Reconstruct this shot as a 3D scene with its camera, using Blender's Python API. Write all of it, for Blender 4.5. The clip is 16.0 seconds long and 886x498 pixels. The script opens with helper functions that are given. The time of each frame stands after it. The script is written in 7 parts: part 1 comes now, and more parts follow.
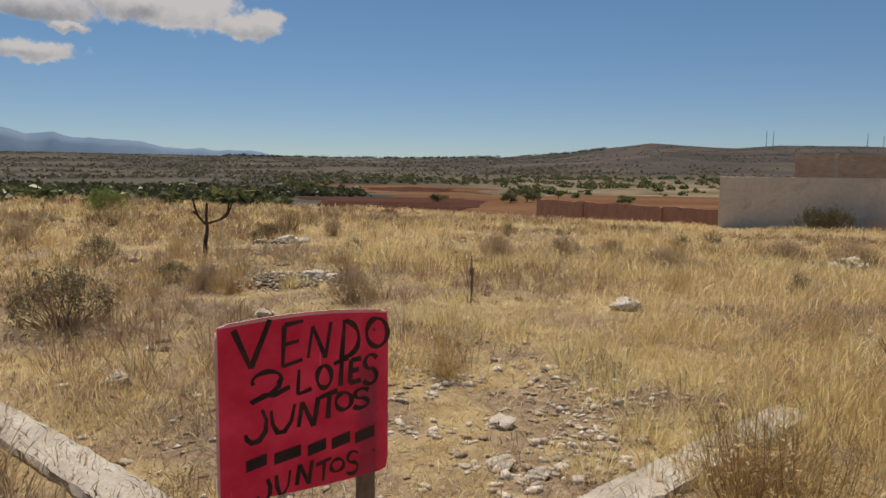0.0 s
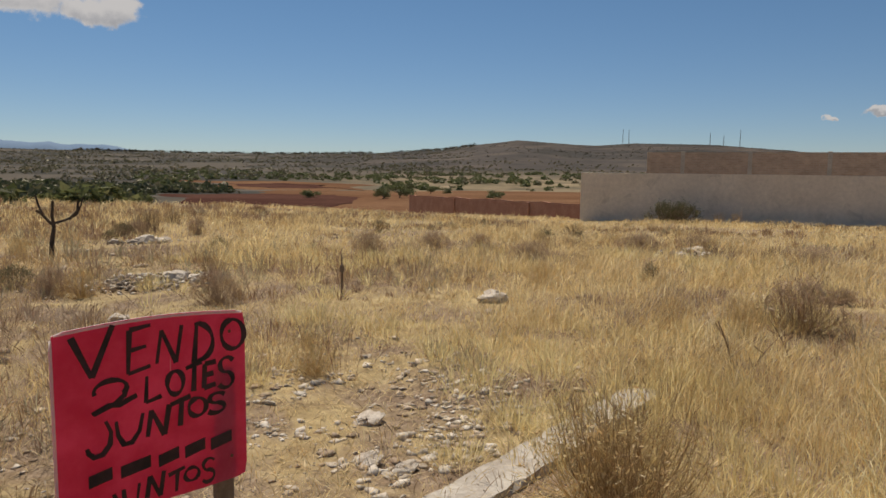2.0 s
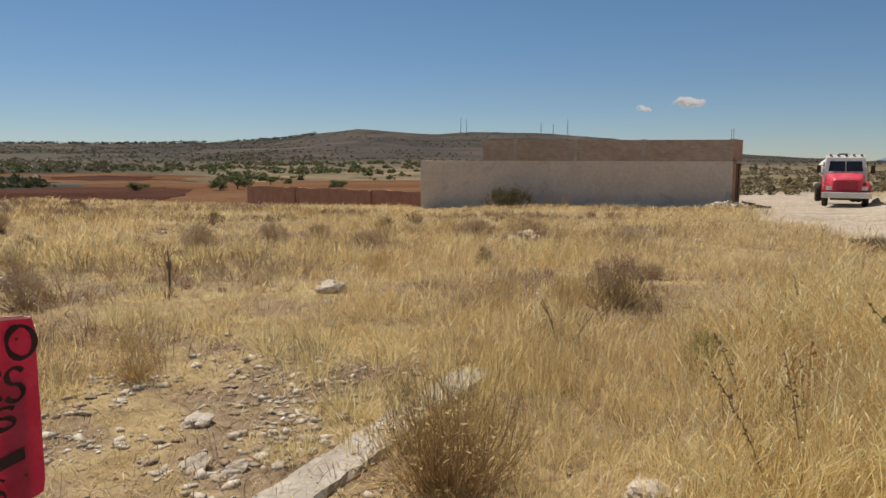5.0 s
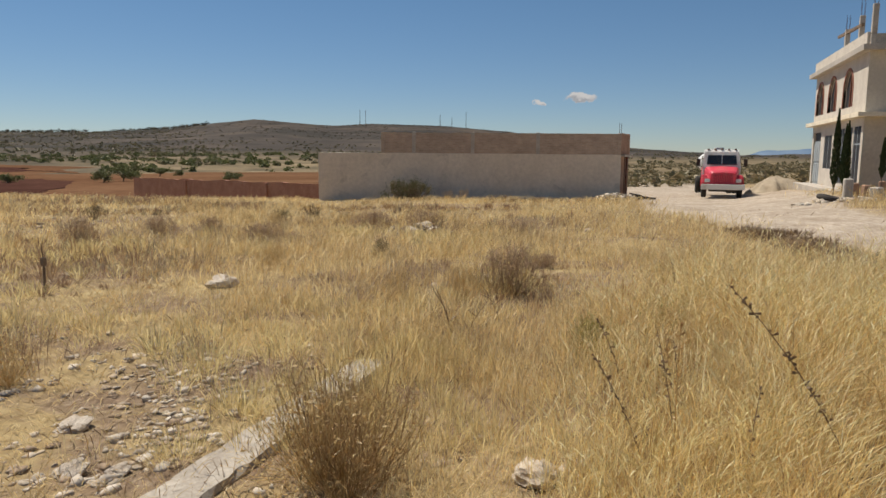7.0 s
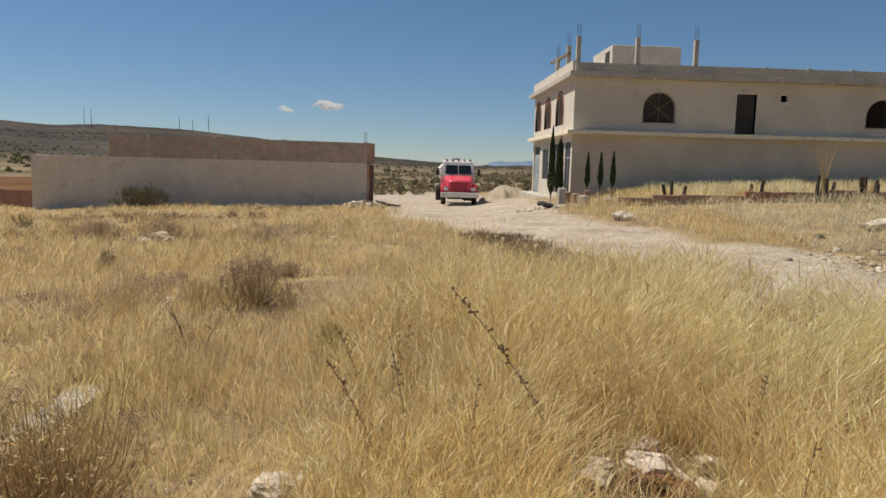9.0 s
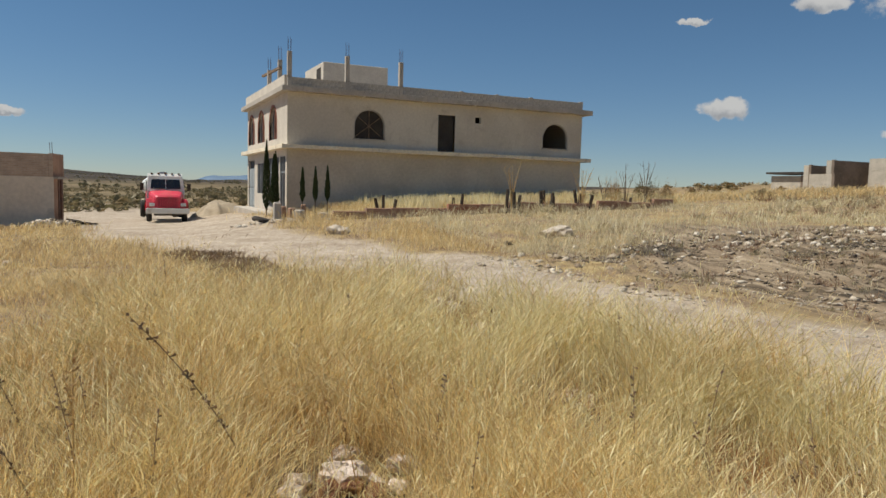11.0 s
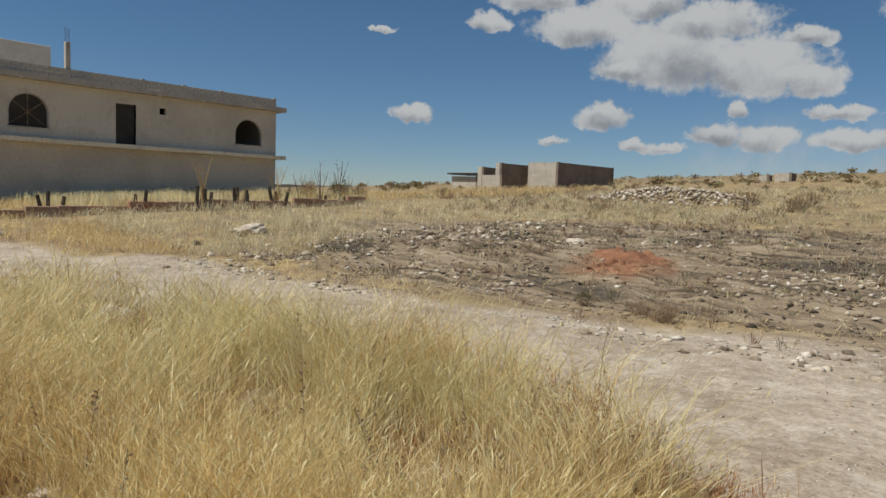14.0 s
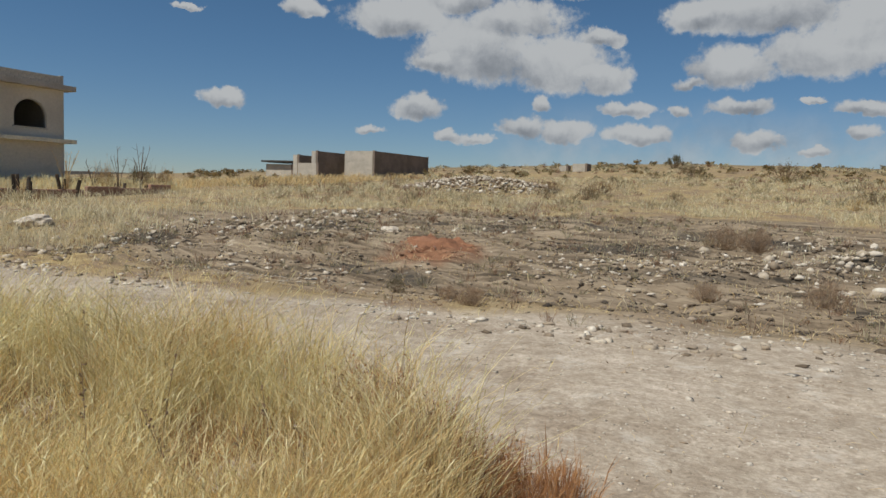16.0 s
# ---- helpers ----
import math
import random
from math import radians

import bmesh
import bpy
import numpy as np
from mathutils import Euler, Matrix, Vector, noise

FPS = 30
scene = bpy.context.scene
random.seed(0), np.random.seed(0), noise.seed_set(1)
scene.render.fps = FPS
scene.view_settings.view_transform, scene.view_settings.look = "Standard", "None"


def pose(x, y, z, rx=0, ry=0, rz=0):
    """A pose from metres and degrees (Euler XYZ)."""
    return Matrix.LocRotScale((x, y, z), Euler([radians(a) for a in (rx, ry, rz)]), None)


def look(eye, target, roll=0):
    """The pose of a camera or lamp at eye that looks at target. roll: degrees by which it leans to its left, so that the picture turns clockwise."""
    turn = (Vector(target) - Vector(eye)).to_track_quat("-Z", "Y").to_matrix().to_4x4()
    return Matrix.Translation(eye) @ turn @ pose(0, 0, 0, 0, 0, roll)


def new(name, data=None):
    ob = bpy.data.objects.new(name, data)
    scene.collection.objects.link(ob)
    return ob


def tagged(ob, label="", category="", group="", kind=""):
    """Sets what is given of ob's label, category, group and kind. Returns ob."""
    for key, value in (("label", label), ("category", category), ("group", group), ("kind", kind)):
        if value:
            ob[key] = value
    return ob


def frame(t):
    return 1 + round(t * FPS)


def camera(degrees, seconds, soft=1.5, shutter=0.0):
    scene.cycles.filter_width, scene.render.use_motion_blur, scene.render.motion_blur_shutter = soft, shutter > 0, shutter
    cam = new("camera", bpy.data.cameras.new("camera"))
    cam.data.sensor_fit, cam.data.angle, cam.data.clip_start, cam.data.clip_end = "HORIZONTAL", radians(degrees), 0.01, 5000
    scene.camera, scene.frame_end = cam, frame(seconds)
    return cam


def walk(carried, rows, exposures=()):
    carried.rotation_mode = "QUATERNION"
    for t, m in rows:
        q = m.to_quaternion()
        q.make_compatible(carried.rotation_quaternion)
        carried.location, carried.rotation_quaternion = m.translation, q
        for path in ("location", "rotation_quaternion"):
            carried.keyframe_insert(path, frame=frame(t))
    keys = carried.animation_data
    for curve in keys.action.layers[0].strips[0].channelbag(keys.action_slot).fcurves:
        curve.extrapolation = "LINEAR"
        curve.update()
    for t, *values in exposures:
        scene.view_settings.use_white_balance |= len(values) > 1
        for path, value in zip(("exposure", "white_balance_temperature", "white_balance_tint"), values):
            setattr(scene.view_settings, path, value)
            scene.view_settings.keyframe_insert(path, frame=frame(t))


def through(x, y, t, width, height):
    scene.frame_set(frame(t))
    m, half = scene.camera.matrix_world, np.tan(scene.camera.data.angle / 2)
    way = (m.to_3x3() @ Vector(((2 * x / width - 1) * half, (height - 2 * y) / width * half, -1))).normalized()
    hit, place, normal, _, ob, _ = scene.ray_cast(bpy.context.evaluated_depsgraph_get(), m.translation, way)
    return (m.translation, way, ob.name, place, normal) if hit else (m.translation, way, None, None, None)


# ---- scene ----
cam = camera(64.33, 16.0)
# seconds, place, turn
ROWS = [
    (0.0, 0.014, -0.006, 1.553, 83.92, -0.72, -41.20),
    (0.5, 0.025, -0.014, 1.553, 83.90, -0.75, -43.53),
    (1.0, 0.033, -0.025, 1.554, 83.83, -0.73, -46.08),
    (1.5, 0.042, -0.035, 1.556, 83.77, -0.80, -48.88),
    (2.0, 0.049, -0.048, 1.555, 83.72, -0.74, -51.46),
    (2.5, 0.060, -0.065, 1.553, 83.67, -0.56, -53.87),
    (3.0, 0.071, -0.076, 1.553, 83.59, -0.39, -56.34),
    (3.5, 0.081, -0.089, 1.552, 83.45, -0.36, -58.36),
    (4.0, 0.089, -0.101, 1.553, 83.31, -0.23, -60.42),
    (6.5, 0.113, -0.166, 1.549, 82.40, -0.41, -69.79),
    (7.0, 0.109, -0.181, 1.547, 82.34, -0.50, -72.25),
    (7.5, 0.103, -0.195, 1.550, 82.38, -0.77, -75.98),
    (8.0, 0.106, -0.216, 1.555, 82.51, -1.14, -80.50),
    (8.5, 0.105, -0.241, 1.555, 82.81, -1.41, -85.47),
    (9.0, 0.099, -0.273, 1.556, 83.30, -1.52, -92.33),
    (9.5, 0.094, -0.309, 1.558, 83.93, -1.44, -99.74),
    (10.0, 0.086, -0.352, 1.561, 84.43, -1.36, -106.26),
    (12.5, 0.042, -0.540, 1.570, 85.55, -2.00, -125.30),
    (13.0, 0.035, -0.559, 1.570, 85.66, -2.00, -130.48),
    (13.5, 0.016, -0.581, 1.568, 85.65, -1.94, -135.16),
    (14.0, 0.000, -0.599, 1.562, 85.59, -1.91, -138.84),
    (14.5, -0.020, -0.611, 1.563, 85.47, -1.77, -142.28),
    (15.0, -0.044, -0.617, 1.562, 85.36, -1.85, -145.74),
    (15.5, -0.072, -0.620, 1.563, 85.21, -1.90, -149.27),
    (16.0, -0.113, -0.623, 1.566, 85.16, -1.99, -153.50),
]
walk(cam, [(t, pose(x, y, z, rx, ry, rz)) for t, x, y, z, rx, ry, rz in ROWS],
     exposures=[(0.0, 0.0, 6720, 13), (4.0, 0.04, 6700, 12), (8.5, 0.09, 6600, 11), (12.5, -0.02, 6400, 8), (16.0, -0.15, 6200, 8)])

# ---------------------------------------------------------------- sky and sun
SUN_AZ, SUN_EL = 62.0, 59.0
world = bpy.data.worlds.new("world")
scene.world = world
world.use_nodes = True
wt = world.node_tree
wt.nodes.clear()


class Nodes:
    """A thin wrapper to write node trees in short lines."""

    def __init__(self, tree):
        self.t = tree

    def add(self, kind, ins=None, **props):
        n = self.t.nodes.new(kind)
        for k, v in props.items():
            setattr(n, k, v)
        for k, v in (ins or {}).items():
            if isinstance(v, bpy.types.NodeSocket):
                self.t.links.new(v, n.inputs[k])
            else:
                n.inputs[k].default_value = v
        return n

    def math(self, op, a, b=0.0, c=0.0, clamp=False):
        return self.add("ShaderNodeMath", {0: a, 1: b, 2: c}, operation=op, use_clamp=clamp).outputs[0]

    def noise(self, vec, scale, detail=4.0, rough=0.55, dist=0.0):
        return self.add("ShaderNodeTexNoise", {"Vector": vec, "Scale": scale, "Detail": detail, "Roughness": rough, "Distortion": dist}).outputs[0]

    def ramp(self, fac, stops, mode="LINEAR"):
        n = self.add("ShaderNodeValToRGB", {0: fac})
        n.color_ramp.interpolation = mode
        el = n.color_ramp.elements
        while len(el) < len(stops):
            el.new(0.5)
        for e, (p, c) in zip(el, stops):
            e.position = p
            e.color = (*c, 1) if len(c) == 3 else c
        return n.outputs[0]

    def step(self, v, lo, hi):
        return self.add("ShaderNodeMapRange", {0: v, 1: lo, 2: hi, 3: 0.0, 4: 1.0}, interpolation_type="SMOOTHSTEP").outputs[0]

    def mix(self, fac, a, b, mode="MIX"):
        n = self.add("ShaderNodeMix", data_type="RGBA", blend_type=mode)
        for i, v in ((0, fac), (6, a), (7, b)):
            if isinstance(v, bpy.types.NodeSocket):
                self.t.links.new(v, n.inputs[i])
            elif i == 0:
                n.inputs[0].default_value = v
            else:
                n.inputs[i].default_value = (*v, 1)
        return n.outputs[2]


def build_sky():
    g = Nodes(wt)
    sky = g.add("ShaderNodeTexSky", sky_type="NISHITA", sun_disc=False, sun_elevation=radians(SUN_EL),
                sun_rotation=radians(90 - SUN_AZ), altitude=1900.0, air_density=1.0, dust_density=0.0, ozone_density=1.5)
    way = g.add("ShaderNodeTexCoord").outputs["Generated"]
    sep = g.add("ShaderNodeSeparateXYZ", {0: way})
    x, y, z = sep.outputs[0], sep.outputs[1], sep.outputs[2]
    az = g.math("MULTIPLY", g.math("ARCTAN2", y, x), 57.2958)
    el = g.math("MULTIPLY", g.math("ARCSINE", z), 57.2958)
    rise = el
    bump = g.noise(way, 15.0, 9.0, 0.62, 0.25)
    fine = g.noise(way, 48.0, 6.0, 0.62)
    wob = g.math("ADD", g.math("MULTIPLY", g.math("SUBTRACT", bump, 0.5), 1.6), g.math("MULTIPLY", g.math("SUBTRACT", fine, 0.5), 1.9))
    # billows: the outlines are pushed about by noise at two scales
    for scale, da, de in ((11.0, 3.6, 1.7), (34.0, 2.0, 1.3)):
        push = g.add("ShaderNodeSeparateColor", {0: g.add("ShaderNodeTexNoise", {"Vector": way, "Scale": scale, "Detail": 5.0, "Roughness": 0.6}).outputs[1]})
        az = g.math("ADD", az, g.math("MULTIPLY", g.math("SUBTRACT", push.outputs[0], 0.5), da))
        el = g.math("ADD", el, g.math("MULTIPLY", g.math("SUBTRACT", push.outputs[1], 0.5), de))
    total, shade, thick = None, None, None
    # azimuth, elevation, half width, half height of each cumulus, in degrees
    for a, e, w, h in CLOUDS:
        u = g.math("DIVIDE", g.math("SUBTRACT", az, a), w)
        v = g.math("DIVIDE", g.math("SUBTRACT", el, e), h)
        low = g.math("MULTIPLY", g.math("MINIMUM", v, 0.0), 0.9)
        d2 = g.math("ADD", g.math("MULTIPLY", u, u), g.math("ADD", g.math("MULTIPLY", v, v), g.math("MULTIPLY", low, low)))
        f = g.math("SUBTRACT", 1.0, d2)
        total = f if total is None else g.math("MAXIMUM", total, f)
        body = g.math("MAXIMUM", f, 0.0)
        s = g.math("MULTIPLY", body, v)
        shade = s if shade is None else g.math("ADD", shade, s)
        thick = body if thick is None else g.math("ADD", thick, body)
    alpha = g.step(g.math("ADD", total, wob), -0.38, 0.45)
    # thin veil low in the south
    veil = g.math("MULTIPLY", g.step(az, -62.0, -76.0), g.math("MULTIPLY", g.step(rise, 8.0, 3.0), g.step(g.noise(way, 9.0, 5.0, 0.6), 0.30, 0.60)))
    alpha = g.math("MAXIMUM", alpha, g.math("MULTIPLY", veil, 0.5))
    light = g.math("ADD", g.math("MULTIPLY", shade, 1.35), g.math("MULTIPLY", g.math("SUBTRACT", bump, 0.42), 2.2))
    light = g.math("SUBTRACT", light, g.math("MULTIPLY", g.step(thick, 0.8, 2.0), 0.38))
    col = g.ramp(g.step(light, -0.75, 0.55), [(0.0, (0.40, 0.42, 0.455)), (0.5, (0.70, 0.71, 0.73)), (1.0, (1.0, 0.99, 0.97))])
    blue = g.add("ShaderNodeHueSaturation", {"Saturation": 1.04, "Color": g.mix(1.0, sky.outputs[0], g.ramp(g.step(rise, -1.0, 15.0), [(0.0, (0.81, 0.90, 1.03)), (1.0, (0.87, 1.05, 1.12))]), "MULTIPLY")}).outputs[0]
    skyb = g.add("ShaderNodeBackground", {0: blue, 1: SKY})
    cloudb = g.add("ShaderNodeBackground", {0: col, 1: 0.53})
    m = g.add("ShaderNodeMixShader", {0: g.math("MULTIPLY", alpha, 0.96), 1: skyb.outputs[0], 2: cloudb.outputs[0]})
    out = g.add("ShaderNodeOutputWorld")
    wt.links.new(m.outputs[0], out.inputs[0])


SKY = 0.061
NORTH_CLOUDS = [
    (78.0, 11.0, 3.6, 1.3), (73.0, 11.8, 3.2, 1.6), (69.0, 11.5, 4.4, 1.7), (63.8, 10.9, 2.5, 1.2), (79.0, 8.1, 2.8, 0.9), (76.3, 9.9, 1.2, 0.4), (6.6, 4.2, 1.1, 0.32), (9.9, 4.1, 0.5, 0.2),
]
BIG_CLOUDS = [
    (-66.1, 10.9, 5.1, 3.3), (-71.7, 9.8, 4.8, 2.6), (-75.6, 8.7, 2.0, 1.5), (-62.8, 9.9, 1.6, 1.0), (-59.5, 13.2, 4.2, 1.7), (-63.7, 14.7, 4.0, 1.4),
    (-68.5, 13.1, 4.4, 1.5), (-75.1, 11.8, 2.1, 0.7), (-72.5, 15.2, 1.7, 0.8), (-55.7, 15.3, 3.5, 1.2), (-87.0, 13.3, 6.1, 2.0), (-85.3, 9.4, 3.4, 1.8),
    (-91.5, 10.4, 4.0, 2.3), (-82.0, 8.5, 1.4, 0.5), (-94.5, 12.2, 4.1, 2.2), (-83.1, 13.3, 2.7, 1.4), (-98.4, 10.4, 3.5, 2.8),
]
SMALL_CLOUDS = [
    (-61.5, 6.2, 2.3, 1.1), (-57.7, 4.6, 1.1, 0.4), (-52.1, 13.3, 1.7, 0.9), (-46.2, 6.4, 1.8, 0.8), (-71.0, 6.8, 1.0, 0.8), (-69.9, 5.0, 2.0, 1.0),
    (-73.1, 4.8, 2.5, 1.1), (-78.7, 4.8, 2.3, 0.9), (-77.8, 6.6, 2.1, 0.6), (-81.5, 6.6, 1.1, 0.6), (-64.1, 4.1, 1.1, 0.6), (-66.4, 3.9, 1.5, 0.5),
    (-85.9, 6.7, 2.2, 0.7), (-87.0, 4.3, 2.0, 1.1), (-90.7, 7.2, 0.8, 0.3), (-94.0, 6.6, 2.0, 0.6), (-94.3, 5.0, 1.1, 0.7), (-91.0, 3.5, 1.2, 0.4),
    (-97.5, 5.8, 2.1, 0.8), (-99.5, 3.9, 2.3, 0.6), (-43.9, 12.6, 0.9, 0.3),
]
CLOUDS = NORTH_CLOUDS + BIG_CLOUDS + SMALL_CLOUDS
build_sky()
sun = new("sun", bpy.data.lights.new("sun", "SUN"))
sun.data.energy, sun.data.angle, sun.data.color = 4.9, radians(0.53), (1.0, 0.945, 0.84)
_a, _e = radians(SUN_AZ), radians(SUN_EL)
sun.matrix_world = look((0, 0, 60), Vector((0, 0, 60)) - Vector((math.cos(_a) * math.cos(_e), math.sin(_a) * math.cos(_e), math.sin(_e))))

# ---------------------------------------------------------------- lie of the land
def value_noise(x, y, seed=0):
    xi, yi = np.floor(x).astype(np.int64), np.floor(y).astype(np.int64)
    fx, fy = x - xi, y - yi
    fx, fy = fx * fx * (3 - 2 * fx), fy * fy * (3 - 2 * fy)

    def h(i, j):
        n = (i * 374761393 + j * 668265263 + seed * 982451653) & 0xFFFFFFFF
        n = ((n ^ (n >> 13)) * 1274126177) & 0xFFFFFFFF
        return ((n ^ (n >> 16)) & 0xFFFF) / 65535.0

    a = h(xi, yi) * (1 - fx) + h(xi + 1, yi) * fx
    b = h(xi, yi + 1) * (1 - fx) + h(xi + 1, yi + 1) * fx
    return a * (1 - fy) + b * fy


def fbm(x, y, octaves=4, seed=0):
    s, amp, tot = 0.0, 1.0, 0.0
    for k in range(octaves):
        s = s + amp * value_noise(x * 2 ** k, y * 2 ** k, seed + k)
        tot += amp
        amp *= 0.5
    return s / tot


LAND_AZ = [-180, -120, -95, -82, -65, -50, -38, -25, -12, -5, 5, 20, 28, 45, 60, 75, 90, 120, 180]
LAND_40 = [2.0, 1.8, 1.5, 1.5, 1.4, 1.2, 0.9, 0.6, 0.02, -0.75, -0.78, -0.95, -1.2, -0.7, -0.3, 0.0, 0.1, 0.8, 2.0]
LAND_110 = [5.0, 6.0, 6.3, 6.6, 5.1, 3.4, 2.0, 1.0, -0.8, -2.0, -2.6, -5.0, -6.0, -7.5, -8.0, -7.5, -6.0, 0.0, 5.0]
LAND_500 = [8, 8, 8, 8, 6, 4, 1, -1, -3, -3.5, -4, -9, -11, -11.5, -11, -10, -9, -3, 8]
LAND_1200 = [15, 15, 15, 15, 12, 8, 5, 4, 2.5, 1.5, 3, 6, 8, 5, 3, 3, 4, 8, 15]
SKY_AZ = [-180, -95, -60, -30, -9, -5, 3, 8, 12.5, 18, 23.5, 26.5, 29.5, 32.5, 36, 39, 44, 48, 57, 63, 70, 80, 100, 180]
SKY_EL = [1, 0.6, 0.5, 0.3, 0.15, 0.05, 0.62, 1.2, 1.85, 2.3, 2.38, 2.17, 2.36, 2.6, 2.15, 1.72, 1.4, 1.28, 1.16, 1.2, 1.2, 1.2, 1.0, 1]


def ground_z(x, y):
    """The height of the ground at arrays (or numbers) x, y."""
    x, y = np.asarray(x, float), np.asarray(y, float)
    r, a = np.hypot(x, y), np.degrees(np.arctan2(y, x))
    far = 1.55 + 3300 * np.tan(np.radians(np.interp(a, SKY_AZ, SKY_EL)))
    stops = [np.zeros_like(r), np.interp(a, LAND_AZ, LAND_40), np.interp(a, LAND_AZ, LAND_110), np.interp(a, LAND_AZ, LAND_500), np.interp(a, LAND_AZ, LAND_1200), far]
    at = [13.0, 40.0, 110.0, 500.0, 1200.0, 3300.0]
    z = np.zeros_like(r)
    for i in range(5):
        k = np.clip((r - at[i]) / (at[i + 1] - at[i]), 0, 1)
        z = np.where(r >= at[i], stops[i] + (stops[i + 1] - stops[i]) * k, z)
    z = np.where(r > 3300, far - (r - 3300) * 0.05, z)
    z = z + (fbm(x / 9, y / 9, 3, 3) - 0.5) * 0.22 * np.clip((r - 4) / 10, 0, 1) + (fbm(x / 1.1, y / 1.1, 3, 9) - 0.5) * 0.10 * np.clip(r / 2, 0, 1)
    z = z + (fbm(x / 70, y / 70, 4, 5) - 0.5) * 3.0 * np.clip((r - 160) / 500, 0, 1)
    z = z + (fbm(x / 160, y / 160, 4, 15) - 0.5) * 26.0 * np.clip((r - 1300) / 1500, 0, 1) * np.clip((3200 - r) / 500, 0.12, 1)
    # tipped and scraped ground south of the road
    z = z + ((fbm(x / 1.5, y / 1.0, 3, 33) - 0.45) * 0.36 + (fbm(x / 0.45, y / 0.32, 2, 35) - 0.5) * 0.20) * np.clip((-9.2 - y) / 1.5, 0, 1) * np.clip((28 - r) / 5, 0, 1)
    return z


def road_mask(x, y):
    """1 on the gravel road, 0 off it."""
    x, y = np.asarray(x, float), np.asarray(y, float)
    n = (fbm(x / 2.2, y / 2.2, 3, 21) - 0.5) * 1.6 * np.clip((np.hypot(x, y) - 2) / 5, 0.3, 1)
    north = np.interp(x, [-60, -2, 0.4, 0.9, 1.3, 2, 4, 8, 13, 17, 24, 30, 34, 38, 48, 120], [-0.8, -1.0, -1.7, -2.9, -4.0, -4.6, -5.0, -4.9, -3.6, -2.0, 0.2, 0.7, 1.6, 2.2, 3.6, 6])
    south = np.interp(x, [-60, -4, 0, 5, 8, 13, 15, 18, 24, 30, 34, 48, 120], [-10.2, -10.0, -9.2, -9.2, -8.4, -8.0, -7.2, -6.4, -5.7, -5.9, -7.0, -7.6, -5])
    return np.clip((np.minimum(north - y, y - south) + n) / 0.8 + 0.5, 0, 1)


def burnt_mask(x, y):
    """1 on the scorched, stony ground south of the road."""
    x, y = np.asarray(x, float), np.asarray(y, float)
    n = (fbm(x / 3.0, y / 3.0, 3, 31) - 0.5) * 5
    a, r = np.degrees(np.arctan2(y, x)), np.hypot(x, y)
    return np.clip(np.minimum(np.interp(x, [-4, 0, 5, 9], [-10.2, -9.5, -9.5, -8.9]) - y + n * 0.3, 27 + n - r) / 1.8 + 0.5, 0, 1) * np.clip((-a - 38) / 6, 0, 1)


def red_mask(x, y):
    """1 on the patch of freshly dug red earth."""
    x, y = np.asarray(x, float), np.asarray(y, float)
    t = radians(118)
    u, v = (x - 6.9) * math.cos(t) + (y + 14.3) * math.sin(t), -(x - 6.9) * math.sin(t) + (y + 14.3) * math.cos(t)
    n = (fbm(x / 0.7, y / 0.7, 3, 91) - 0.5) * 1.5
    return np.clip((1.0 - (u / 2.1) ** 2 - (v / 1.15) ** 2 + n) / 0.7, 0, 1)


def soot_mask(x, y):
    """1 where rubbish was burnt."""
    x, y = np.asarray(x, float), np.asarray(y, float)
    best = np.zeros_like(x)
    for cx, cy, ru, rv, turn in ((3.6, -17.2, 2.0, 1.2, 15), (11.2, -16.8, 2.0, 1.0, -60), (13.0, -11.5, 2.4, 0.7, -80), (6.2, -11.0, 1.6, 0.35, -15), (1.6, -14.4, 2.2, 0.3, 10), (9.0, -19.5, 2.5, 0.6, 20), (-1.5, -12.2, 1.6, 0.5, 0), (-2.5, -17.5, 3.0, 1.3, 10), (0.8, -20.5, 3.0, 0.9, -10), (-4.5, -14.5, 2.4, 0.7, 15), (5.5, -21.5, 3.2, 0.5, -15)):
        t = radians(turn)
        u, v = (x - cx) * math.cos(t) + (y - cy) * math.sin(t), -(x - cx) * math.sin(t) + (y - cy) * math.cos(t)
        n = (fbm(x / 0.8, y / 0.8, 3, 95) - 0.5) * 1.6
        best = np.maximum(best, np.clip((1.0 - (u / ru) ** 2 - (v / rv) ** 2 + n) / 0.8, 0, 1))
    return best


def strip_of(x, y):
    """Uneven strips of scrub and open land that lie across the valley, 0 to 1."""
    r, a = np.hypot(x, y) + 1.0, np.degrees(np.arctan2(y, x))
    return np.clip((fbm(np.log(r) * 9.0 + a * 0.03, a / 7.0, 4, 55) - 0.3) / 0.4, 0, 1)


def mesh_from(name, verts, faces, mats, smooth=False, mat_index=None):
    """A mesh from arrays: verts (n, 3), faces (m, 3) or (m, 4)."""
    verts, faces = np.asarray(verts, np.float32), np.asarray(faces, np.int32)
    me = bpy.data.meshes.new(name)
    me.vertices.add(len(verts))
    me.vertices.foreach_set("co", verts.ravel())
    n, k = faces.shape
    me.loops.add(n * k)
    me.loops.foreach_set("vertex_index", faces.ravel())
    me.polygons.add(n)
    me.polygons.foreach_set("loop_start", np.arange(0, n * k, k, dtype=np.int32))
    me.polygons.foreach_set("loop_total", np.full(n, k, np.int32))
    if smooth:
        me.polygons.foreach_set("use_smooth", np.ones(n, bool))
    if mat_index is not None:
        me.polygons.foreach_set("material_index", np.asarray(mat_index, np.int32))
    for m in mats:
        me.materials.append(m)
    me.update(calc_edges=True)
    me.validate()
    return me


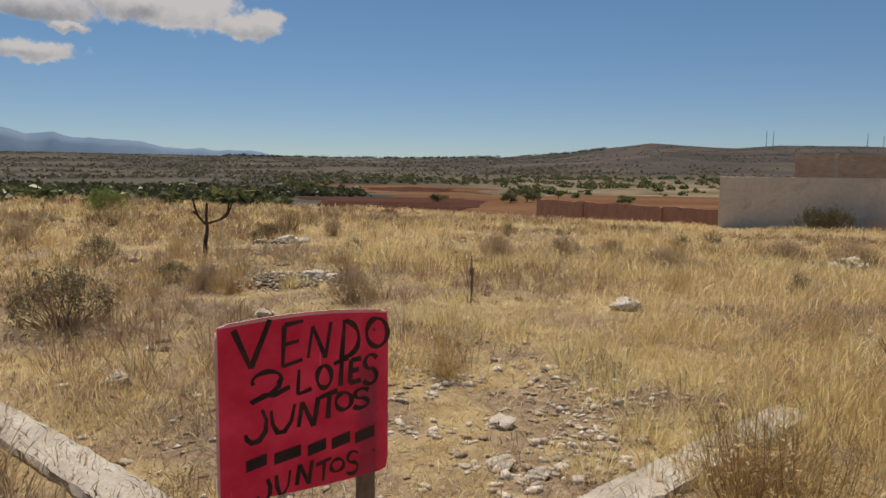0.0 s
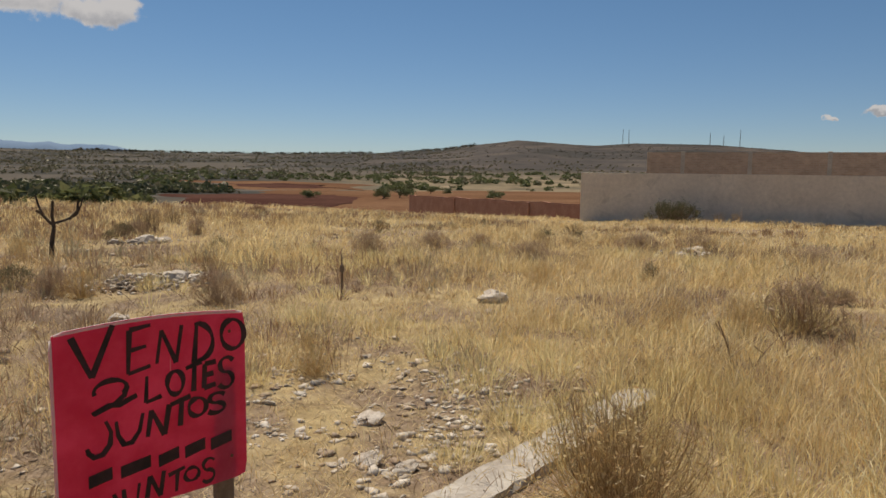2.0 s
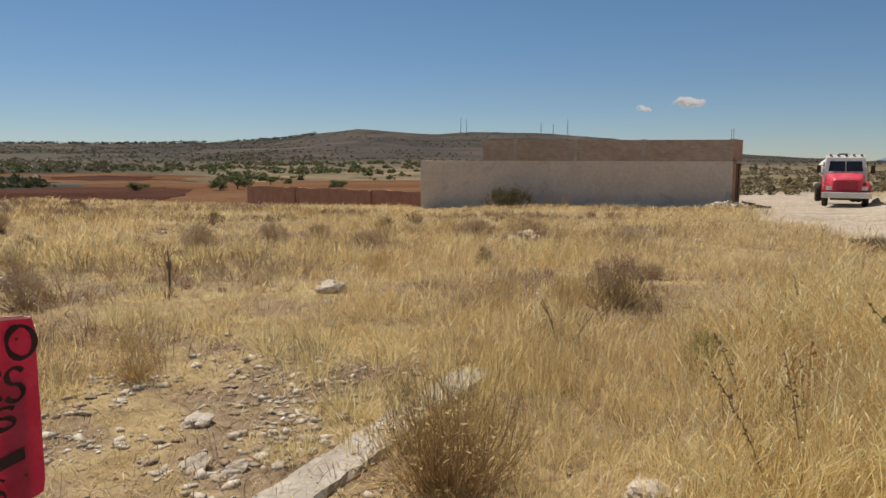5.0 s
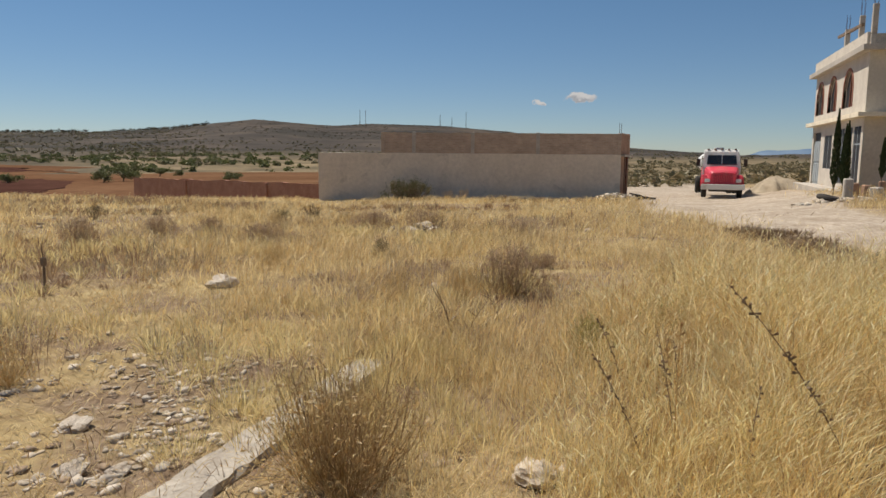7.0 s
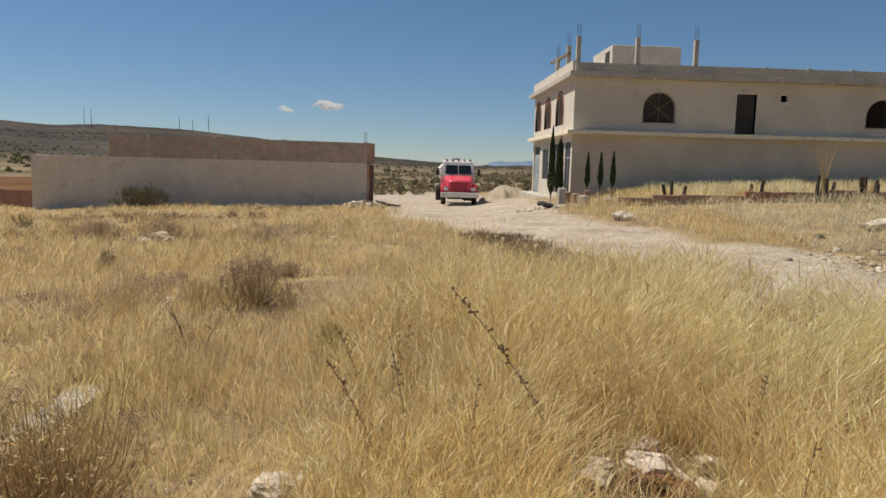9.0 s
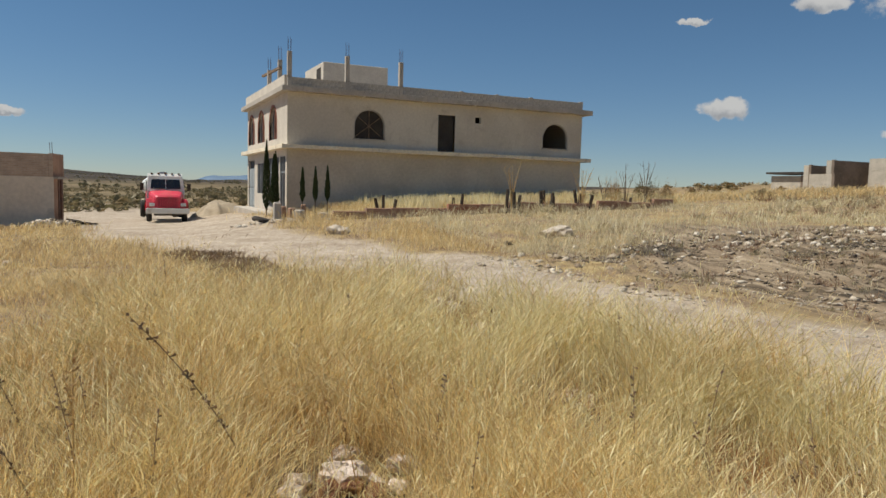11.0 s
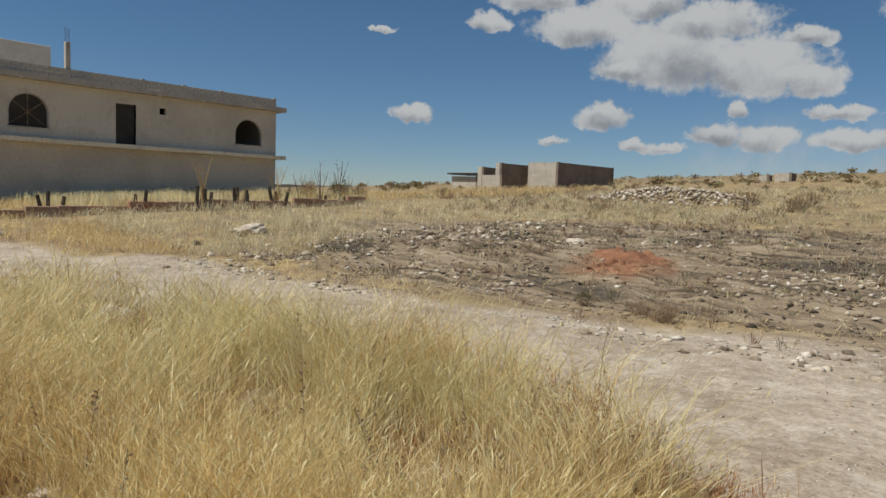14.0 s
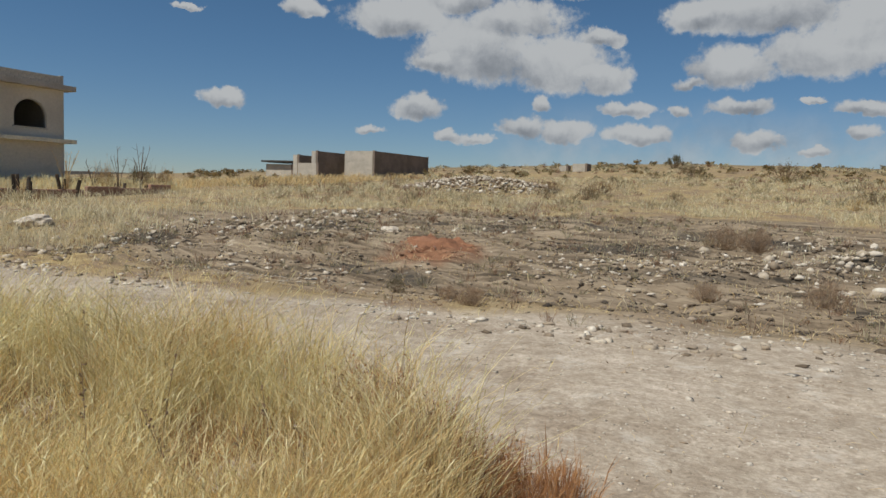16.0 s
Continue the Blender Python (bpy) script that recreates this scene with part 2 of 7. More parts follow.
def value_attr(me, name, values):
    at = me.attributes.new(name, "FLOAT", "POINT")
    at.data.foreach_set("value", np.asarray(values, np.float32))

# ---------------------------------------------------------------- materials
def material(name):
    m = bpy.data.materials.new(name)
    m.use_nodes = True
    m.node_tree.nodes.clear()
    return m, Nodes(m.node_tree)


def finish(m, g, colour, rough=0.8, height=None, strength=0.4, dist=0.02, metal=0.0, spec=0.3, **more):
    ins = {"Base Color": colour if isinstance(colour, bpy.types.NodeSocket) else (*colour, 1), "Roughness": rough, "Metallic": metal, "Specular IOR Level": spec}
    ins.update(more)
    if height is not None:
        ins["Normal"] = g.add("ShaderNodeBump", {"Strength": strength, "Distance": dist, "Height": height}).outputs[0]
    b = g.add("ShaderNodeBsdfPrincipled", ins)
    m.node_tree.links.new(b.outputs[0], g.add("ShaderNodeOutputMaterial").inputs[0])
    return m


def pos(g):
    return g.add("ShaderNodeTexCoord").outputs["Object"]


def mottled(name, a, b, scale, rough=0.85, fine=None, bump=0.3, dist=0.01, stain=None, spec=0.3, metal=0.0, grain=0.55):
    """Two tones by broad noise, fine grain on top, and perhaps stains of a third tone."""
    m, g = material(name)
    p = pos(g)
    n1, n2 = g.noise(p, scale, 5.0, 0.6), g.noise(p, fine or scale * 14, 4.0, 0.65)
    c = g.mix(g.step(n1, 0.35, 0.65), a, b)
    c = g.mix(grain, c, g.ramp(n2, [(0.25, (0.55, 0.55, 0.55)), (0.75, (1.35, 1.35, 1.35))]), "MULTIPLY")
    if stain:
        c = g.mix(g.math("MULTIPLY", g.step(g.noise(p, scale * 2.7, 6.0, 0.7, 0.6), 0.55, 0.72), 0.8), c, stain)
    return finish(m, g, c, rough, n2, bump, dist, metal, spec)


def ground_material():
    m, g = material("dry_ground")
    p = pos(g)
    big, mid = g.noise(p, 0.09, 5.0, 0.6), g.noise(p, 0.8, 6.0, 0.65, 0.4)
    fine, grit = g.noise(p, 14.0, 5.0, 0.7), g.noise(p, 60.0, 3.0, 0.7)
    straw = g.ramp(g.noise(p, 3.0, 6.0, 0.7), [(0.3, (0.20, 0.135, 0.066)), (0.5, (0.35, 0.26, 0.13)), (0.72, (0.50, 0.39, 0.21))])
    soil = g.ramp(fine, [(0.3, (0.125, 0.082, 0.052)), (0.52, (0.24, 0.17, 0.11)), (0.72, (0.41, 0.32, 0.225))])
    c = g.mix(g.step(mid, 0.42, 0.60), straw, soil)
    road = g.add("ShaderNodeAttribute", attribute_name="road").outputs["Fac"]
    burnt = g.add("ShaderNodeAttribute", attribute_name="burnt").outputs["Fac"]
    far = g.add("ShaderNodeAttribute", attribute_name="far").outputs["Fac"]
    gravel = g.ramp(g.noise(p, 5.0, 7.0, 0.75), [(0.28, (0.275, 0.222, 0.17)), (0.5, (0.415, 0.35, 0.28)), (0.72, (0.58, 0.51, 0.43))])
    gravel = g.mix(0.65, gravel, g.ramp(g.noise(p, 0.6, 6.0, 0.68), [(0.3, (0.55, 0.46, 0.36)), (0.48, (0.93, 0.89, 0.82)), (0.7, (1.24, 1.21, 1.17))]), "MULTIPLY")
    gravel = g.mix(0.6, gravel, g.ramp(g.noise(p, 26.0, 4.0, 0.75), [(0.36, (0.66, 0.63, 0.60)), (0.5, (1.0, 1.0, 1.0)), (0.64, (1.32, 1.32, 1.32))]), "MULTIPLY")
    gravel = g.mix(g.math("MULTIPLY", g.step(g.noise(p, 1.5, 6.0, 0.75, 0.4), 0.54, 0.66), 0.42), gravel, (0.62, 0.565, 0.49))
    c = g.mix(road, c, gravel)
    streak = g.add("ShaderNodeMapping", {"Vector": p, "Rotation": (0, 0, radians(28)), "Scale": (0.22, 1.9, 1.0)}).outputs[0]
    ash = g.ramp(g.noise(streak, 1.5, 9.0, 0.78, 0.6), [(0.37, (0.045, 0.037, 0.028)), (0.44, (0.13, 0.098, 0.066)), (0.51, (0.25, 0.19, 0.128)), (0.70, (0.44, 0.36, 0.255))])
    c = g.mix(burnt, c, ash)
    soot = g.add("ShaderNodeAttribute", attribute_name="soot").outputs["Fac"]
    c = g.mix(g.math("MULTIPLY", soot, g.ramp(fine, [(0.3, (1, 1, 1)), (0.62, (0.45, 0.45, 0.45))])), c, (0.036, 0.035, 0.033))
    red = g.add("ShaderNodeAttribute", attribute_name="red").outputs["Fac"]
    c = g.mix(g.math("MULTIPLY", red, g.ramp(fine, [(0.25, (0.5, 0.5, 0.5)), (0.5, (1, 1, 1))])), c, g.ramp(g.noise(p, 6.0, 6.0, 0.7), [(0.35, (0.16, 0.076, 0.042)), (0.65, (0.33, 0.17, 0.095))]))
    scrub = g.ramp(g.noise(p, 0.022, 9.0, 0.72), [(0.34, (0.075, 0.064, 0.038)), (0.44, (0.13, 0.102, 0.06)), (0.56, (0.21, 0.16, 0.092)), (0.70, (0.31, 0.235, 0.14))])
    brown = g.ramp(g.noise(g.add("ShaderNodeMapping", {"Vector": p, "Scale": (1.0, 1.0, 9.0)}).outputs[0], 0.006, 9.0, 0.7), [(0.36, (0.040, 0.034, 0.028)), (0.5, (0.068, 0.055, 0.044)), (0.66, (0.11, 0.086, 0.065))])
    hills = g.add("ShaderNodeAttribute", attribute_name="hills").outputs["Fac"]
    dusk = g.add("ShaderNodeAttribute", attribute_name="olive").outputs["Fac"]
    olive = g.ramp(g.noise(p, 0.012, 9.0, 0.72), [(0.36, (0.030, 0.028, 0.021)), (0.5, (0.046, 0.040, 0.030)), (0.62, (0.070, 0.058, 0.043)), (0.72, (0.12, 0.094, 0.065))])
    strip = g.add("ShaderNodeAttribute", attribute_name="strip").outputs["Fac"]
    olive = g.mix(g.math("MULTIPLY", g.step(strip, 0.45, 0.8), 0.55), olive, (0.12, 0.096, 0.068))
    brown = g.mix(g.math("MULTIPLY", g.step(strip, 0.56, 0.30), 0.75), brown, (0.036, 0.032, 0.025))
    c = g.mix(far, c, g.mix(dusk, g.mix(hills, scrub, brown), olive))
    h = g.math("ADD", g.math("MULTIPLY", fine, 0.7), g.math("MULTIPLY", grit, 0.4))
    return finish(m, g, c, 0.95, h, 0.7, 0.03, spec=0.1)


def blade_material(name, tones, through=0.35, vary=0.3):
    """Dry stalks: a tone for each blade, lighter towards the top, some light passing through."""
    m, g = material(name)
    rnd = g.add("ShaderNodeNewGeometry").outputs["Random Per Island"]
    n = len(tones)
    c = g.ramp(rnd, [(i / (n - 1), t) for i, t in enumerate(tones)])
    patch = g.noise(pos(g), 0.5, 3.0, 0.5)
    c = g.mix(0.55, c, g.ramp(patch, [(0.3, (0.78, 0.68, 0.57)), (0.5, (1.02, 1.0, 0.96)), (0.7, (1.15, 1.15, 1.05))]), "MULTIPLY")
    c = g.mix(g.math("MULTIPLY", g.step(g.noise(pos(g), 1.5, 4.0, 0.6), 0.48, 0.68), vary), c, (0.80, 0.62, 0.42), "MULTIPLY")
    c = g.mix(min(1.0, 0.25 + vary), c, g.ramp(g.noise(pos(g), 7.0, 3.0, 0.6), [(0.32, (0.62, 0.54, 0.44)), (0.5, (1.0, 1.0, 1.0)), (0.7, (1.14, 1.14, 1.12))]), "MULTIPLY")
    d = g.add("ShaderNodeBsdfDiffuse", {0: c, 1: 0.5})
    t = g.add("ShaderNodeBsdfTranslucent", {0: c})
    gl = g.add("ShaderNodeBsdfGlossy", {0: (1, 0.95, 0.8, 1), 1: 0.45})
    s = g.add("ShaderNodeMixShader", {0: through, 1: d.outputs[0], 2: t.outputs[0]})
    s = g.add("ShaderNodeMixShader", {0: 0.03, 1: s.outputs[0], 2: gl.outputs[0]})
    m.node_tree.links.new(s.outputs[0], g.add("ShaderNodeOutputMaterial").inputs[0])
    return m


GROUND = ground_material()
STRAW = blade_material("straw", [(0.56, 0.39, 0.19), (0.72, 0.56, 0.285), (0.79, 0.645, 0.36), (0.86, 0.74, 0.46), (0.64, 0.475, 0.235), (0.76, 0.61, 0.325)], 0.48)
GOLD = blade_material("golden_straw", [(0.42, 0.26, 0.105), (0.80, 0.61, 0.28), (0.89, 0.745, 0.385), (0.93, 0.84, 0.54), (0.52, 0.34, 0.14), (0.84, 0.67, 0.33)], 0.5)
TWIG = blade_material("dry_twig", [(0.19, 0.125, 0.08), (0.30, 0.205, 0.13), (0.39, 0.28, 0.175), (0.24, 0.18, 0.12)], 0.2)
SEED = blade_material("russet_weed", [(0.50, 0.33, 0.15), (0.65, 0.465, 0.22), (0.75, 0.58, 0.31), (0.44, 0.275, 0.13)], 0.5)
GREEN = blade_material("grey_green_leaf", [(0.10, 0.11, 0.05), (0.15, 0.155, 0.07), (0.20, 0.19, 0.10), (0.24, 0.20, 0.115)], 0.35)
CYPRESS = blade_material("cypress_green", [(0.02, 0.04, 0.015), (0.035, 0.06, 0.022), (0.05, 0.075, 0.03)], 0.15)
PALE = blade_material("pale_green_weed", [(0.25, 0.25, 0.07), (0.38, 0.36, 0.11), (0.45, 0.40, 0.15)], 0.35)
SCRUB = blade_material("far_scrub", [(0.09, 0.095, 0.055), (0.14, 0.14, 0.08), (0.21, 0.19, 0.115), (0.24, 0.19, 0.12)], 0.3)
ROCK = mottled("limestone", (0.52, 0.43, 0.33), (0.64, 0.56, 0.46), 3.0, 0.9, 30.0, 0.6, 0.02, (0.38, 0.30, 0.22))
RUBBLE = mottled("dark_rubble", (0.22, 0.18, 0.14), (0.40, 0.34, 0.27), 2.0, 0.9, 24.0, 0.6, 0.02, (0.06, 0.055, 0.05))
KERB = mottled("kerb_concrete", (0.36, 0.31, 0.25), (0.48, 0.43, 0.355), 2.2, 0.9, 40.0, 0.5, 0.01, (0.33, 0.26, 0.18))
RENDER_W = mottled("cement_render", (0.68, 0.58, 0.46), (0.75, 0.645, 0.515), 0.45, 0.92, 5.0, 0.2, 0.01, (0.53, 0.45, 0.355), grain=0.3)
HOUSE_W = mottled("raw_plaster", (0.55, 0.495, 0.41), (0.66, 0.605, 0.51), 0.28, 0.92, 8.0, 0.2, 0.006, (0.47, 0.415, 0.335), grain=0.25)
CONCRETE = mottled("grey_concrete", (0.42, 0.375, 0.32), (0.51, 0.46, 0.395), 0.8, 0.9, 14.0, 0.35, 0.01, (0.28, 0.24, 0.195), grain=0.35)
BLOCK = mottled("pumice_block", (0.43, 0.385, 0.32), (0.53, 0.475, 0.395), 1.2, 0.95, 20.0, 0.5, 0.015, (0.25, 0.21, 0.17))
CLAY = mottled("clay_brick", (0.345, 0.21, 0.14), (0.44, 0.28, 0.195), 1.5, 0.93, 18.0, 0.5, 0.015, (0.42, 0.33, 0.25))
ADOBE = mottled("red_adobe", (0.33, 0.155, 0.10), (0.40, 0.205, 0.135), 1.0, 0.95, 10.0, 0.5, 0.03, (0.25, 0.11, 0.07))
RED_EARTH = mottled("red_earth", (0.20, 0.088, 0.045), (0.30, 0.145, 0.08), 1.2, 0.97, 12.0, 0.8, 0.04, (0.12, 0.06, 0.036))
# Block darkened in colour to look shaded, for the rooms on the rise.
SHADEBLOCK = mottled("shaded_block", (0.20, 0.155, 0.12), (0.27, 0.21, 0.165), 0.8, 0.95, 9.0, 0.4, 0.015, (0.16, 0.13, 0.11))
DARKWOOD = mottled("dark_dead_wood", (0.055, 0.042, 0.033), (0.11, 0.082, 0.06), 6.0, 0.9, 50.0, 0.4, 0.01)
# Near black: shade of rooms put into colour; also for truly dark parts.
DARK = mottled("dark_interior", (0.05, 0.042, 0.036), (0.07, 0.06, 0.05), 1.0, 0.9)
STEEL = mottled("rusty_steel", (0.10, 0.055, 0.04), (0.17, 0.08, 0.05), 4.0, 0.7, 40.0, 0.2, 0.005, metal=0.3)
POST = mottled("weathered_post", (0.15, 0.105, 0.07), (0.26, 0.19, 0.13), 6.0, 0.9, 50.0, 0.4, 0.01)

# ---------------------------------------------------------------- ground
def build_ground():
    rings = [0.0, 0.01, 0.1, 0.22] + list(0.35 * 1.0375 ** np.arange(0, 258))
    rings = np.array(sorted(rings[1:] + list(9.0 * 1.0375 ** np.arange(0.5, 32, 1.0))))
    az = np.radians(np.concatenate([np.arange(-125, 115, 0.4), np.arange(115, 235, 3.0)]))
    R, A = np.meshgrid(rings, az, indexing="ij")
    x, y = (R * np.cos(A)).ravel(), (R * np.sin(A)).ravel()
    z = ground_z(x, y)
    n, k = R.shape
    i, j = np.meshgrid(np.arange(n - 1), np.arange(k), indexing="ij")
    j2 = (j + 1) % k
    faces = np.stack([i * k + j, (i + 1) * k + j, (i + 1) * k + j2, i * k + j2], -1).reshape(-1, 4)
    x, y, z = np.append(x, 0), np.append(y, 0), np.append(z, 0)
    me = mesh_from("ground", np.stack([x, y, z], -1), faces, [GROUND], True)
    r = np.hypot(x, y)
    value_attr(me, "road", road_mask(x, y))
    value_attr(me, "burnt", burnt_mask(x, y))
    value_attr(me, "red", red_mask(x, y))
    value_attr(me, "far", np.clip((r - 75) / 60, 0, 1))
    a = np.degrees(np.arctan2(y, x))
    value_attr(me, "olive", np.clip((a - 40) / 14, 0, 1) * np.clip((r - 130) / 160, 0, 1) * np.clip((130 - a) / 20, 0, 1))
    value_attr(me, "soot", soot_mask(x, y))
    value_attr(me, "strip", strip_of(x, y))
    value_attr(me, "hills", np.clip((r - 650) / 500, 0, 1))
    tagged(new("ground", me), "dry straw-coloured waste ground with stones, pale gravel road and scrub valley", "ground", kind="structure")


build_ground()


def land_sheet(name, az0, az1, r0, r1, lift, mat, wob=0.0):
    """A sheet of the land between two bearings and two distances, a little proud of the ground."""
    u, v = np.meshgrid(np.linspace(0, 1, 60), np.linspace(0, 1, 24), indexing="ij")
    a = np.radians(az0 + (az1 - az0) * u + (fbm(u * 0 + 3, v * 5, 3, int(az0)) - 0.5) * 7 * np.abs(2 * u - 1) + (v - 0.5) * 3.0)
    r = r0 + (r1 - r0) * v + wob * (value_noise(u * 7, v * 2, 4) - 0.5)
    x, y = r * np.cos(a), r * np.sin(a)
    edge = np.minimum(np.minimum(u, 1 - u) * 9, np.minimum(v, 1 - v) * 7).clip(0, 1)
    z = ground_z(x, y) + lift * edge - (0.5 + 1.2 * fbm(u * 14, v * 8, 2, 3)) * (1 - edge)
    i, j = np.meshgrid(np.arange(59), np.arange(23), indexing="ij")
    f = np.stack([i * 24 + j, (i + 1) * 24 + j, (i + 1) * 24 + j + 1, i * 24 + j + 1], -1).reshape(-1, 4)
    ob = new(name, mesh_from(name, np.stack([x, y, z], -1).reshape(-1, 3), f, [mat], True))
    return ob



# ---------------------------------------------------------------- small mesh helpers
def part(name, bm, mat, parent=None, label="", smooth=False):
    """Links a bmesh as one mesh object, under a thing or a part where parent is given."""
    me = bpy.data.meshes.new(name)
    bm.normal_update()
    bm.to_mesh(me)
    bm.free()
    for mm in mat if isinstance(mat, (list, tuple)) else [mat]:
        me.materials.append(mm)
    if smooth:
        me.polygons.foreach_set("use_smooth", np.ones(len(me.polygons), bool))
    ob = new(name, me)
    ob.parent = parent
    if label:
        tagged(ob, label)
    return ob


def thing(name, at, label, category, group="", kind="", turn=0.0):
    ob = new(name)
    ob.matrix_basis = pose(*at, 0, 0, turn)
    return tagged(ob, label, category, group, kind)


def box(bm, x0, x1, y0, y1, z0, z1, bevel=0.0, segs=1):
    vs = [bm.verts.new((x, y, z)) for z in (z0, z1) for x, y in ((x0, y0), (x1, y0), (x1, y1), (x0, y1))]
    fs = [bm.faces.new([vs[i] for i in q]) for q in ((3, 2, 1, 0), (4, 5, 6, 7), (0, 1, 5, 4), (1, 2, 6, 5), (2, 3, 7, 6), (3, 0, 4, 7))]
    if bevel:
        es = list({e for f in fs for e in f.edges})
        bmesh.ops.bevel(bm, geom=es, offset=bevel, segments=segs, affect="EDGES", profile=0.5)
    return vs


def boxed(*a, **k):
    bm = bmesh.new()
    box(bm, *a, **k)
    return bm


def rod(bm, p, q, r0, r1=None, n=6):
    """A tapered rod from p to q."""
    p, q = Vector(p), Vector(q)
    r1 = r0 if r1 is None else r1
    w = (q - p).normalized()
    u = w.orthogonal().normalized()
    v = w.cross(u)
    a = [bm.verts.new(p + (u * math.cos(t) + v * math.sin(t)) * r0) for t in (2 * math.pi * i / n for i in range(n))]
    b = [bm.verts.new(q + (u * math.cos(t) + v * math.sin(t)) * r1) for t in (2 * math.pi * i / n for i in range(n))]
    for i in range(n):
        bm.faces.new((a[i], a[(i + 1) % n], b[(i + 1) % n], b[i]))
    bm.faces.new(a[::-1])
    bm.faces.new(b)


def wall_sheet(bm, outline, holes, x_of, thick):
    """A wall of the given thickness with openings cut right through. outline and holes: lists of (u, z); x_of maps (u, z, depth) to a place."""
    fill = bmesh.new()
    loops = []
    for loop in [outline] + holes:
        vs = [fill.verts.new((u, z, 0)) for u, z in loop]
        for i in range(len(vs)):
            fill.edges.new((vs[i], vs[(i + 1) % len(vs)]))
        loops.append(loop)
    bmesh.ops.triangle_fill(fill, use_beauty=True, use_dissolve=False, edges=fill.edges[:], normal=(0, 0, 1))
    tris = [[(v.co.x, v.co.y) for v in f.verts] for f in fill.faces]
    fill.free()
    for d, flip in ((0.0, False), (thick, True)):
        made = {}
        for t in tris:
            vs = []
            for u, z in t:
                key = (round(u, 4), round(z, 4))
                if key not in made:
                    made[key] = bm.verts.new(x_of(u, z, d))
                vs.append(made[key])
            bm.faces.new(vs[::-1] if flip else vs)
    for loop in loops:
        for i in range(len(loop)):
            (u0, z0), (u1, z1) = loop[i], loop[(i + 1) % len(loop)]
            bm.faces.new([bm.verts.new(x_of(*c)) for c in ((u0, z0, 0), (u1, z1, 0), (u1, z1, thick), (u0, z0, thick))])
    bmesh.ops.recalc_face_normals(bm, faces=bm.faces[:])


def rect(u0, u1, z0, z1):
    return [(u0, z0), (u1, z0), (u1, z1), (u0, z1)]


def arch(u0, u1, z0, z1, n=14):
    """An opening with a round head; z1 is its crown."""
    c, r = (u0 + u1) / 2, (u1 - u0) / 2
    rise = min(r, (z1 - z0) * 0.75)
    s = z1 - rise
    return [(u0, z0), (u1, z0)] + [(c + r * math.cos(t), s + rise * math.sin(t)) for t in (math.pi * i / n for i in range(n + 1))]


# ---------------------------------------------------------------- land in the valley
PLOUGHED = mottled("maroon_ploughed_earth", (0.066, 0.031, 0.024), (0.092, 0.046, 0.034), 0.02, 1.0, 0.4, 0.5, 0.2, spec=0.0)
ORANGE = mottled("orange_bare_earth", (0.135, 0.07, 0.039), (0.18, 0.10, 0.057), 0.012, 0.97, 0.3, 0.5, 0.2, (0.12, 0.055, 0.03), spec=0.0)
for a0, a1, r0, r1, mat, label in (
        (45, 61, 125, 340, PLOUGHED, "dark red ploughed field in the valley"),
        (20, 54, 120, 470, ORANGE, "orange bare earth field in the valley"),
        (44, 57, 430, 640, ORANGE, "reddish fallow field among valley trees"),
        (47, 55, 480, 560, PLOUGHED, "maroon ploughed strip in the valley")):
    tagged(land_sheet("field", a0, a1, r0, r1, 0.35 if mat is ORANGE else 0.6, mat, 40.0), label, "field", kind="structure")


def far_mountains(az, peaks, heights, label):
    # Distance haze is put into the blue base colour of these ridges.
    m, g = material("haze_blue_mountain")
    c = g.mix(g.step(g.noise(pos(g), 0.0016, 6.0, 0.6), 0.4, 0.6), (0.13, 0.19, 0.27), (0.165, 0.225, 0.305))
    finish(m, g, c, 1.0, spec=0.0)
    el = np.interp(az, peaks, heights)
    el = el + (fbm(az * 1.6, az * 0, 3, 8) - 0.5) * 0.12
    v = []
    for k, (r, s) in enumerate(((4300, 0.2), (4450, 0.75), (4600, 1.0), (4800, 0.3))):
        a = np.radians(az)
        z = 1.55 + r * np.tan(np.radians(el * s)) + (fbm(az * 2, az * 0 + k, 3, 5) - 0.5) * 20 * (k in (1,))
        v.append(np.stack([r * np.cos(a), r * np.sin(a), z], -1))
    n = len(az)
    i, j = np.meshgrid(np.arange(3), np.arange(n - 1), indexing="ij")
    f = np.stack([i * n + j, i * n + j + 1, (i + 1) * n + j + 1, (i + 1) * n + j], -1).reshape(-1, 4)
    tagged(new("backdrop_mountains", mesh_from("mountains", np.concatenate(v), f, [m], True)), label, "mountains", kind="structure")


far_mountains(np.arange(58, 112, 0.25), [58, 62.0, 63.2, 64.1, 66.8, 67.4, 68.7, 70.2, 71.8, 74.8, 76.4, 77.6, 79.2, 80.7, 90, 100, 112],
              [0.9, 1.2, 1.56, 1.66, 1.58, 1.74, 1.68, 1.72, 2.12, 2.24, 2.28, 2.62, 2.42, 2.9, 3.0, 2.2, 1.0], "far mountain range on the horizon, coloured pale blue for haze")
far_mountains(np.arange(-30, -3, 0.25), [-30, -20, -15, -12, -9.7, -8.6, -8.0, -6.7, -5.2, -3], [0.2, 0.5, 0.6, 0.62, 0.66, 0.54, 0.47, 0.54, 0.05, -0.2], "low hills beyond the road, coloured pale blue for haze")


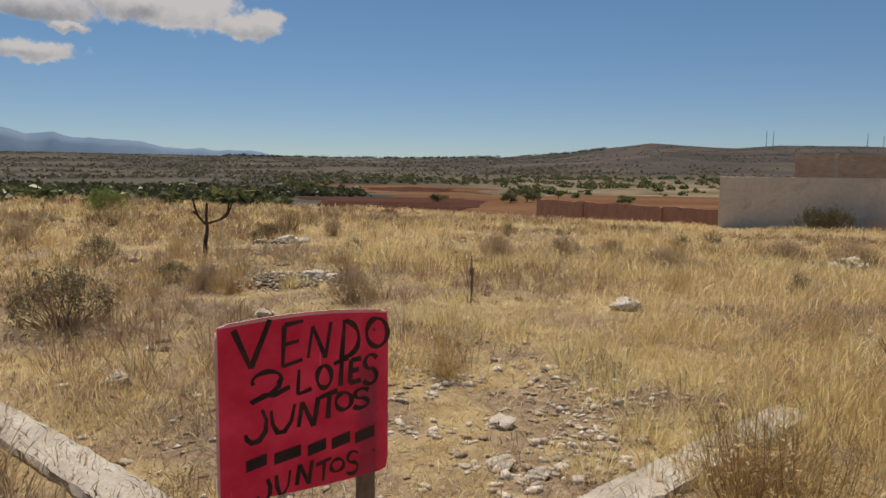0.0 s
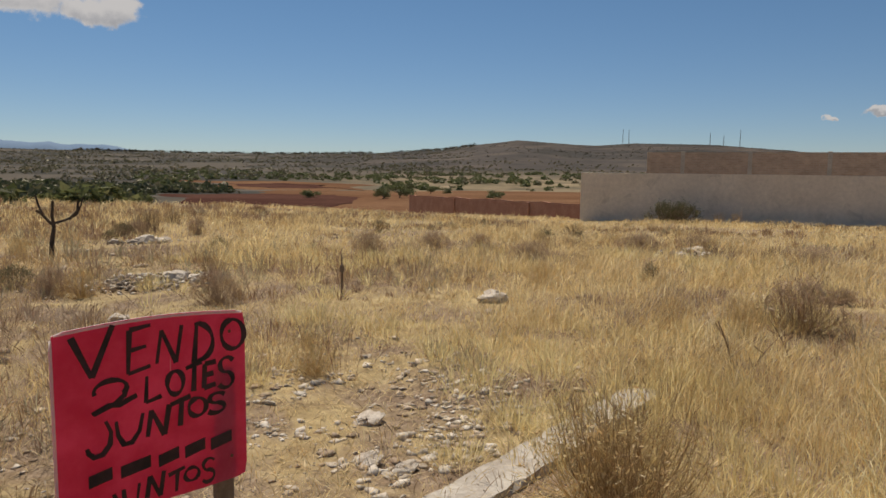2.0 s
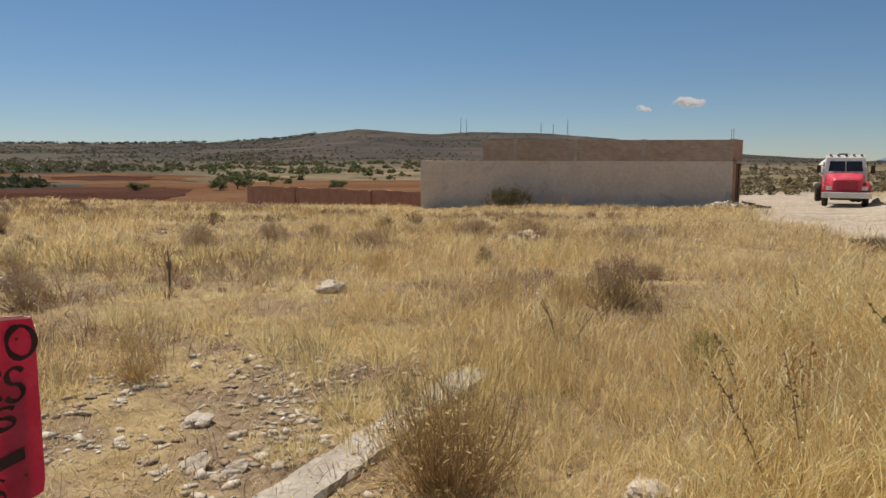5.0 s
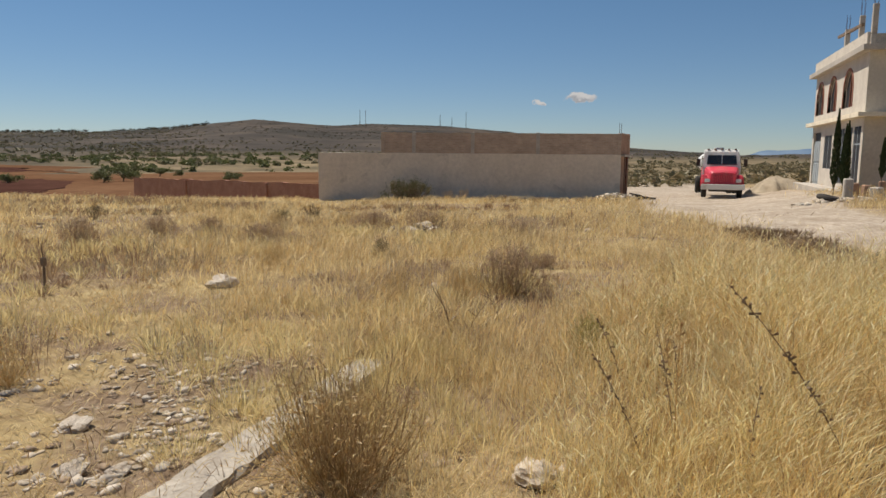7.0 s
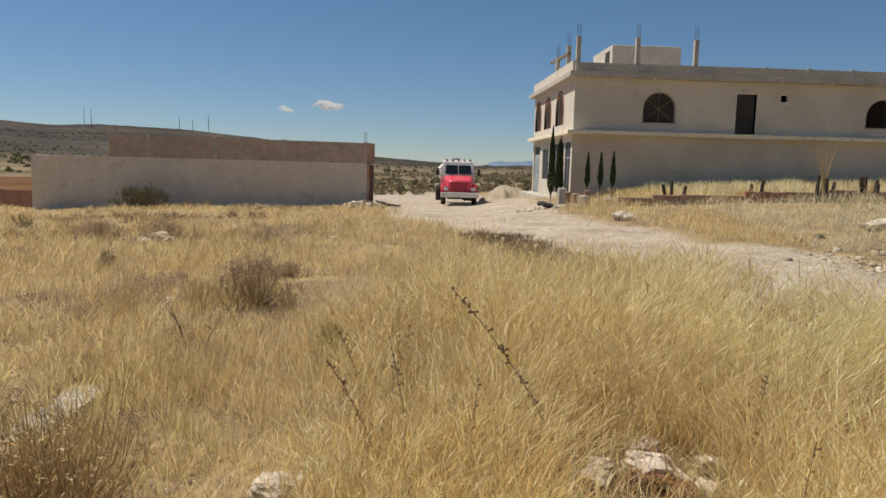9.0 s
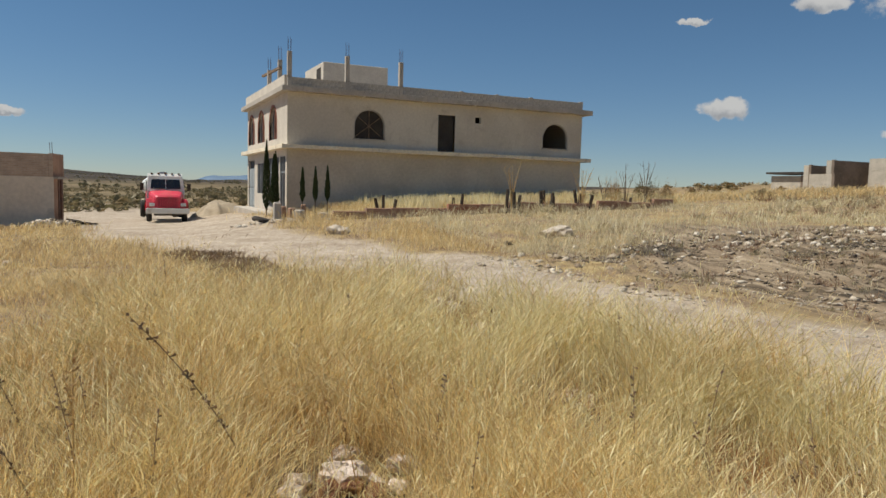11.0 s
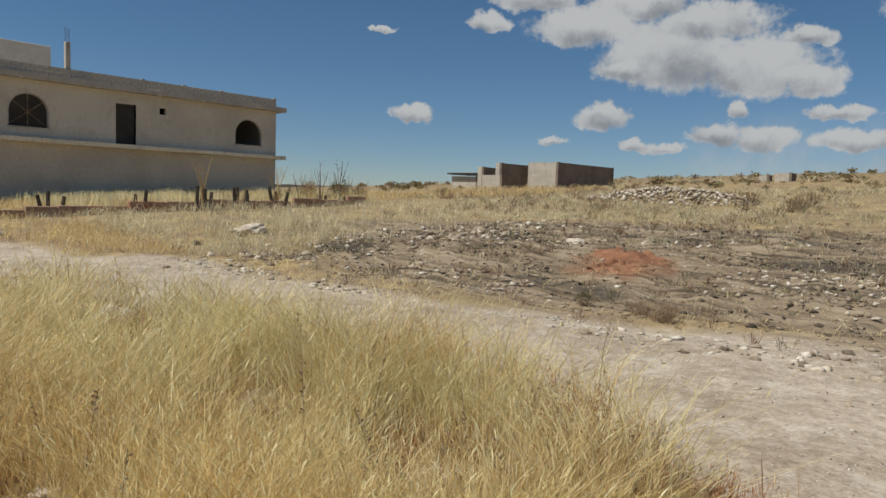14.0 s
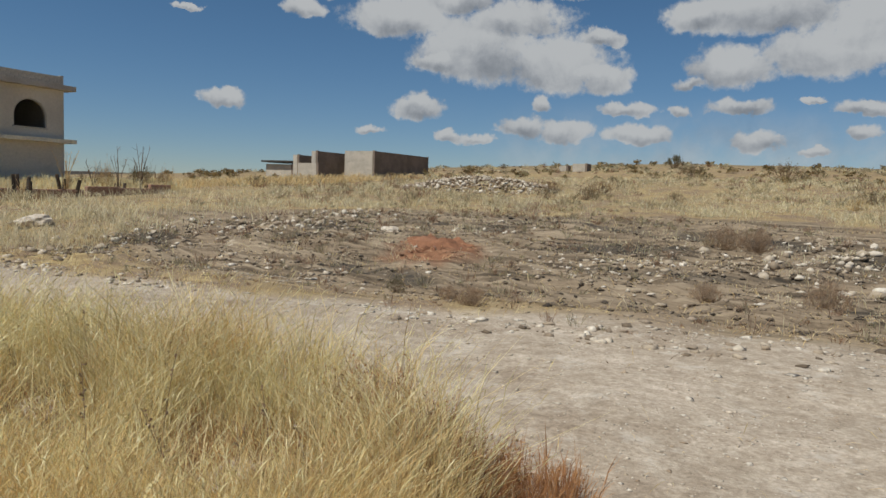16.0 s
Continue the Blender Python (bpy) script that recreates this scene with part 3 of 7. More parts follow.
def radio_mast(az, el):
    r = 3260
    x, y = r * math.cos(radians(az)), r * math.sin(radians(az))
    z0, z1 = float(ground_z(x, y)) - 2, 1.55 + r * math.tan(radians(el))
    t = thing("radio_mast", (x, y, z0), "thin grey lattice radio mast on the hilltop", "mast", "masts on the hill")
    h = z1 - z0
    for k in range(3):
        bm = bmesh.new()
        a = 2.1 * k
        rod(bm, (2.2 * math.cos(a), 2.2 * math.sin(a), 0), (0.5 * math.cos(a), 0.5 * math.sin(a), h), 0.5, 0.4, 4)
        part("leg", bm, POST, t)
    for k in range(6):
        bm = bmesh.new()
        f = (k + 0.5) / 6.5
        w = 2.2 - 1.7 * f
        ps = [(w * math.cos(2.1 * i), w * math.sin(2.1 * i), h * f) for i in range(3)]
        for i in range(3):
            rod(bm, ps[i], ps[(i + 1) % 3], 0.25, 0.25, 4)
        part("brace", bm, POST, t)


for a, e in ((24.39, 3.45), (23.94, 3.38), (18.0, 3.12), (17.05, 2.95), (15.92, 3.35)):
    radio_mast(a, e)

# ---------------------------------------------------------------- house
GLASSDARK = mottled("dusty_dark_glass", (0.03, 0.03, 0.032), (0.05, 0.05, 0.05), 1.0, 0.55, spec=0.2)
BRICKRED = mottled("red_brick_reveal", (0.25, 0.10, 0.07), (0.33, 0.15, 0.10), 3.0, 0.9, 20.0)
GATE_BLUE = mottled("grey_blue_painted_steel", (0.30, 0.33, 0.34), (0.36, 0.39, 0.40), 1.5, 0.6, 20.0, 0.1)
LIGHTPL = mottled("pale_new_plaster", (0.56, 0.50, 0.42), (0.64, 0.58, 0.49), 0.8, 0.92, 10.0, 0.2, 0.008, (0.47, 0.41, 0.34), grain=0.3)
WHITEP = mottled("white_pipe", (0.75, 0.74, 0.70), (0.80, 0.79, 0.76), 3.0, 0.5)


LOWER_W = mottled("brown_cement_coat", (0.50, 0.435, 0.35), (0.62, 0.55, 0.45), 0.22, 0.93, 7.0, 0.2, 0.008, (0.47, 0.41, 0.33), grain=0.3)
LEDGE = mottled("cream_cement_edge", (0.74, 0.645, 0.485), (0.82, 0.73, 0.56), 0.9, 0.9, 9.0, 0.35, 0.012, (0.50, 0.42, 0.31), grain=0.4)


def arch_ring(u0, u1, z0, z1, w, n=14):
    """Outer and inner lines of an arched surround of width w."""
    return arch(u0 - w, u1 + w, z0, z1 + w, n), arch(u0, u1, z0, z1, n)


def house():
    h = thing("house", (36.5, -8.4, 0), "two-storey unfinished house of bare grey plaster with arched windows", "house")

    def west(u, z, d):
        return (d, -u, z)

    def north(u, z, d):
        return (u, -d, z)

    L, D = 18.2, 12.0
    win_w = [arch(3.54, 5.32, 4.08, 5.66), arch(15.36, 17.2, 4.12, 5.63)]
    door_w, vent_w = rect(8.46, 9.5, 3.6, 5.66), rect(10.78, 11.14, 5.32, 5.66)
    bm = bmesh.new()
    wall_sheet(bm, rect(0, L, -0.6, 3.4), [], west, 0.2)
    part("lower_west_wall", bm, LOWER_W, h, "bare brownish grey cement plaster")
    bm = bmesh.new()
    wall_sheet(bm, rect(0, L, 3.58, 6.35), win_w + [rect(8.46, 9.5, 3.582, 5.66), vent_w], west, 0.2)
    part("upper_west_wall", bm, HOUSE_W, h, "grey plaster wall with two arched windows and a doorway")
    front_low = [rect(0.4, 1.75, 0.25, 3.0), rect(2.0, 3.3, 0.25, 3.0), rect(3.55, 4.9, 0.25, 3.0), rect(6.4, 8.4, 0.95, 2.75), rect(9.4, 11.6, 0.0, 3.0)]
    bm = bmesh.new()
    wall_sheet(bm, rect(0.2, D, -0.6, 3.4), front_low, north, 0.2)
    part("lower_front_wall", bm, LIGHTPL, h, "pale plastered shop front with tall openings")
    front_up = [arch(2.65, 4.55, 4.0, 5.8), arch(6.2, 8.1, 4.0, 5.8), arch(9.5, 11.4, 4.0, 5.8)]
    bm = bmesh.new()
    wall_sheet(bm, rect(0.2, D, 3.58, 6.35), front_up, north, 0.2)
    part("upper_front_wall", bm, LIGHTPL, h, "sunlit pale plaster with three arched windows")
    part("back_wall", boxed(D - 0.2, D, -L, -0.2, -0.6, 6.35), HOUSE_W, h)
    part("end_wall", boxed(0.2, D - 0.2, -L, -L + 0.2, -0.6, 6.35), HOUSE_W, h)
    # Unseen partitions, added near black so that the rooms look shaded.
    part("shade_partition", boxed(0.2, D - 0.2, -6.6, -6.45, 3.58, 6.35), DARK, h)
    part("shade_partition", boxed(4.8, 4.95, -L + 0.2, -6.6, 3.58, 6.35), DARK, h)
    part("shade_partition", boxed(5.6, 5.75, -6.45, -0.2, -0.6, 3.4), DARK, h)
    # slabs that stand out as a ledge and a cornice, with chipped edges
    for name, z0, z1, o in (("ledge", 3.38, 3.58, 0.45), ("cornice", 6.26, 6.52, 0.45)):
        bm = bmesh.new()
        n = 60
        rnd = random.Random(z0)
        ring = []
        for k in range(n + 1):
            ring.append((-o + rnd.uniform(-0.03, 0.03), 0.36 - (L + 0.81) * k / n))
        pts = [(D + 0.4, 0.36)] + ring + [(D + 0.4, -L - 0.45)]
        lo = [bm.verts.new((x, y, z0 + rnd.uniform(-0.02, 0.02))) for x, y in pts]
        hi = [bm.verts.new((x, y, z1 + rnd.uniform(-0.012, 0.012))) for x, y in pts]
        bm.faces.new(hi)
        bm.faces.new(lo[::-1])
        for k in range(len(pts)):
            q = (k + 1) % len(pts)
            bm.faces.new((lo[k], lo[q], hi[q], hi[k]))
        bmesh.ops.recalc_face_normals(bm, faces=bm.faces[:])
        part(name, bm, LEDGE if name == "ledge" else CONCRETE, h, "rough cream cement slab edge" if name == "ledge" else "rough concrete slab edge")
    # parapet: bays of blocks between short posts on the long side, a smooth upstand in front
    posts = [0.0, 3.07, 6.1, 9.8, 12.1, 14.4, L - 0.2]
    for k, u in enumerate(posts):
        part("parapet_post", boxed(0.0, 0.2, -u - 0.2, -u, 6.52, 7.06), CONCRETE, h)
        if k + 1 < len(posts):
            v = posts[k + 1]
            bay = part("parapet", boxed(0.03, 0.17, -v, -u - 0.2, 6.52, 7.0), BLOCK, h, "raw pumice block parapet")
            n = max(1, round((v - u - 0.2) / 0.4))
            w = (v - u - 0.2) / n
            for row in range(3):
                for c in range(n + (row % 2)):
                    a = -u - 0.2 - max(0, c * w - (w / 2 if row % 2 else 0))
                    b = -u - 0.2 - min(v - u - 0.2, (c + 1) * w - (w / 2 if row % 2 else 0))
                    if a - b > 0.05:
                        blocks.append((bay, (0.0, 0.03, b + 0.012, a - 0.012, 6.53 + row * 0.165, 6.53 + row * 0.165 + 0.15)))
    part("front_parapet", boxed(0.2, D, -0.08, 0.12, 6.52, 7.12), LIGHTPL, h, "smooth pale plaster upstand")
    part("front_parapet", boxed(D - 0.2, D, -L, -0.2, 6.52, 6.9), BLOCK, h)
    # concrete stub columns waiting for another storey, with rods out of their tops
    for x, y, top in ((0.0, -0.22, 8.3), (0.0, -3.27, 8.34), (0.0, -6.3, 8.3), (2.3, -0.22, 8.2), (5.2, -0.22, 8.05)):
        c = part("stub_column", boxed(x, x + 0.22, y, y + 0.22, 7.0, top, 0.01), CONCRETE, h, "bare concrete stub column")
        for dx, dy in ((0.04, 0.04), (0.18, 0.04), (0.04, 0.18), (0.18, 0.18)):
            bm = bmesh.new()
            rod(bm, (x + dx, y + dy, top - 0.02), (x + dx + (dx - 0.1) * 0.3, y + dy, top + 0.55 + dx), 0.008, 0.008, 5)
            part("reinforcing_rod", bm, STEEL, c)
    bm = bmesh.new()
    rod(bm, (7.2, -0.08, 7.95), (1.9, -0.04, 7.72), 0.09, 0.09, 4)
    part("timber_beam", bm, POST, h, "weathered plank lashed across the columns")
    # stair room on the roof
    room = part("roof_room", boxed(3.0, 7.2, -6.5, -2.65, 6.52, 8.45, 0.02), LIGHTPL, h, "plain grey roof room")
    part("room_window", boxed(3.5, 4.4, -2.66, -2.63, 7.4, 8.2), DARK, room)
    # white drain spouts under the cornice
    for u in (4.0, 7.4, 10.6, 13.2, 15.8):
        bm = bmesh.new()
        rod(bm, (0.05, -u, 6.30), (-0.42, -u, 6.27), 0.05, 0.05, 8)
        part("drain_spout", bm, WHITEP, h, "short white plastic spout")
    # windows and doors of the long side
    # Dark sheet behind the opening in place of the shade inside.
    w = part("west_window", boxed(0.21, 0.23, -5.6, -3.3, 4.0, 5.8), DARK, h, "arched unglazed opening, its shade a dark sheet, with crossed laths")
    for a, b in (((3.6, 4.15), (5.25, 5.4)), ((5.25, 4.15), (3.6, 5.4)), ((4.43, 4.1), (4.43, 5.62))):
        bm = bmesh.new()
        rod(bm, (0.15, -a[0], a[1]), (0.15, -b[0], b[1]), 0.025, 0.025, 4)
        part("lath", bm, POST, w, "grey wooden lath")
    for u0, u1, z0, z1 in ((3.54, 5.32, 4.08, 5.66), (15.36, 17.2, 4.12, 5.63)):
        o, i = arch_ring(u0 + 0.06, u1 - 0.06, z0 + 0.04, z1 - 0.06, 0.06)
        bm = bmesh.new()
        n = len(i)
        for k in range(n):
            q = (k + 1) % n
            vs = [bm.verts.new(west(*p, d)) for p, d in ((o[k], 0.03), (o[q], 0.03), (i[q], 0.03), (i[k], 0.03), (i[k], 0.19), (i[q], 0.19))]
            bm.faces.new(vs[:4])
            bm.faces.new((vs[3], vs[2], vs[5], vs[4]))
        part("window_surround", bm, CONCRETE, h, "bare cement lining of the arched opening")
        part("sill", boxed(-0.04, 0.19, -u1 - 0.05, -u0 + 0.05, z0 - 0.07, z0 + 0.0), CONCRETE, h)
    part("door_jamb", boxed(-0.012, 0.2, -9.56, -9.5, 3.6, 5.66), LIGHTPL, h)
    # Dark sheet closes the doorway in place of the shaded room.
    part("doorway_shade", boxed(0.15, 0.19, -9.48, -8.48, 3.6, 5.64, 0.005), DARK, h, "dark sheet standing for the shaded room behind the doorway")
    # front openings
    for u0, u1 in ((2.65, 4.55), (6.2, 8.1), (9.5, 11.4)):
        o, i = arch_ring(u0, u1, 4.0, 5.8, 0.13)
        bm = bmesh.new()
        n = len(i)
        for k in range(1, n):
            q = (k + 1) % n
            vs = [bm.verts.new(north(*p, d)) for p, d in ((o[k], -0.03), (o[q], -0.03), (i[q], -0.03), (i[k], -0.03), (i[k], 0.1), (i[q], 0.1), (o[k], 0.0), (o[q], 0.0))]
            bm.faces.new(vs[:4])
            bm.faces.new((vs[3], vs[2], vs[5], vs[4]))
            bm.faces.new((vs[0], vs[6], vs[7], vs[1]))
        w = part("front_window", bm, BRICKRED, h, "arched opening edged in dark red brick")
        part("pane", boxed(u0 - 0.02, u1 + 0.02, -0.18, -0.15, 3.95, 5.85), GLASSDARK, w)
        part("mullion", boxed((u0 + u1) / 2 - 0.03, (u0 + u1) / 2 + 0.03, -0.15, -0.08, 4.0, 5.78), BRICKRED, w)
    for u0, u1, z0, z1 in ((0.4, 1.75, 0.25, 3.0), (2.0, 3.3, 0.25, 3.0), (3.55, 4.9, 0.25, 3.0), (6.4, 8.4, 0.95, 2.75)):
        w = part("shop_window", boxed(u0, u1, -0.06, -0.04, z0, z1), GLASSDARK, h, "tall dark opening with pale steel frame")
        for x in (u0 + 0.03, (u0 + u1) / 2, u1 - 0.03):
            part("frame_bar", boxed(x - 0.025, x + 0.025, -0.04, -0.02, z0, z1), GATE_BLUE, w)
        part("frame_bar", boxed(u0, u1, -0.038, -0.022, z0 + 1.9, z0 + 1.96), GATE_BLUE, w)
    g = part("garage_door", boxed(9.4, 11.6, -0.14, -0.10, 0.0, 2.5), GATE_BLUE, h, "grey-blue panelled steel garage door")
    for k in range(4):
        for r in range(2):
            part("panel", boxed(9.46 + k * 0.54, 9.92 + k * 0.54, -0.10, -0.06, 0.12 + r * 1.2, 1.2 + r * 1.2, 0.012), GATE_BLUE, g)
    part("transom", boxed(9.4, 11.6, -0.16, -0.12, 2.5, 3.0), GLASSDARK, h)
    # steps and kerb of the forecourt
    part("forecourt", boxed(0.2, 12, 0.0, 0.9, -0.6, 0.02, 0.02), CONCRETE, h, "raised concrete strip before the front")
    return h


blocks = []
house()

# ---------------------------------------------------------------- compound wall
W0, W1 = Vector((35.3, 18.3, 0)), Vector((38.99, 2.31, 0))
WTURN = math.degrees(math.atan2(W1.y - W0.y, W1.x - W0.x))


def brick_band_material():
    m, g = material("raw_brick_courses")
    p = pos(g)
    sep = g.add("ShaderNodeSeparateXYZ", {0: p})
    v = g.add("ShaderNodeCombineXYZ", {0: sep.outputs[0], 1: sep.outputs[2]}).outputs[0]
    b = g.add("ShaderNodeTexBrick", {"Vector": v, "Color1": (0.42, 0.305, 0.225, 1), "Color2": (0.52, 0.385, 0.29, 1), "Mortar": (0.47, 0.385, 0.305, 1),
                                     "Scale": 1.0, "Mortar Size": 0.014, "Brick Width": 0.26, "Row Height": 0.085})
    c = g.mix(0.6, b.outputs[0], g.ramp(g.noise(p, 1.4, 6.0, 0.7), [(0.3, (0.65, 0.65, 0.65)), (0.7, (1.25, 1.22, 1.2))]), "MULTIPLY")
    lime = g.add("ShaderNodeMapping", {"Vector": p, "Scale": (0.8, 1, 7.0)}).outputs[0]
    c = g.mix(g.math("MULTIPLY", g.step(g.noise(lime, 1.0, 5.0, 0.7), 0.6, 0.75), 0.45), c, (0.42, 0.35, 0.28))
    return finish(m, g, c, 0.95, b.outputs[1], -0.5, 0.02)


BAND = brick_band_material()


def compound_wall():
    w = thing("compound_wall", (W0.x, W0.y, 0), "long grey rendered boundary wall topped with raw brick", "wall", turn=WTURN)
    L = (W1 - W0).length
    bm = bmesh.new()
    n = 40
    # uneven top and a little waviness of hand-thrown render
    rnd = random.Random(5)
    grid = [[bm.verts.new((L * i / n, -0.0 + (rnd.uniform(-0.012, 0.012) if 0 < j < 6 else 0), -2.2 + (1.6 + 2.2 + (rnd.uniform(-0.012, 0.012) if j == 6 else 0)) * j / 6)) for j in range(7)] for i in range(n + 1)]
    back = [[bm.verts.new((L * i / n, 0.16, z)) for z in (-2.2, 1.6)] for i in range(n + 1)]
    for i in range(n):
        for j in range(6):
            bm.faces.new((grid[i][j], grid[i + 1][j], grid[i + 1][j + 1], grid[i][j + 1]))
        bm.faces.new((grid[i][6], grid[i + 1][6], back[i + 1][1], back[i][1]))
        bm.faces.new((back[i][0], back[i][1], back[i + 1][1], back[i + 1][0]))
    for i in (0, n):
        bm.faces.new([grid[i][j] for j in range(7)] + [back[i][1], back[i][0]])
    bmesh.ops.recalc_face_normals(bm, faces=bm.faces[:])
    part("lower_wall", bm, RENDER_W, w, "grey cement render, stained near the ground")
    posts = [3.6, 5.3, 8.5, 12.0, L - 0.12]
    for k, u in enumerate(posts):
        part("tie_column", boxed(u - 0.1, u + 0.1, -0.01, 0.17, 1.6, 2.72 + 0.02 * (k % 2), 0.01), CONCRETE if 0 < k < 4 else BAND, w)
        if k + 1 < len(posts):
            part("brick_bay", boxed(u + 0.1, posts[k + 1] - 0.1, 0.01, 0.15, 1.6, 2.7), BAND, w, "bays of raw brick courses")
    # returns of the walls at both ends, and the steel gate in the south one
    part("north_return", boxed(0.0, 0.16, 0.16, 9.0, -2.2, 1.55), RENDER_W, w)
    turned = pose(L, 0.16, 0, 0, 0, -21.6)

    def ret(name, b, mat, parent=w, label=""):
        ob = part(name, b, mat, parent, label)
        if parent is w:
            ob.matrix_basis = turned
        return ob

    ret("south_return", boxed(-0.16, 0, 0.0, 0.9, -2.2, 2.74), CLAY)
    ret("lintel", boxed(-0.2, 0.2, 0.1, 2.2, 1.5, 1.62, 0.01), CONCRETE)
    ret("wall_over_gate", boxed(-0.16, 0, 0.9, 2.2, 1.62, 2.74), CLAY)
    g = ret("gate", boxed(-0.1, -0.04, 0.9, 2.2, -0.7, 1.5), STEEL, w, "rust brown sheet steel gate")
    for k in range(2):
        ret("gate_rib", boxed(-0.04, 0.0, 1.0 + k * 0.6, 1.06 + k * 0.6, -0.48, 1.53), STEEL, g)
    for dx in (0.02, 0.12):
        bm = bmesh.new()
        rod(bm, (L - dx, 0.06, 2.7), (L - dx - 0.02, 0.06, 3.25), 0.012, 0.012, 5)
        part("reinforcing_rod", bm, STEEL, w)


compound_wall()


# Low dark slabs added in place of the shadow on the ground by the gate.
def gate_shadow_slabs(x, y, turn):
    b = thing("gate_shadow_strip", (x, y, float(ground_z(x, y))), "low stack of dark boards standing in for the shadow by the gate", "boards", turn=turn)
    for k, (dx, dy, z, l, tilt) in enumerate(((0, 0, 0.03, 1.5, 2), (0.1, 0.16, 0.05, 1.3, -6), (-0.15, -0.1, 0.13, 1.1, 9), (-0.35, 0.05, 0.22, 0.7, -14))):
        p = part("board", boxed(-l / 2, l / 2, -0.12, 0.12, -0.03, 0.03, 0.006), DARKWOOD, b)
        p.matrix_basis = pose(dx, dy, z, 0, 3 * k, tilt)


gate_shadow_slabs(40.6, 1.2, -75)


def adobe_wall():
    a, b = Vector((45 * math.cos(radians(27.4)), 45 * math.sin(radians(27.4)), 0)), Vector((74 * math.cos(radians(41.2)), 74 * math.sin(radians(41.2)), 0))
    d = b - a
    w = thing("adobe_wall", (a.x, a.y, 0), "low crumbling red adobe wall behind the compound", "wall", turn=math.degrees(math.atan2(d.y, d.x)))
    L, n = d.length, 34
    rnd = random.Random(2)
    bm = bmesh.new()
    rows = []
    for i in range(n + 1):
        f = i / n
        top = -0.40 + (-0.95 + 0.40) * f + 0.04 * rnd.uniform(-1, 1) + (0.05 if int(f * 9) % 2 else 0)
        rows.append([bm.verts.new((L * f, y + rnd.uniform(-0.008, 0.008), z)) for y, z in ((0, -4.5), (0, top), (-0.35, top - 0.03), (-0.35, -4.5))])
    for i in range(n):
        for k in range(3):
            bm.faces.new((rows[i][k], rows[i][k + 1], rows[i + 1][k + 1], rows[i + 1][k]))
    bm.faces.new(rows[0])
    bm.faces.new(rows[n][::-1])
    bmesh.ops.recalc_face_normals(bm, faces=bm.faces[:])
    part("earth_wall", bm, ADOBE, w)
    for f in (0.2, 0.62):
        part("buttress", boxed(L * f, L * f + 0.35, -0.4, 0.12, -4.5, -0.42 - 0.53 * f, 0.04), ADOBE, w)


adobe_wall()


# ---------------------------------------------------------------- block buildings on the rise
def block_room(at, sx, sy, z0, z1, label, roofed=False, group="raw block rooms"):
    b = thing("block_building", (at[0], at[1], z0), label, "building", group)
    h = z1 - z0
    # Shade put into the darker west walls and posts; other walls keep pale block.
    part("west_wall", boxed(0, 0.2, -sy, 0, -1.5, h), SHADEBLOCK, b)
    part("north_wall", boxed(0.2, sx, -0.2, 0, -1.5, h), BLOCK, b)
    part("east_wall", boxed(sx - 0.2, sx, -sy, -0.2, -1.5, h), BLOCK, b)
    part("south_wall", boxed(0.2, sx - 0.2, -sy, -sy + 0.2, -1.5, h), BLOCK, b)
    part("corner_post", boxed(-0.02, 0.22, -0.22, 0.02, -1.5, h + 0.05), SHADEBLOCK, b)
    part("corner_post", boxed(-0.02, 0.22, -sy - 0.02, -sy + 0.22, -1.5, h + 0.04), SHADEBLOCK, b)
    if roofed:
        part("roof", boxed(-0.5, sx + 0.3, -sy - 0.4, 0.4, h + 0.18, h + 0.36), DARK, b, "thin dark flat roof")
    return b


block_room((36.0, -58.2), 3.4, 11.0, 2.3, 4.98, "unroofed grey block room on the rise")
block_room((40.2, -54.9), 0.7, 5.4, 2.2, 4.74, "grey block room behind another, west wall coloured as shaded")
block_room((41.4, -53.7), 0.7, 2.6, 2.2, 4.3, "low block room on the rise, west wall coloured as shaded")
block_room((39.0, -53.4), 2.3, 0.9, 1.8, 3.55, "pale half-height block wall on the rise")
block_room((44.4, -56.6), 3.4, 2.6, 2.2, 3.5, "low room with a flat dark roof", True)
block_room((20.2, -76.0), 1.6, 1.6, 4.0, 4.85, "dark stub of a block wall among weeds", group="wall stubs")
block_room((22.6, -77.0), 1.0, 1.0, 4.0, 4.62, "dark stub of a block wall among weeds", group="wall stubs")


# ---------------------------------------------------------------- low garden wall before the house
def low_wall():
    w = thing("low_wall", (27.4, -8.2, 0), "broken low brick wall with dark red patches", "wall")
    rnd = random.Random(7)
    y = 0.0
    k = 0
    while y < 16.5:
        l = rnd.uniform(1.0, 2.2)
        z0 = float(ground_z(27.4, -8.2 - y - l / 2))
        t = rnd.uniform(0.30, 0.48)
        mat = ADOBE if 3.2 < y < 6.5 else CLAY
        s = part("wall_stretch", boxed(-0.1, 0.1, -y - l, -y - 0.02, z0 - 0.5, z0 + t, 0.02), mat, w, "weathered red brick" if mat is ADOBE else "dusty brick")
        for c in range(int(l / 0.27)):
            blocks.append((s, (-0.125, -0.1, -y - 0.27 * c - 0.27, -y - 0.27 * c - 0.03, z0 + t - 0.12, z0 + t - 0.03)))
        y += l + (0.0 if rnd.random() < 0.7 else rnd.uniform(0.1, 0.4))
        k += 1


low_wall()


# ---------------------------------------------------------------- truck
def paint(name, c, rough=0.35, dirt=(0.35, 0.29, 0.21)):
    m, g = material(name)
    p = pos(g)
    d = g.step(g.noise(p, 1.8, 6.0, 0.7), 0.48, 0.75)
    col = g.mix(g.math("MULTIPLY", d, 0.55), c, dirt)
    r = g.math("ADD", g.math("MULTIPLY", d, 0.4), rough)
    return finish(m, g, col, r, spec=0.5)


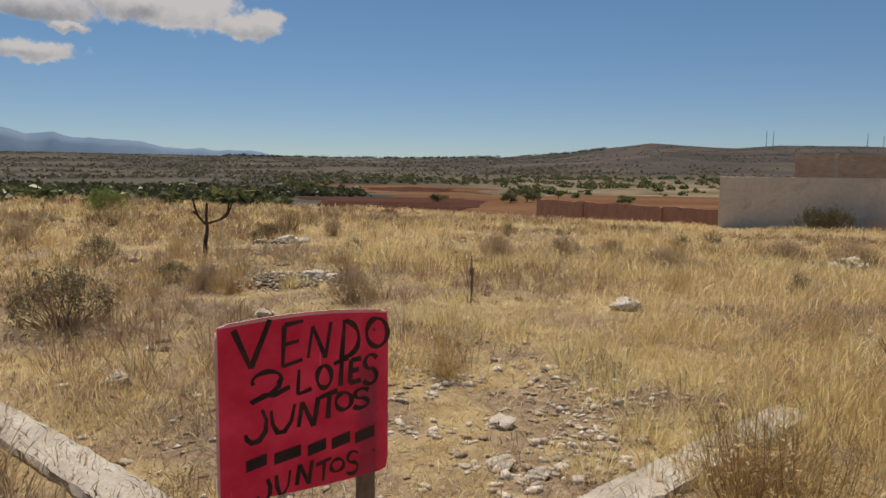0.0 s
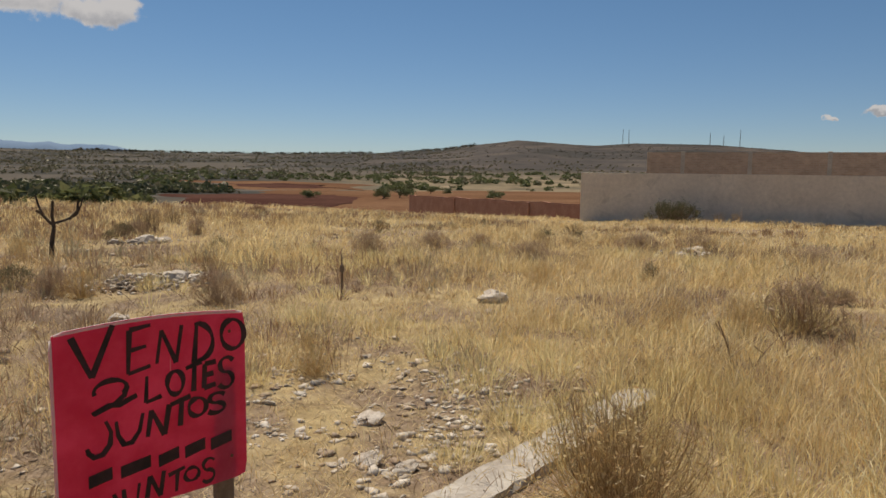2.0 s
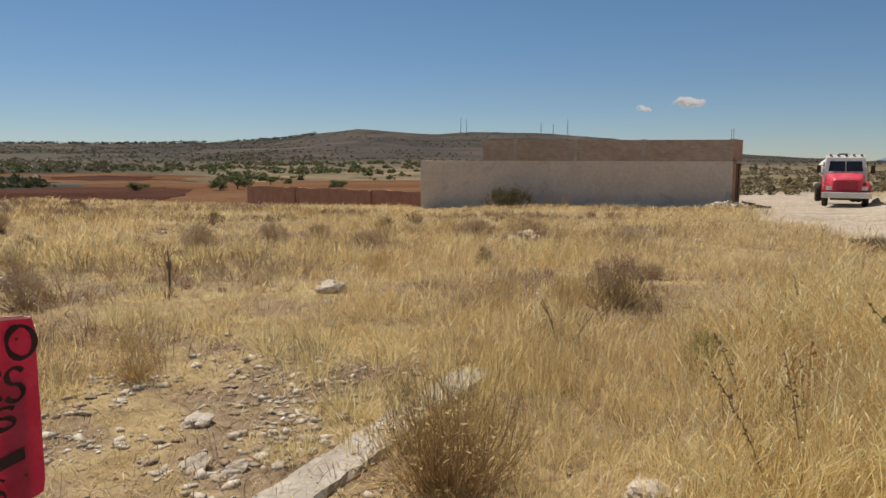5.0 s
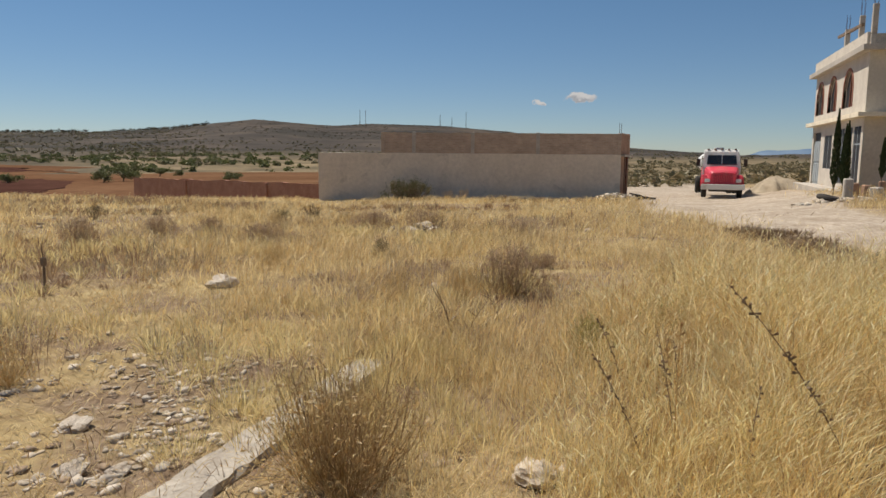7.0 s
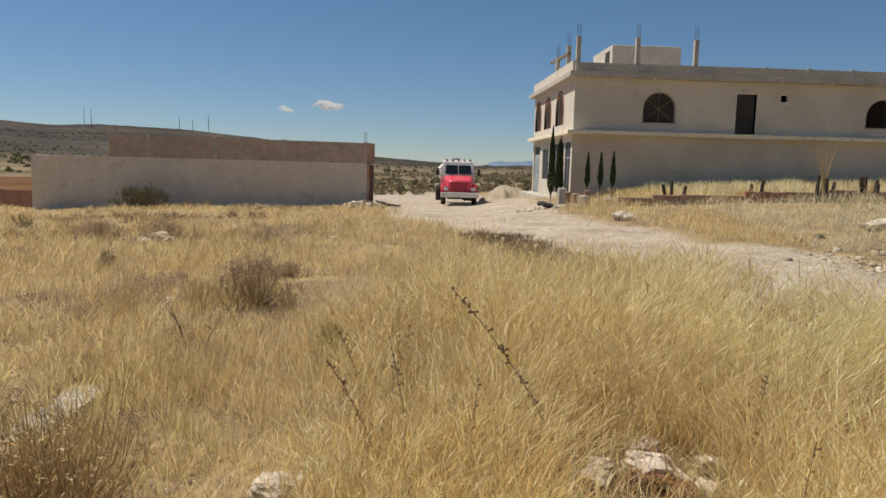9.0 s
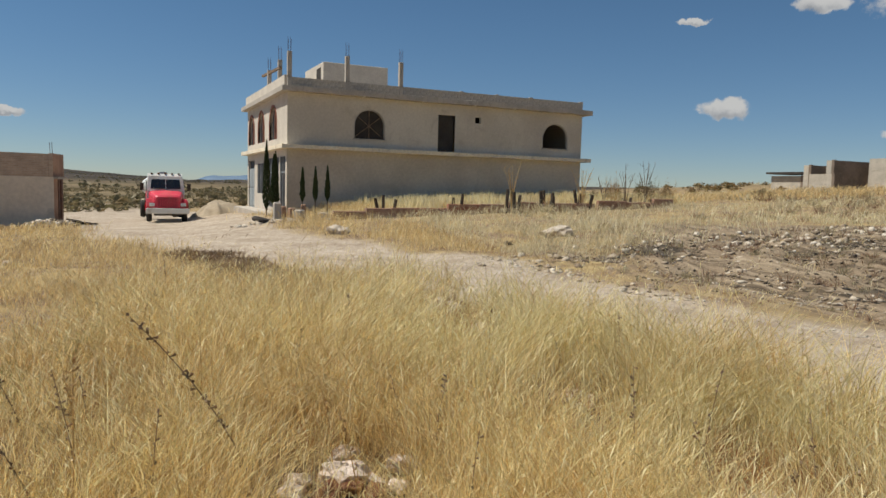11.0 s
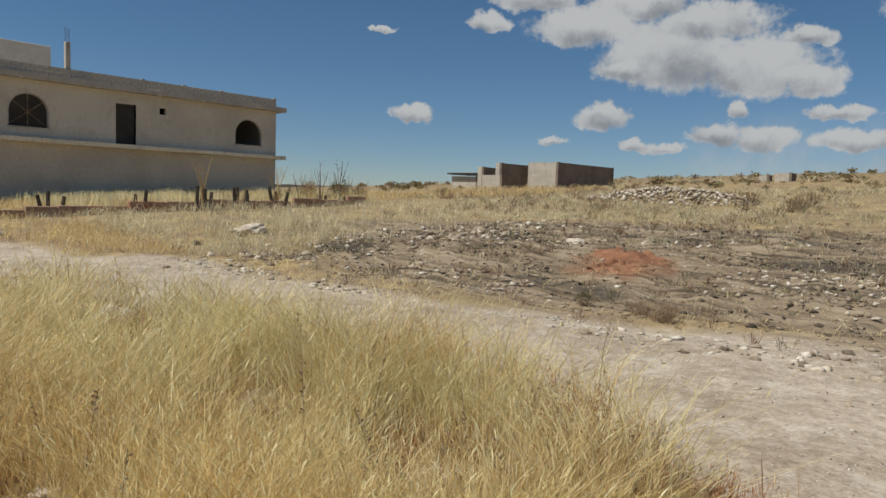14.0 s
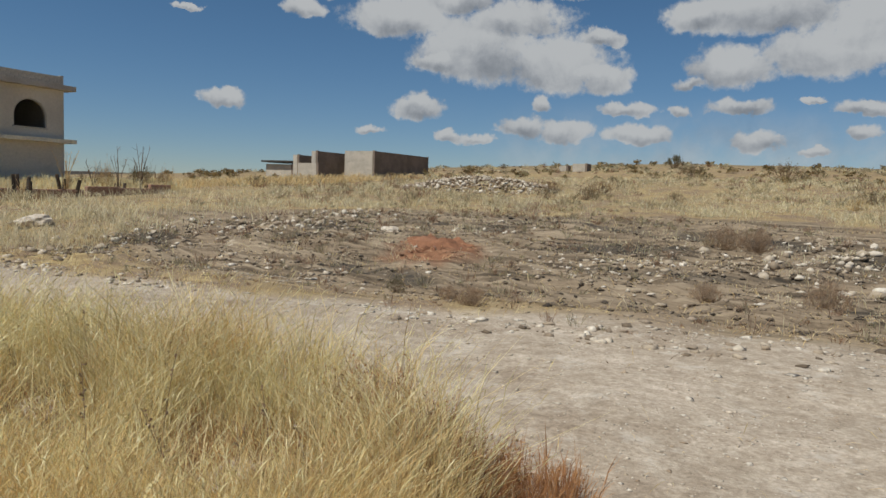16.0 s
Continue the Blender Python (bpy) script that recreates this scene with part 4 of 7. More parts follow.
def truck():
    zt = float(ground_z(44, -3.1)) + 0.02
    t = thing("tanker_truck", (43.0, -3.07, zt), "red and white bonneted tanker truck parked on the gravel road", "truck")
    t.matrix_basis = t.matrix_basis @ Matrix.Diagonal((1, 1.035, 1.085, 1))
    red, white = paint("truck_red", (0.66, 0.05, 0.085), 0.45), paint("truck_white", (0.72, 0.71, 0.67))
    dkred = paint("grille_red", (0.36, 0.02, 0.045), 0.5)
    rubber, chrome, glass = mottled("tyre_rubber", (0.025, 0.024, 0.022), (0.05, 0.046, 0.04), 5.0, 0.9), mottled("headlamp_glass", (0.6, 0.6, 0.58), (0.7, 0.7, 0.68), 5.0, 0.2, spec=0.6), mottled("windscreen", (0.015, 0.018, 0.02), (0.025, 0.03, 0.03), 0.6, 0.08, spec=0.8)
    # bonnet: a tapering loft of cross-sections
    bm = bmesh.new()
    secs = []
    for x, hw, zb, ztop, cr in ((0.0, 0.62, 0.75, 1.33, 0.10), (0.12, 0.70, 0.72, 1.42, 0.14), (0.8, 0.80, 0.72, 1.52, 0.16), (1.65, 0.92, 0.72, 1.64, 0.18)):
        ring = [(-hw, zb), (-hw, ztop - cr), (-hw + cr * 0.35, ztop - cr * 0.3), (-hw + cr * 1.2, ztop), (0, ztop + 0.03), (hw - cr * 1.2, ztop), (hw - cr * 0.35, ztop - cr * 0.3), (hw, ztop - cr), (hw, zb)]
        secs.append([bm.verts.new((x, y, z)) for y, z in ring])
    for a, b in zip(secs, secs[1:]):
        for k in range(8):
            bm.faces.new((a[k], a[k + 1], b[k + 1], b[k]))
    bm.faces.new(secs[0])
    bm.faces.new(secs[-1][::-1])
    bmesh.ops.recalc_face_normals(bm, faces=bm.faces[:])
    bonnet = part("bonnet", bm, red, t, "faded red bonnet")
    for s in (-1, 1):
        bm = bmesh.new()
        rows = []
        for k in range(9):
            a = math.pi * (0.02 + 0.96 * k / 8)
            x, z = 0.85 - 0.68 * math.cos(a), 0.62 + 0.62 * math.sin(a)
            rows.append([bm.verts.new((x, s * y, z - dz)) for y, dz in ((0.7, 0.0), (1.02, 0.02), (1.1, 0.10), (1.1, 0.16))])
        for a, b in zip(rows, rows[1:]):
            for k in range(3):
                bm.faces.new((a[k], a[k + 1], b[k + 1], b[k]))
        bmesh.ops.solidify(bm, geom=bm.faces[:], thickness=0.03)
        bmesh.ops.recalc_face_normals(bm, faces=bm.faces[:])
        part("front_wing", bm, red, t)
        lamp = part("headlight", boxed(-0.02, 0.06, s * 0.80 - 0.14, s * 0.80 + 0.14, 0.84, 1.02, 0.02), chrome, t, "square clear headlight")
        part("bezel", boxed(0.0, 0.3, s * 0.80 - 0.17, s * 0.80 + 0.17, 0.80, 1.06, 0.02), red, t)
    g = part("grille", boxed(-0.03, 0.0, -0.5, 0.5, 0.82, 1.26, 0.015), dkred, t, "dark red barred grille")
    for k in range(11):
        part("grille_bar", boxed(-0.05, -0.03, -0.46 + k * 0.09, -0.43 + k * 0.09, 0.84, 1.24), red, g)
    part("bumper", boxed(-0.22, -0.04, -1.12, 1.12, 0.46, 0.74, 0.03, 2), white, t, "white steel bumper with dents")
    part("valance", boxed(-0.1, 0.5, -0.7, 0.7, 0.36, 0.72), DARK, t)
    # cab
    bm = bmesh.new()
    prof = [(1.6, 0.7), (1.6, 1.62), (1.94, 2.42), (2.1, 2.54), (3.25, 2.56), (3.3, 2.48), (3.3, 0.7)]
    l = [bm.verts.new((x, -1.0 + (0.1 if z > 2.3 else 0.0), z)) for x, z in prof]
    r = [bm.verts.new((x, 1.0 - (0.1 if z > 2.3 else 0.0), z)) for x, z in prof]
    for k in range(len(prof)):
        q = (k + 1) % len(prof)
        bm.faces.new((l[k], l[q], r[q], r[k]))
    bm.faces.new(l[::-1])
    bm.faces.new(r)
    bmesh.ops.recalc_face_normals(bm, faces=bm.faces[:])
    cab = part("cab", bm, white, t, "white steel cab")
    bm = bmesh.new()
    vs = [bm.verts.new(c) for c in ((1.64, -0.80, 1.74), (1.64, 0.80, 1.74), (1.86, 0.74, 2.24), (1.86, -0.74, 2.24))]
    bm.faces.new(vs)
    bmesh.ops.translate(bm, verts=bm.verts[:], vec=(-0.03, 0, 0))
    bmesh.ops.solidify(bm, geom=bm.faces[:], thickness=0.02)
    ws = part("windscreen", bm, glass, cab, "dark split windscreen")
    bm = bmesh.new()
    rod(bm, (1.58, 0, 1.68), (1.82, 0, 2.27), 0.02, 0.02, 4)
    part("wiper_post", bm, white, cab)
    for s in (-1, 1):
        part("side_window", boxed(1.98, 2.9, s * 1.0 - 0.01, s * 1.0 + 0.01, 1.66, 2.2, 0.005), glass, cab)
        part("door_seam", boxed(1.9, 3.05, s * 1.005 - 0.006, s * 1.005 + 0.006, 0.8, 1.6, 0.004), red, cab, "red lower door panel")
        m = part("mirror", boxed(1.72, 1.78, s * 1.25 - 0.1, s * 1.25 + 0.1, 1.65, 2.05, 0.02), DARK, t, "tall black wing mirror")
        bm = bmesh.new()
        rod(bm, (1.9, s * 0.98, 2.05), (1.76, s * 1.25, 2.0), 0.015, 0.015, 5)
        rod(bm, (1.9, s * 1.0, 1.6), (1.76, s * 1.25, 1.7), 0.015, 0.015, 5)
        part("mirror_arm", bm, DARK, m)
    for k in range(5):
        part("roof_marker", boxed(2.02, 2.12, -0.72 + k * 0.36 - 0.05, -0.72 + k * 0.36 + 0.05, 2.52, 2.6, 0.01), ORANGE, cab)
    # tank: an oval drum
    bm = bmesh.new()
    n = 20
    rings = []
    for x, f in ((3.55, 0.86), (3.65, 1.0), (8.0, 1.0), (8.1, 0.86)):
        rings.append([bm.verts.new((x, 1.12 * f * math.cos(2 * math.pi * k / n), 1.82 + 0.72 * f * math.sin(2 * math.pi * k / n))) for k in range(n)])
    for a, b in zip(rings, rings[1:]):
        for k in range(n):
            bm.faces.new((a[k], a[(k + 1) % n], b[(k + 1) % n], b[k]))
    bm.faces.new(rings[0][::-1])
    bm.faces.new(rings[-1])
    bmesh.ops.recalc_face_normals(bm, faces=bm.faces[:])
    tank = part("tank", bm, white, t, "white oval water tank", True)
    bm = bmesh.new()
    rod(bm, (5.0, 0, 2.5), (5.0, 0, 2.68), 0.3, 0.28, 14)
    part("hatch", bm, white, tank)
    part("walkway", boxed(3.8, 7.8, -0.35, 0.35, 2.54, 2.58), STEEL, tank)
    part("chassis", boxed(0.4, 8.0, -0.45, 0.45, 0.62, 0.9), DARK, t)
    part("tank_cradle", boxed(3.6, 8.0, -0.9, 0.9, 0.9, 1.16), DARK, t)
    for x, ys in ((0.85, (0.92,)), (6.2, (0.78, 1.06)), (7.3, (0.78, 1.06))):
        for s in (-1, 1):
            for y in ys:
                bm = bmesh.new()
                nn = 22
                prof = [(0.30, -0.10), (0.46, -0.13), (0.50, -0.08), (0.50, 0.08), (0.46, 0.13), (0.30, 0.10)]
                rr = [[bm.verts.new((x + q * math.cos(2 * math.pi * k / nn), s * y + d, 0.5 + q * math.sin(2 * math.pi * k / nn))) for k in range(nn)] for q, d in prof]
                for a, b in zip(rr, rr[1:]):
                    for k in range(nn):
                        bm.faces.new((a[k], a[(k + 1) % nn], b[(k + 1) % nn], b[k]))
                bmesh.ops.recalc_face_normals(bm, faces=bm.faces[:])
                wh = part("wheel", bm, rubber, t, "dusty black tyre")
                bm = bmesh.new()
                rod(bm, (x, s * y - 0.06, 0.5), (x, s * y + 0.06, 0.5), 0.30, 0.30, 16)
                part("rim", bm, white, wh)


truck()

# ---------------------------------------------------------------- sale sign
def sale_sign():
    tl, tr = Vector((0.885, 2.04, 1.08)), Vector((1.49, 1.965, 1.074))
    bl, br = Vector((0.885, 2.04, 0.505)), Vector((1.49, 1.965, 0.49))
    s = thing("sale_sign", (1.43, 1.99, 0), "hand-painted red plastic for-sale board on a wooden stake", "sign")
    m, g = material("red_plastic_sheet")
    p = pos(g)
    n = g.noise(p, 5.0, 5.0, 0.6)
    c = g.mix(g.step(n, 0.35, 0.7), (0.60, 0.030, 0.105), (0.74, 0.095, 0.20))
    scr = g.add("ShaderNodeMapping", {"Vector": p, "Scale": (60.0, 60.0, 4.0)}).outputs[0]
    c = g.mix(g.math("MULTIPLY", g.step(g.noise(scr, 1.0, 2.0, 0.5), 0.74, 0.8), 0.5), c, (0.75, 0.5, 0.5))
    b = g.add("ShaderNodeBsdfPrincipled", {"Base Color": c, "Roughness": 0.4})
    t = g.add("ShaderNodeBsdfTranslucent", {0: c})
    mx = g.add("ShaderNodeMixShader", {0: 0.48, 1: b.outputs[0], 2: t.outputs[0]})
    m.node_tree.links.new(mx.outputs[0], g.add("ShaderNodeOutputMaterial").inputs[0])
    edge, g = material("pale_sheet_edge")
    c = g.mix(g.noise(pos(g), 9.0, 4.0, 0.6), (0.84, 0.74, 0.70), (0.92, 0.86, 0.82))
    b = g.add("ShaderNodeBsdfPrincipled", {"Base Color": c, "Roughness": 0.6})
    t = g.add("ShaderNodeBsdfTranslucent", {0: c})
    mx = g.add("ShaderNodeMixShader", {0: 0.5, 1: b.outputs[0], 2: t.outputs[0]})
    edge.node_tree.links.new(mx.outputs[0], g.add("ShaderNodeOutputMaterial").inputs[0])
    ink = mottled("black_brush_paint", (0.018, 0.010, 0.011), (0.055, 0.024, 0.028), 9.0, 0.6, 60.0)
    base = Vector((1.43, 1.99, 0))
    out = (tr - tl).cross(Vector((0, 0, 1))).normalized()   # towards the viewer's side
    if out.y > 0:
        out = -out

    def at(u, v, d=0.0):
        """Place on the board: u across, v down, d in front of it; the sheet bows a little and its top edge is arched."""
        a, b2 = tl.lerp(tr, u), bl.lerp(br, u)
        q = a.lerp(b2, v)
        bow = 0.018 * math.sin(math.pi * u)
        lift = 0.022 * math.sin(math.pi * u) * (1 - v)
        return q + out * (bow + d) + Vector((0, 0, lift)) - base

    nu, nv, cr = 16, 12, 0.035
    bm = bmesh.new()
    fr, bk = [], []
    for i in range(nu + 1):
        cf, cb = [], []
        for j in range(nv + 1):
            u, v = i / nu, j / nv
            # rounded corners
            du, dv = min(u, 1 - u), min(v, 1 - v)
            if du < cr and dv < cr:
                u, v = (u + (0.012 if u < 0.5 else -0.012)), (v + (0.012 if v < 0.5 else -0.012))
            cf.append(bm.verts.new(at(u, v, 0.0)))
            cb.append(bm.verts.new(at(u, v, -0.006)))
        fr.append(cf)
        bk.append(cb)
    for i in range(nu):
        for j in range(nv):
            bm.faces.new((fr[i][j], fr[i][j + 1], fr[i + 1][j + 1], fr[i + 1][j]))
            bm.faces.new((bk[i][j], bk[i + 1][j], bk[i + 1][j + 1], bk[i][j + 1]))
    for k in range(nu):
        for j in (0, nv):
            f = bm.faces.new((fr[k][j], fr[k + 1][j], bk[k + 1][j], bk[k][j]))
            f.material_index = 1
    for k in range(nv):
        for i in (0, nu):
            f = bm.faces.new((fr[i][k], fr[i][k + 1], bk[i][k + 1], bk[i][k]))
            f.material_index = 1
    bmesh.ops.recalc_face_normals(bm, faces=bm.faces[:])
    board = part("board", bm, [m, edge], s, "glossy red sheet with a pale worn edge")
    # pale worn rim along the top and one side
    bm = bmesh.new()
    for i in range(nu):
        u0, u1 = i / nu, (i + 1) / nu
        bm.faces.new([bm.verts.new(at(*c, 0.001)) for c in ((max(u0, 0.02), 0.004), (max(u0, 0.02), 0.018), (min(u1, 0.98), 0.018), (min(u1, 0.98), 0.004))])
    bm.faces.new([bm.verts.new(at(*c, 0.001)) for c in ((0.0, 0.03), (0.0, 0.99), (0.012, 0.99), (0.012, 0.03))])
    part("worn_rim", bm, edge, board, "bare pale plastic rim")
    # brush letters, as strokes in a unit box (x right, y down)
    arc = lambda cx, cy, rx, ry, a0, a1, k=9: [(cx + rx * math.cos(radians(a0 + (a1 - a0) * i / k)), cy - ry * math.sin(radians(a0 + (a1 - a0) * i / k))) for i in range(k + 1)]
    shape = {
        "V": [[(0, 0.1), (0.45, 1)], [(0.45, 1), (1, 0)]],
        "E": [[(0.15, 0.05), (0.05, 1)], [(0.15, 0.05), (1, 0)], [(0.1, 0.5), (0.8, 0.45)], [(0.05, 1), (0.95, 0.9)]],
        "N": [[(0.0, 0.95), (0.2, 0.08)], [(0.2, 0.08), (0.75, 1)], [(0.75, 1), (1, 0.0)]],
        "D": [[(0.2, 0.05), (0.05, 1)], [(0.1, 0.02)] + arc(0.2, 0.48, 0.75, 0.48, 80, -85) + [(0.0, 1.0)]],
        "O": [arc(0.5, 0.5, 0.48, 0.5, 100, 470, 18)],
        "2": [arc(0.42, 0.30, 0.36, 0.26, 200, -30, 10) + [(0.72, 0.55), (0.45, 0.78), (0.05, 0.95)] + [(0.0, 0.9), (0.35, 0.75), (0.6, 0.8), (1.0, 0.62)]],
        "L": [[(0.15, 0), (0.05, 1)], [(0.05, 1), (1, 0.85)]],
        "T": [[(0.55, 0.1), (0.45, 1)], [(0, 0.18), (1, 0)]],
        "S": [arc(0.55, 0.26, 0.42, 0.25, 30, 250, 9) + arc(0.45, 0.74, 0.45, 0.26, 80, -150, 9)],
        "J": [[(0.75, 0), (0.95, 0.35), (0.9, 0.7), (0.6, 0.97), (0.25, 1.0), (0.05, 0.85), (0.0, 0.7)]],
        "U": [[(0.0, 0.1), (0.05, 0.6), (0.25, 0.95), (0.55, 0.95), (0.85, 0.6), (1.0, 0.0)]],
    }
    # letter, left, top, width, height and stroke width, as shares of the board
    def write(word, boxes, pen):
        for ch, (x, y, w, h) in zip(word, boxes):
            bm = bmesh.new()
            for stroke in shape[ch]:
                ps = [(x + a * w, y + b * h) for a, b in stroke]
                left, right = [], []
                for k, (a, b) in enumerate(ps):
                    q0, q1 = ps[max(0, k - 1)], ps[min(len(ps) - 1, k + 1)]
                    dx, dy = q1[0] - q0[0], q1[1] - q0[1]
                    l = math.hypot(dx, dy) or 1
                    pw = pen * 0.78 * (1.0 + 0.35 * math.sin(7 * a + 5 * b + k)) / 2
                    left.append(bm.verts.new(at(a - dy / l * pw, b + dx / l * pw, 0.0022)))
                    right.append(bm.verts.new(at(a + dy / l * pw, b - dx / l * pw, 0.0022)))
                for k in range(len(ps) - 1):
                    bm.faces.new((left[k], left[k + 1], right[k + 1], right[k]))
            part("letter", bm, ink, board, "black brushed letter " + ch)

    def px(x, y, w, h):
        """From the board's sheet of 308 by 290 to shares."""
        u0 = (x - 380) / 308
        arched = 11 * math.sin(math.pi * min(1.0, max(0.0, u0)))
        top = 580 - 32 * u0 - arched
        tall = 300 - 18 * u0 + arched
        return (u0, (y - top) / tall, w / 308, h / tall)

    write("VENDO", [px(408, 578, 58, 75), px(484, 573, 38, 72), px(530, 573, 42, 60), px(590, 568, 38, 64), px(641, 563, 46, 50)], 0.034)
    write("2LOTES", [px(432, 656, 66, 54), px(510, 650, 26, 42), px(545, 645, 28, 38), px(577, 632, 28, 48), px(607, 633, 24, 42), px(634, 626, 32, 52)], 0.030)
    write("JUNTOS", [px(424, 722, 36, 53), px(466, 714, 40, 46), px(512, 702, 36, 48), px(550, 690, 34, 46), px(580, 692, 32, 30), px(613, 686, 36, 34)], 0.030)
    write("JUNTOS", [px(442, 838, 22, 38), px(473, 825, 24, 40), px(508, 810, 28, 40), px(543, 808, 28, 37), px(570, 808, 26, 22), px(600, 796, 26, 40)], 0.024)
    # the line of figures is kept as plain bars
    for x, y, w in ((424, 790, 34), (470, 778, 46), (528, 766, 34), (572, 756, 36), (618, 748, 40)):
        a = px(x, y + 6, w, 20)
        bm = bmesh.new()
        bm.faces.new([bm.verts.new(at(*c, 0.0022)) for c in ((a[0], a[1] + 0.025), (a[0], a[1] + 0.025 + a[3]), (a[0] + a[2], a[1] + a[3]), (a[0] + a[2], a[1]))])
        part("bar", bm, ink, board)
    bm = bmesh.new()
    vs = box(bm, -0.035, 0.035, 0.012, 0.045, -0.12, 0.95, 0.006)
    part("stake", bm, POST, s, "rough sawn wooden stake")
    for v in (0.12, 0.86):
        bm = bmesh.new()
        q = at(0.9, v, 0.0)
        rod(bm, q - out * -0.004, q + out * 0.003, 0.006, 0.006, 8)
        part("nail", bm, STEEL, s)


sale_sign()


# ---------------------------------------------------------------- kerbs
def kerb(name, x0, x1, y0, y1, z1, label, seed, turn=0.0):
    k = thing(name, ((x0 + x1) / 2, (y0 + y1) / 2, 0), label, "kerb", "concrete kerbs of the plot", turn=turn)
    cx, cy = (x0 + x1) / 2, (y0 + y1) / 2
    along_x = (x1 - x0) > (y1 - y0)
    L = max(x1 - x0, y1 - y0)
    W = min(x1 - x0, y1 - y0)
    n = int(L / 0.09)
    rnd = random.Random(seed)
    bm = bmesh.new()
    rows = []
    for i in range(n + 1):
        s = -L / 2 + L * i / n
        row = []
        for w, z in ((-0.52, -0.15), (-0.5, z1 - 0.03), (-0.44, z1), (-0.15, z1 + 0.004), (0.2, z1), (0.45, z1 - 0.004), (0.5, z1 - 0.035), (0.52, -0.15)):
            a, b, c = s, w * W + rnd.uniform(-0.008, 0.008), z + (rnd.uniform(-0.008, 0.008) if z > 0 else 0)
            row.append(bm.verts.new((a, b, c) if along_x else (b, a, c)))
        rows.append(row)
    for a, b in zip(rows, rows[1:]):
        for q in range(7):
            bm.faces.new((a[q], a[q + 1], b[q + 1], b[q]))
    bm.faces.new(rows[0])
    bm.faces.new(rows[-1][::-1])
    bmesh.ops.recalc_face_normals(bm, faces=bm.faces[:])
    part("kerb_top", bm, KERB, k, "rough pale poured concrete")


kerb("kerb", 0.9, 4.78, 1.71, 1.99, 0.035, "rough pale concrete kerb half hidden in dry weeds", 1)
kerb("kerb", 0.48, 0.76, 1.95, 9.3, 0.035, "cracked pale concrete kerb beside dry grass", 2, 9.7)

# ---------------------------------------------------------------- stones
def rock_mesh(name, seed, mat, flat=0.6, sub=2):
    bm = bmesh.new()
    bmesh.ops.create_icosphere(bm, subdivisions=sub, radius=0.5)
    o = Vector((seed * 7.3, seed * 3.1, seed * 1.7))
    for v in bm.verts:
        d = v.co.normalized()
        n = noise.noise(d * 1.3 + o) * 0.35 + noise.noise(d * 3.1 + o) * 0.16 + noise.noise(d * 7 + o) * 0.06
        v.co = d * (0.5 + n * 0.6)
        v.co.z *= flat
        v.co.x *= 1.25
    me = bpy.data.meshes.new(name)
    bm.to_mesh(me)
    bm.free()
    me.materials.append(mat)
    return me


ROCKS = [rock_mesh("rock", k, ROCK, 0.45 + 0.06 * k, 3) for k in range(5)]
PINKROCKS = [rock_mesh("pink_rock", k + 31, mottled("pinkish_limestone", (0.66, 0.54, 0.45), (0.78, 0.68, 0.60), 4.0, 0.9, 30.0, 0.6, 0.02, (0.46, 0.33, 0.25)) if k == 0 else bpy.data.materials["pinkish_limestone"], 0.62 + 0.06 * k, 3) for k in range(3)]
DARKROCKS = [rock_mesh("dark_rock", k + 9, RUBBLE, 0.6) for k in range(3)]


REDCLOD = rock_mesh("red_clod", 17, RED_EARTH, 0.55)


def rock(x, y, size, label="pale limestone rock lying in dry grass", dark=False, sink=0.12, turn=None, group="loose rocks"):
    rnd = random.Random(int(x * 131 + y * 71))
    me = rnd.choice(DARKROCKS if dark else ROCKS)
    ob = new("rock", me)
    z = float(ground_z(x, y))
    ob.matrix_basis = pose(x, y, z + size * (0.22 - sink), rnd.uniform(-15, 15), rnd.uniform(-15, 15), rnd.uniform(0, 360) if turn is None else turn) @ Matrix.Scale(size, 4)
    return tagged(ob, label, "rock", group)


for x, y, s in ((6.91, 4.65, 0.30), (3.43, 6.76, 0.20), (3.10, 2.96, 0.17), (2.72, 2.31, 0.10), (2.62, 2.5, 0.13), (14.4, 4.77, 0.42), (13.6, 4.3, 0.3), (13.9, 4.9, 0.25), (1.52, 5.28, 0.2),
                (7.9, 14.4, 0.40), (8.3, 14.3, 0.3), (5.3, 8.85, 0.36), (5.5, 8.8, 0.22), (3.32, 0.36, 0.22), (3.5, 0.2, 0.15), (8.22, -4.2, 0.42), (6.76, -4.02, 0.25), (4.27, -3.53, 0.26), (2.45, -3.4, 0.26), (1.49, -3.87, 0.2), (1.75, -3.95, 0.16)):
    rock(x, y, s)
for x, y, s in ((3.48, -1.51, 0.23), (3.58, -1.86, 0.15), (3.4, -1.20, 0.13), (3.8, -1.6, 0.15), (3.34, -1.74, 0.1), (3.55, -1.27, 0.12), (3.42, -1.62, 0.12)):
    rock(x, y, s, "pinkish white broken rock among tall dry grass", sink=-0.1).data = PINKROCKS[int(x * 100) % 3]
for x, y, s in ((3.42, -1.5, 0.22), (3.3, -1.6, 0.16), (3.36, -1.34, 0.14)):
    tagged(rock(x, y, s, dark=True, sink=0.05), "red-brown clod of earth under the pale rocks", "clod", "loose rocks").data = REDCLOD
rock(17.0, -11.9, 0.72, "large pale slab of stone by the road", sink=0.1, turn=40)
rock(20.9, -6.6, 0.6, "white stone at the edge of the road")
rock(9.6, -17.0, 0.5, "white stone on scorched ground")


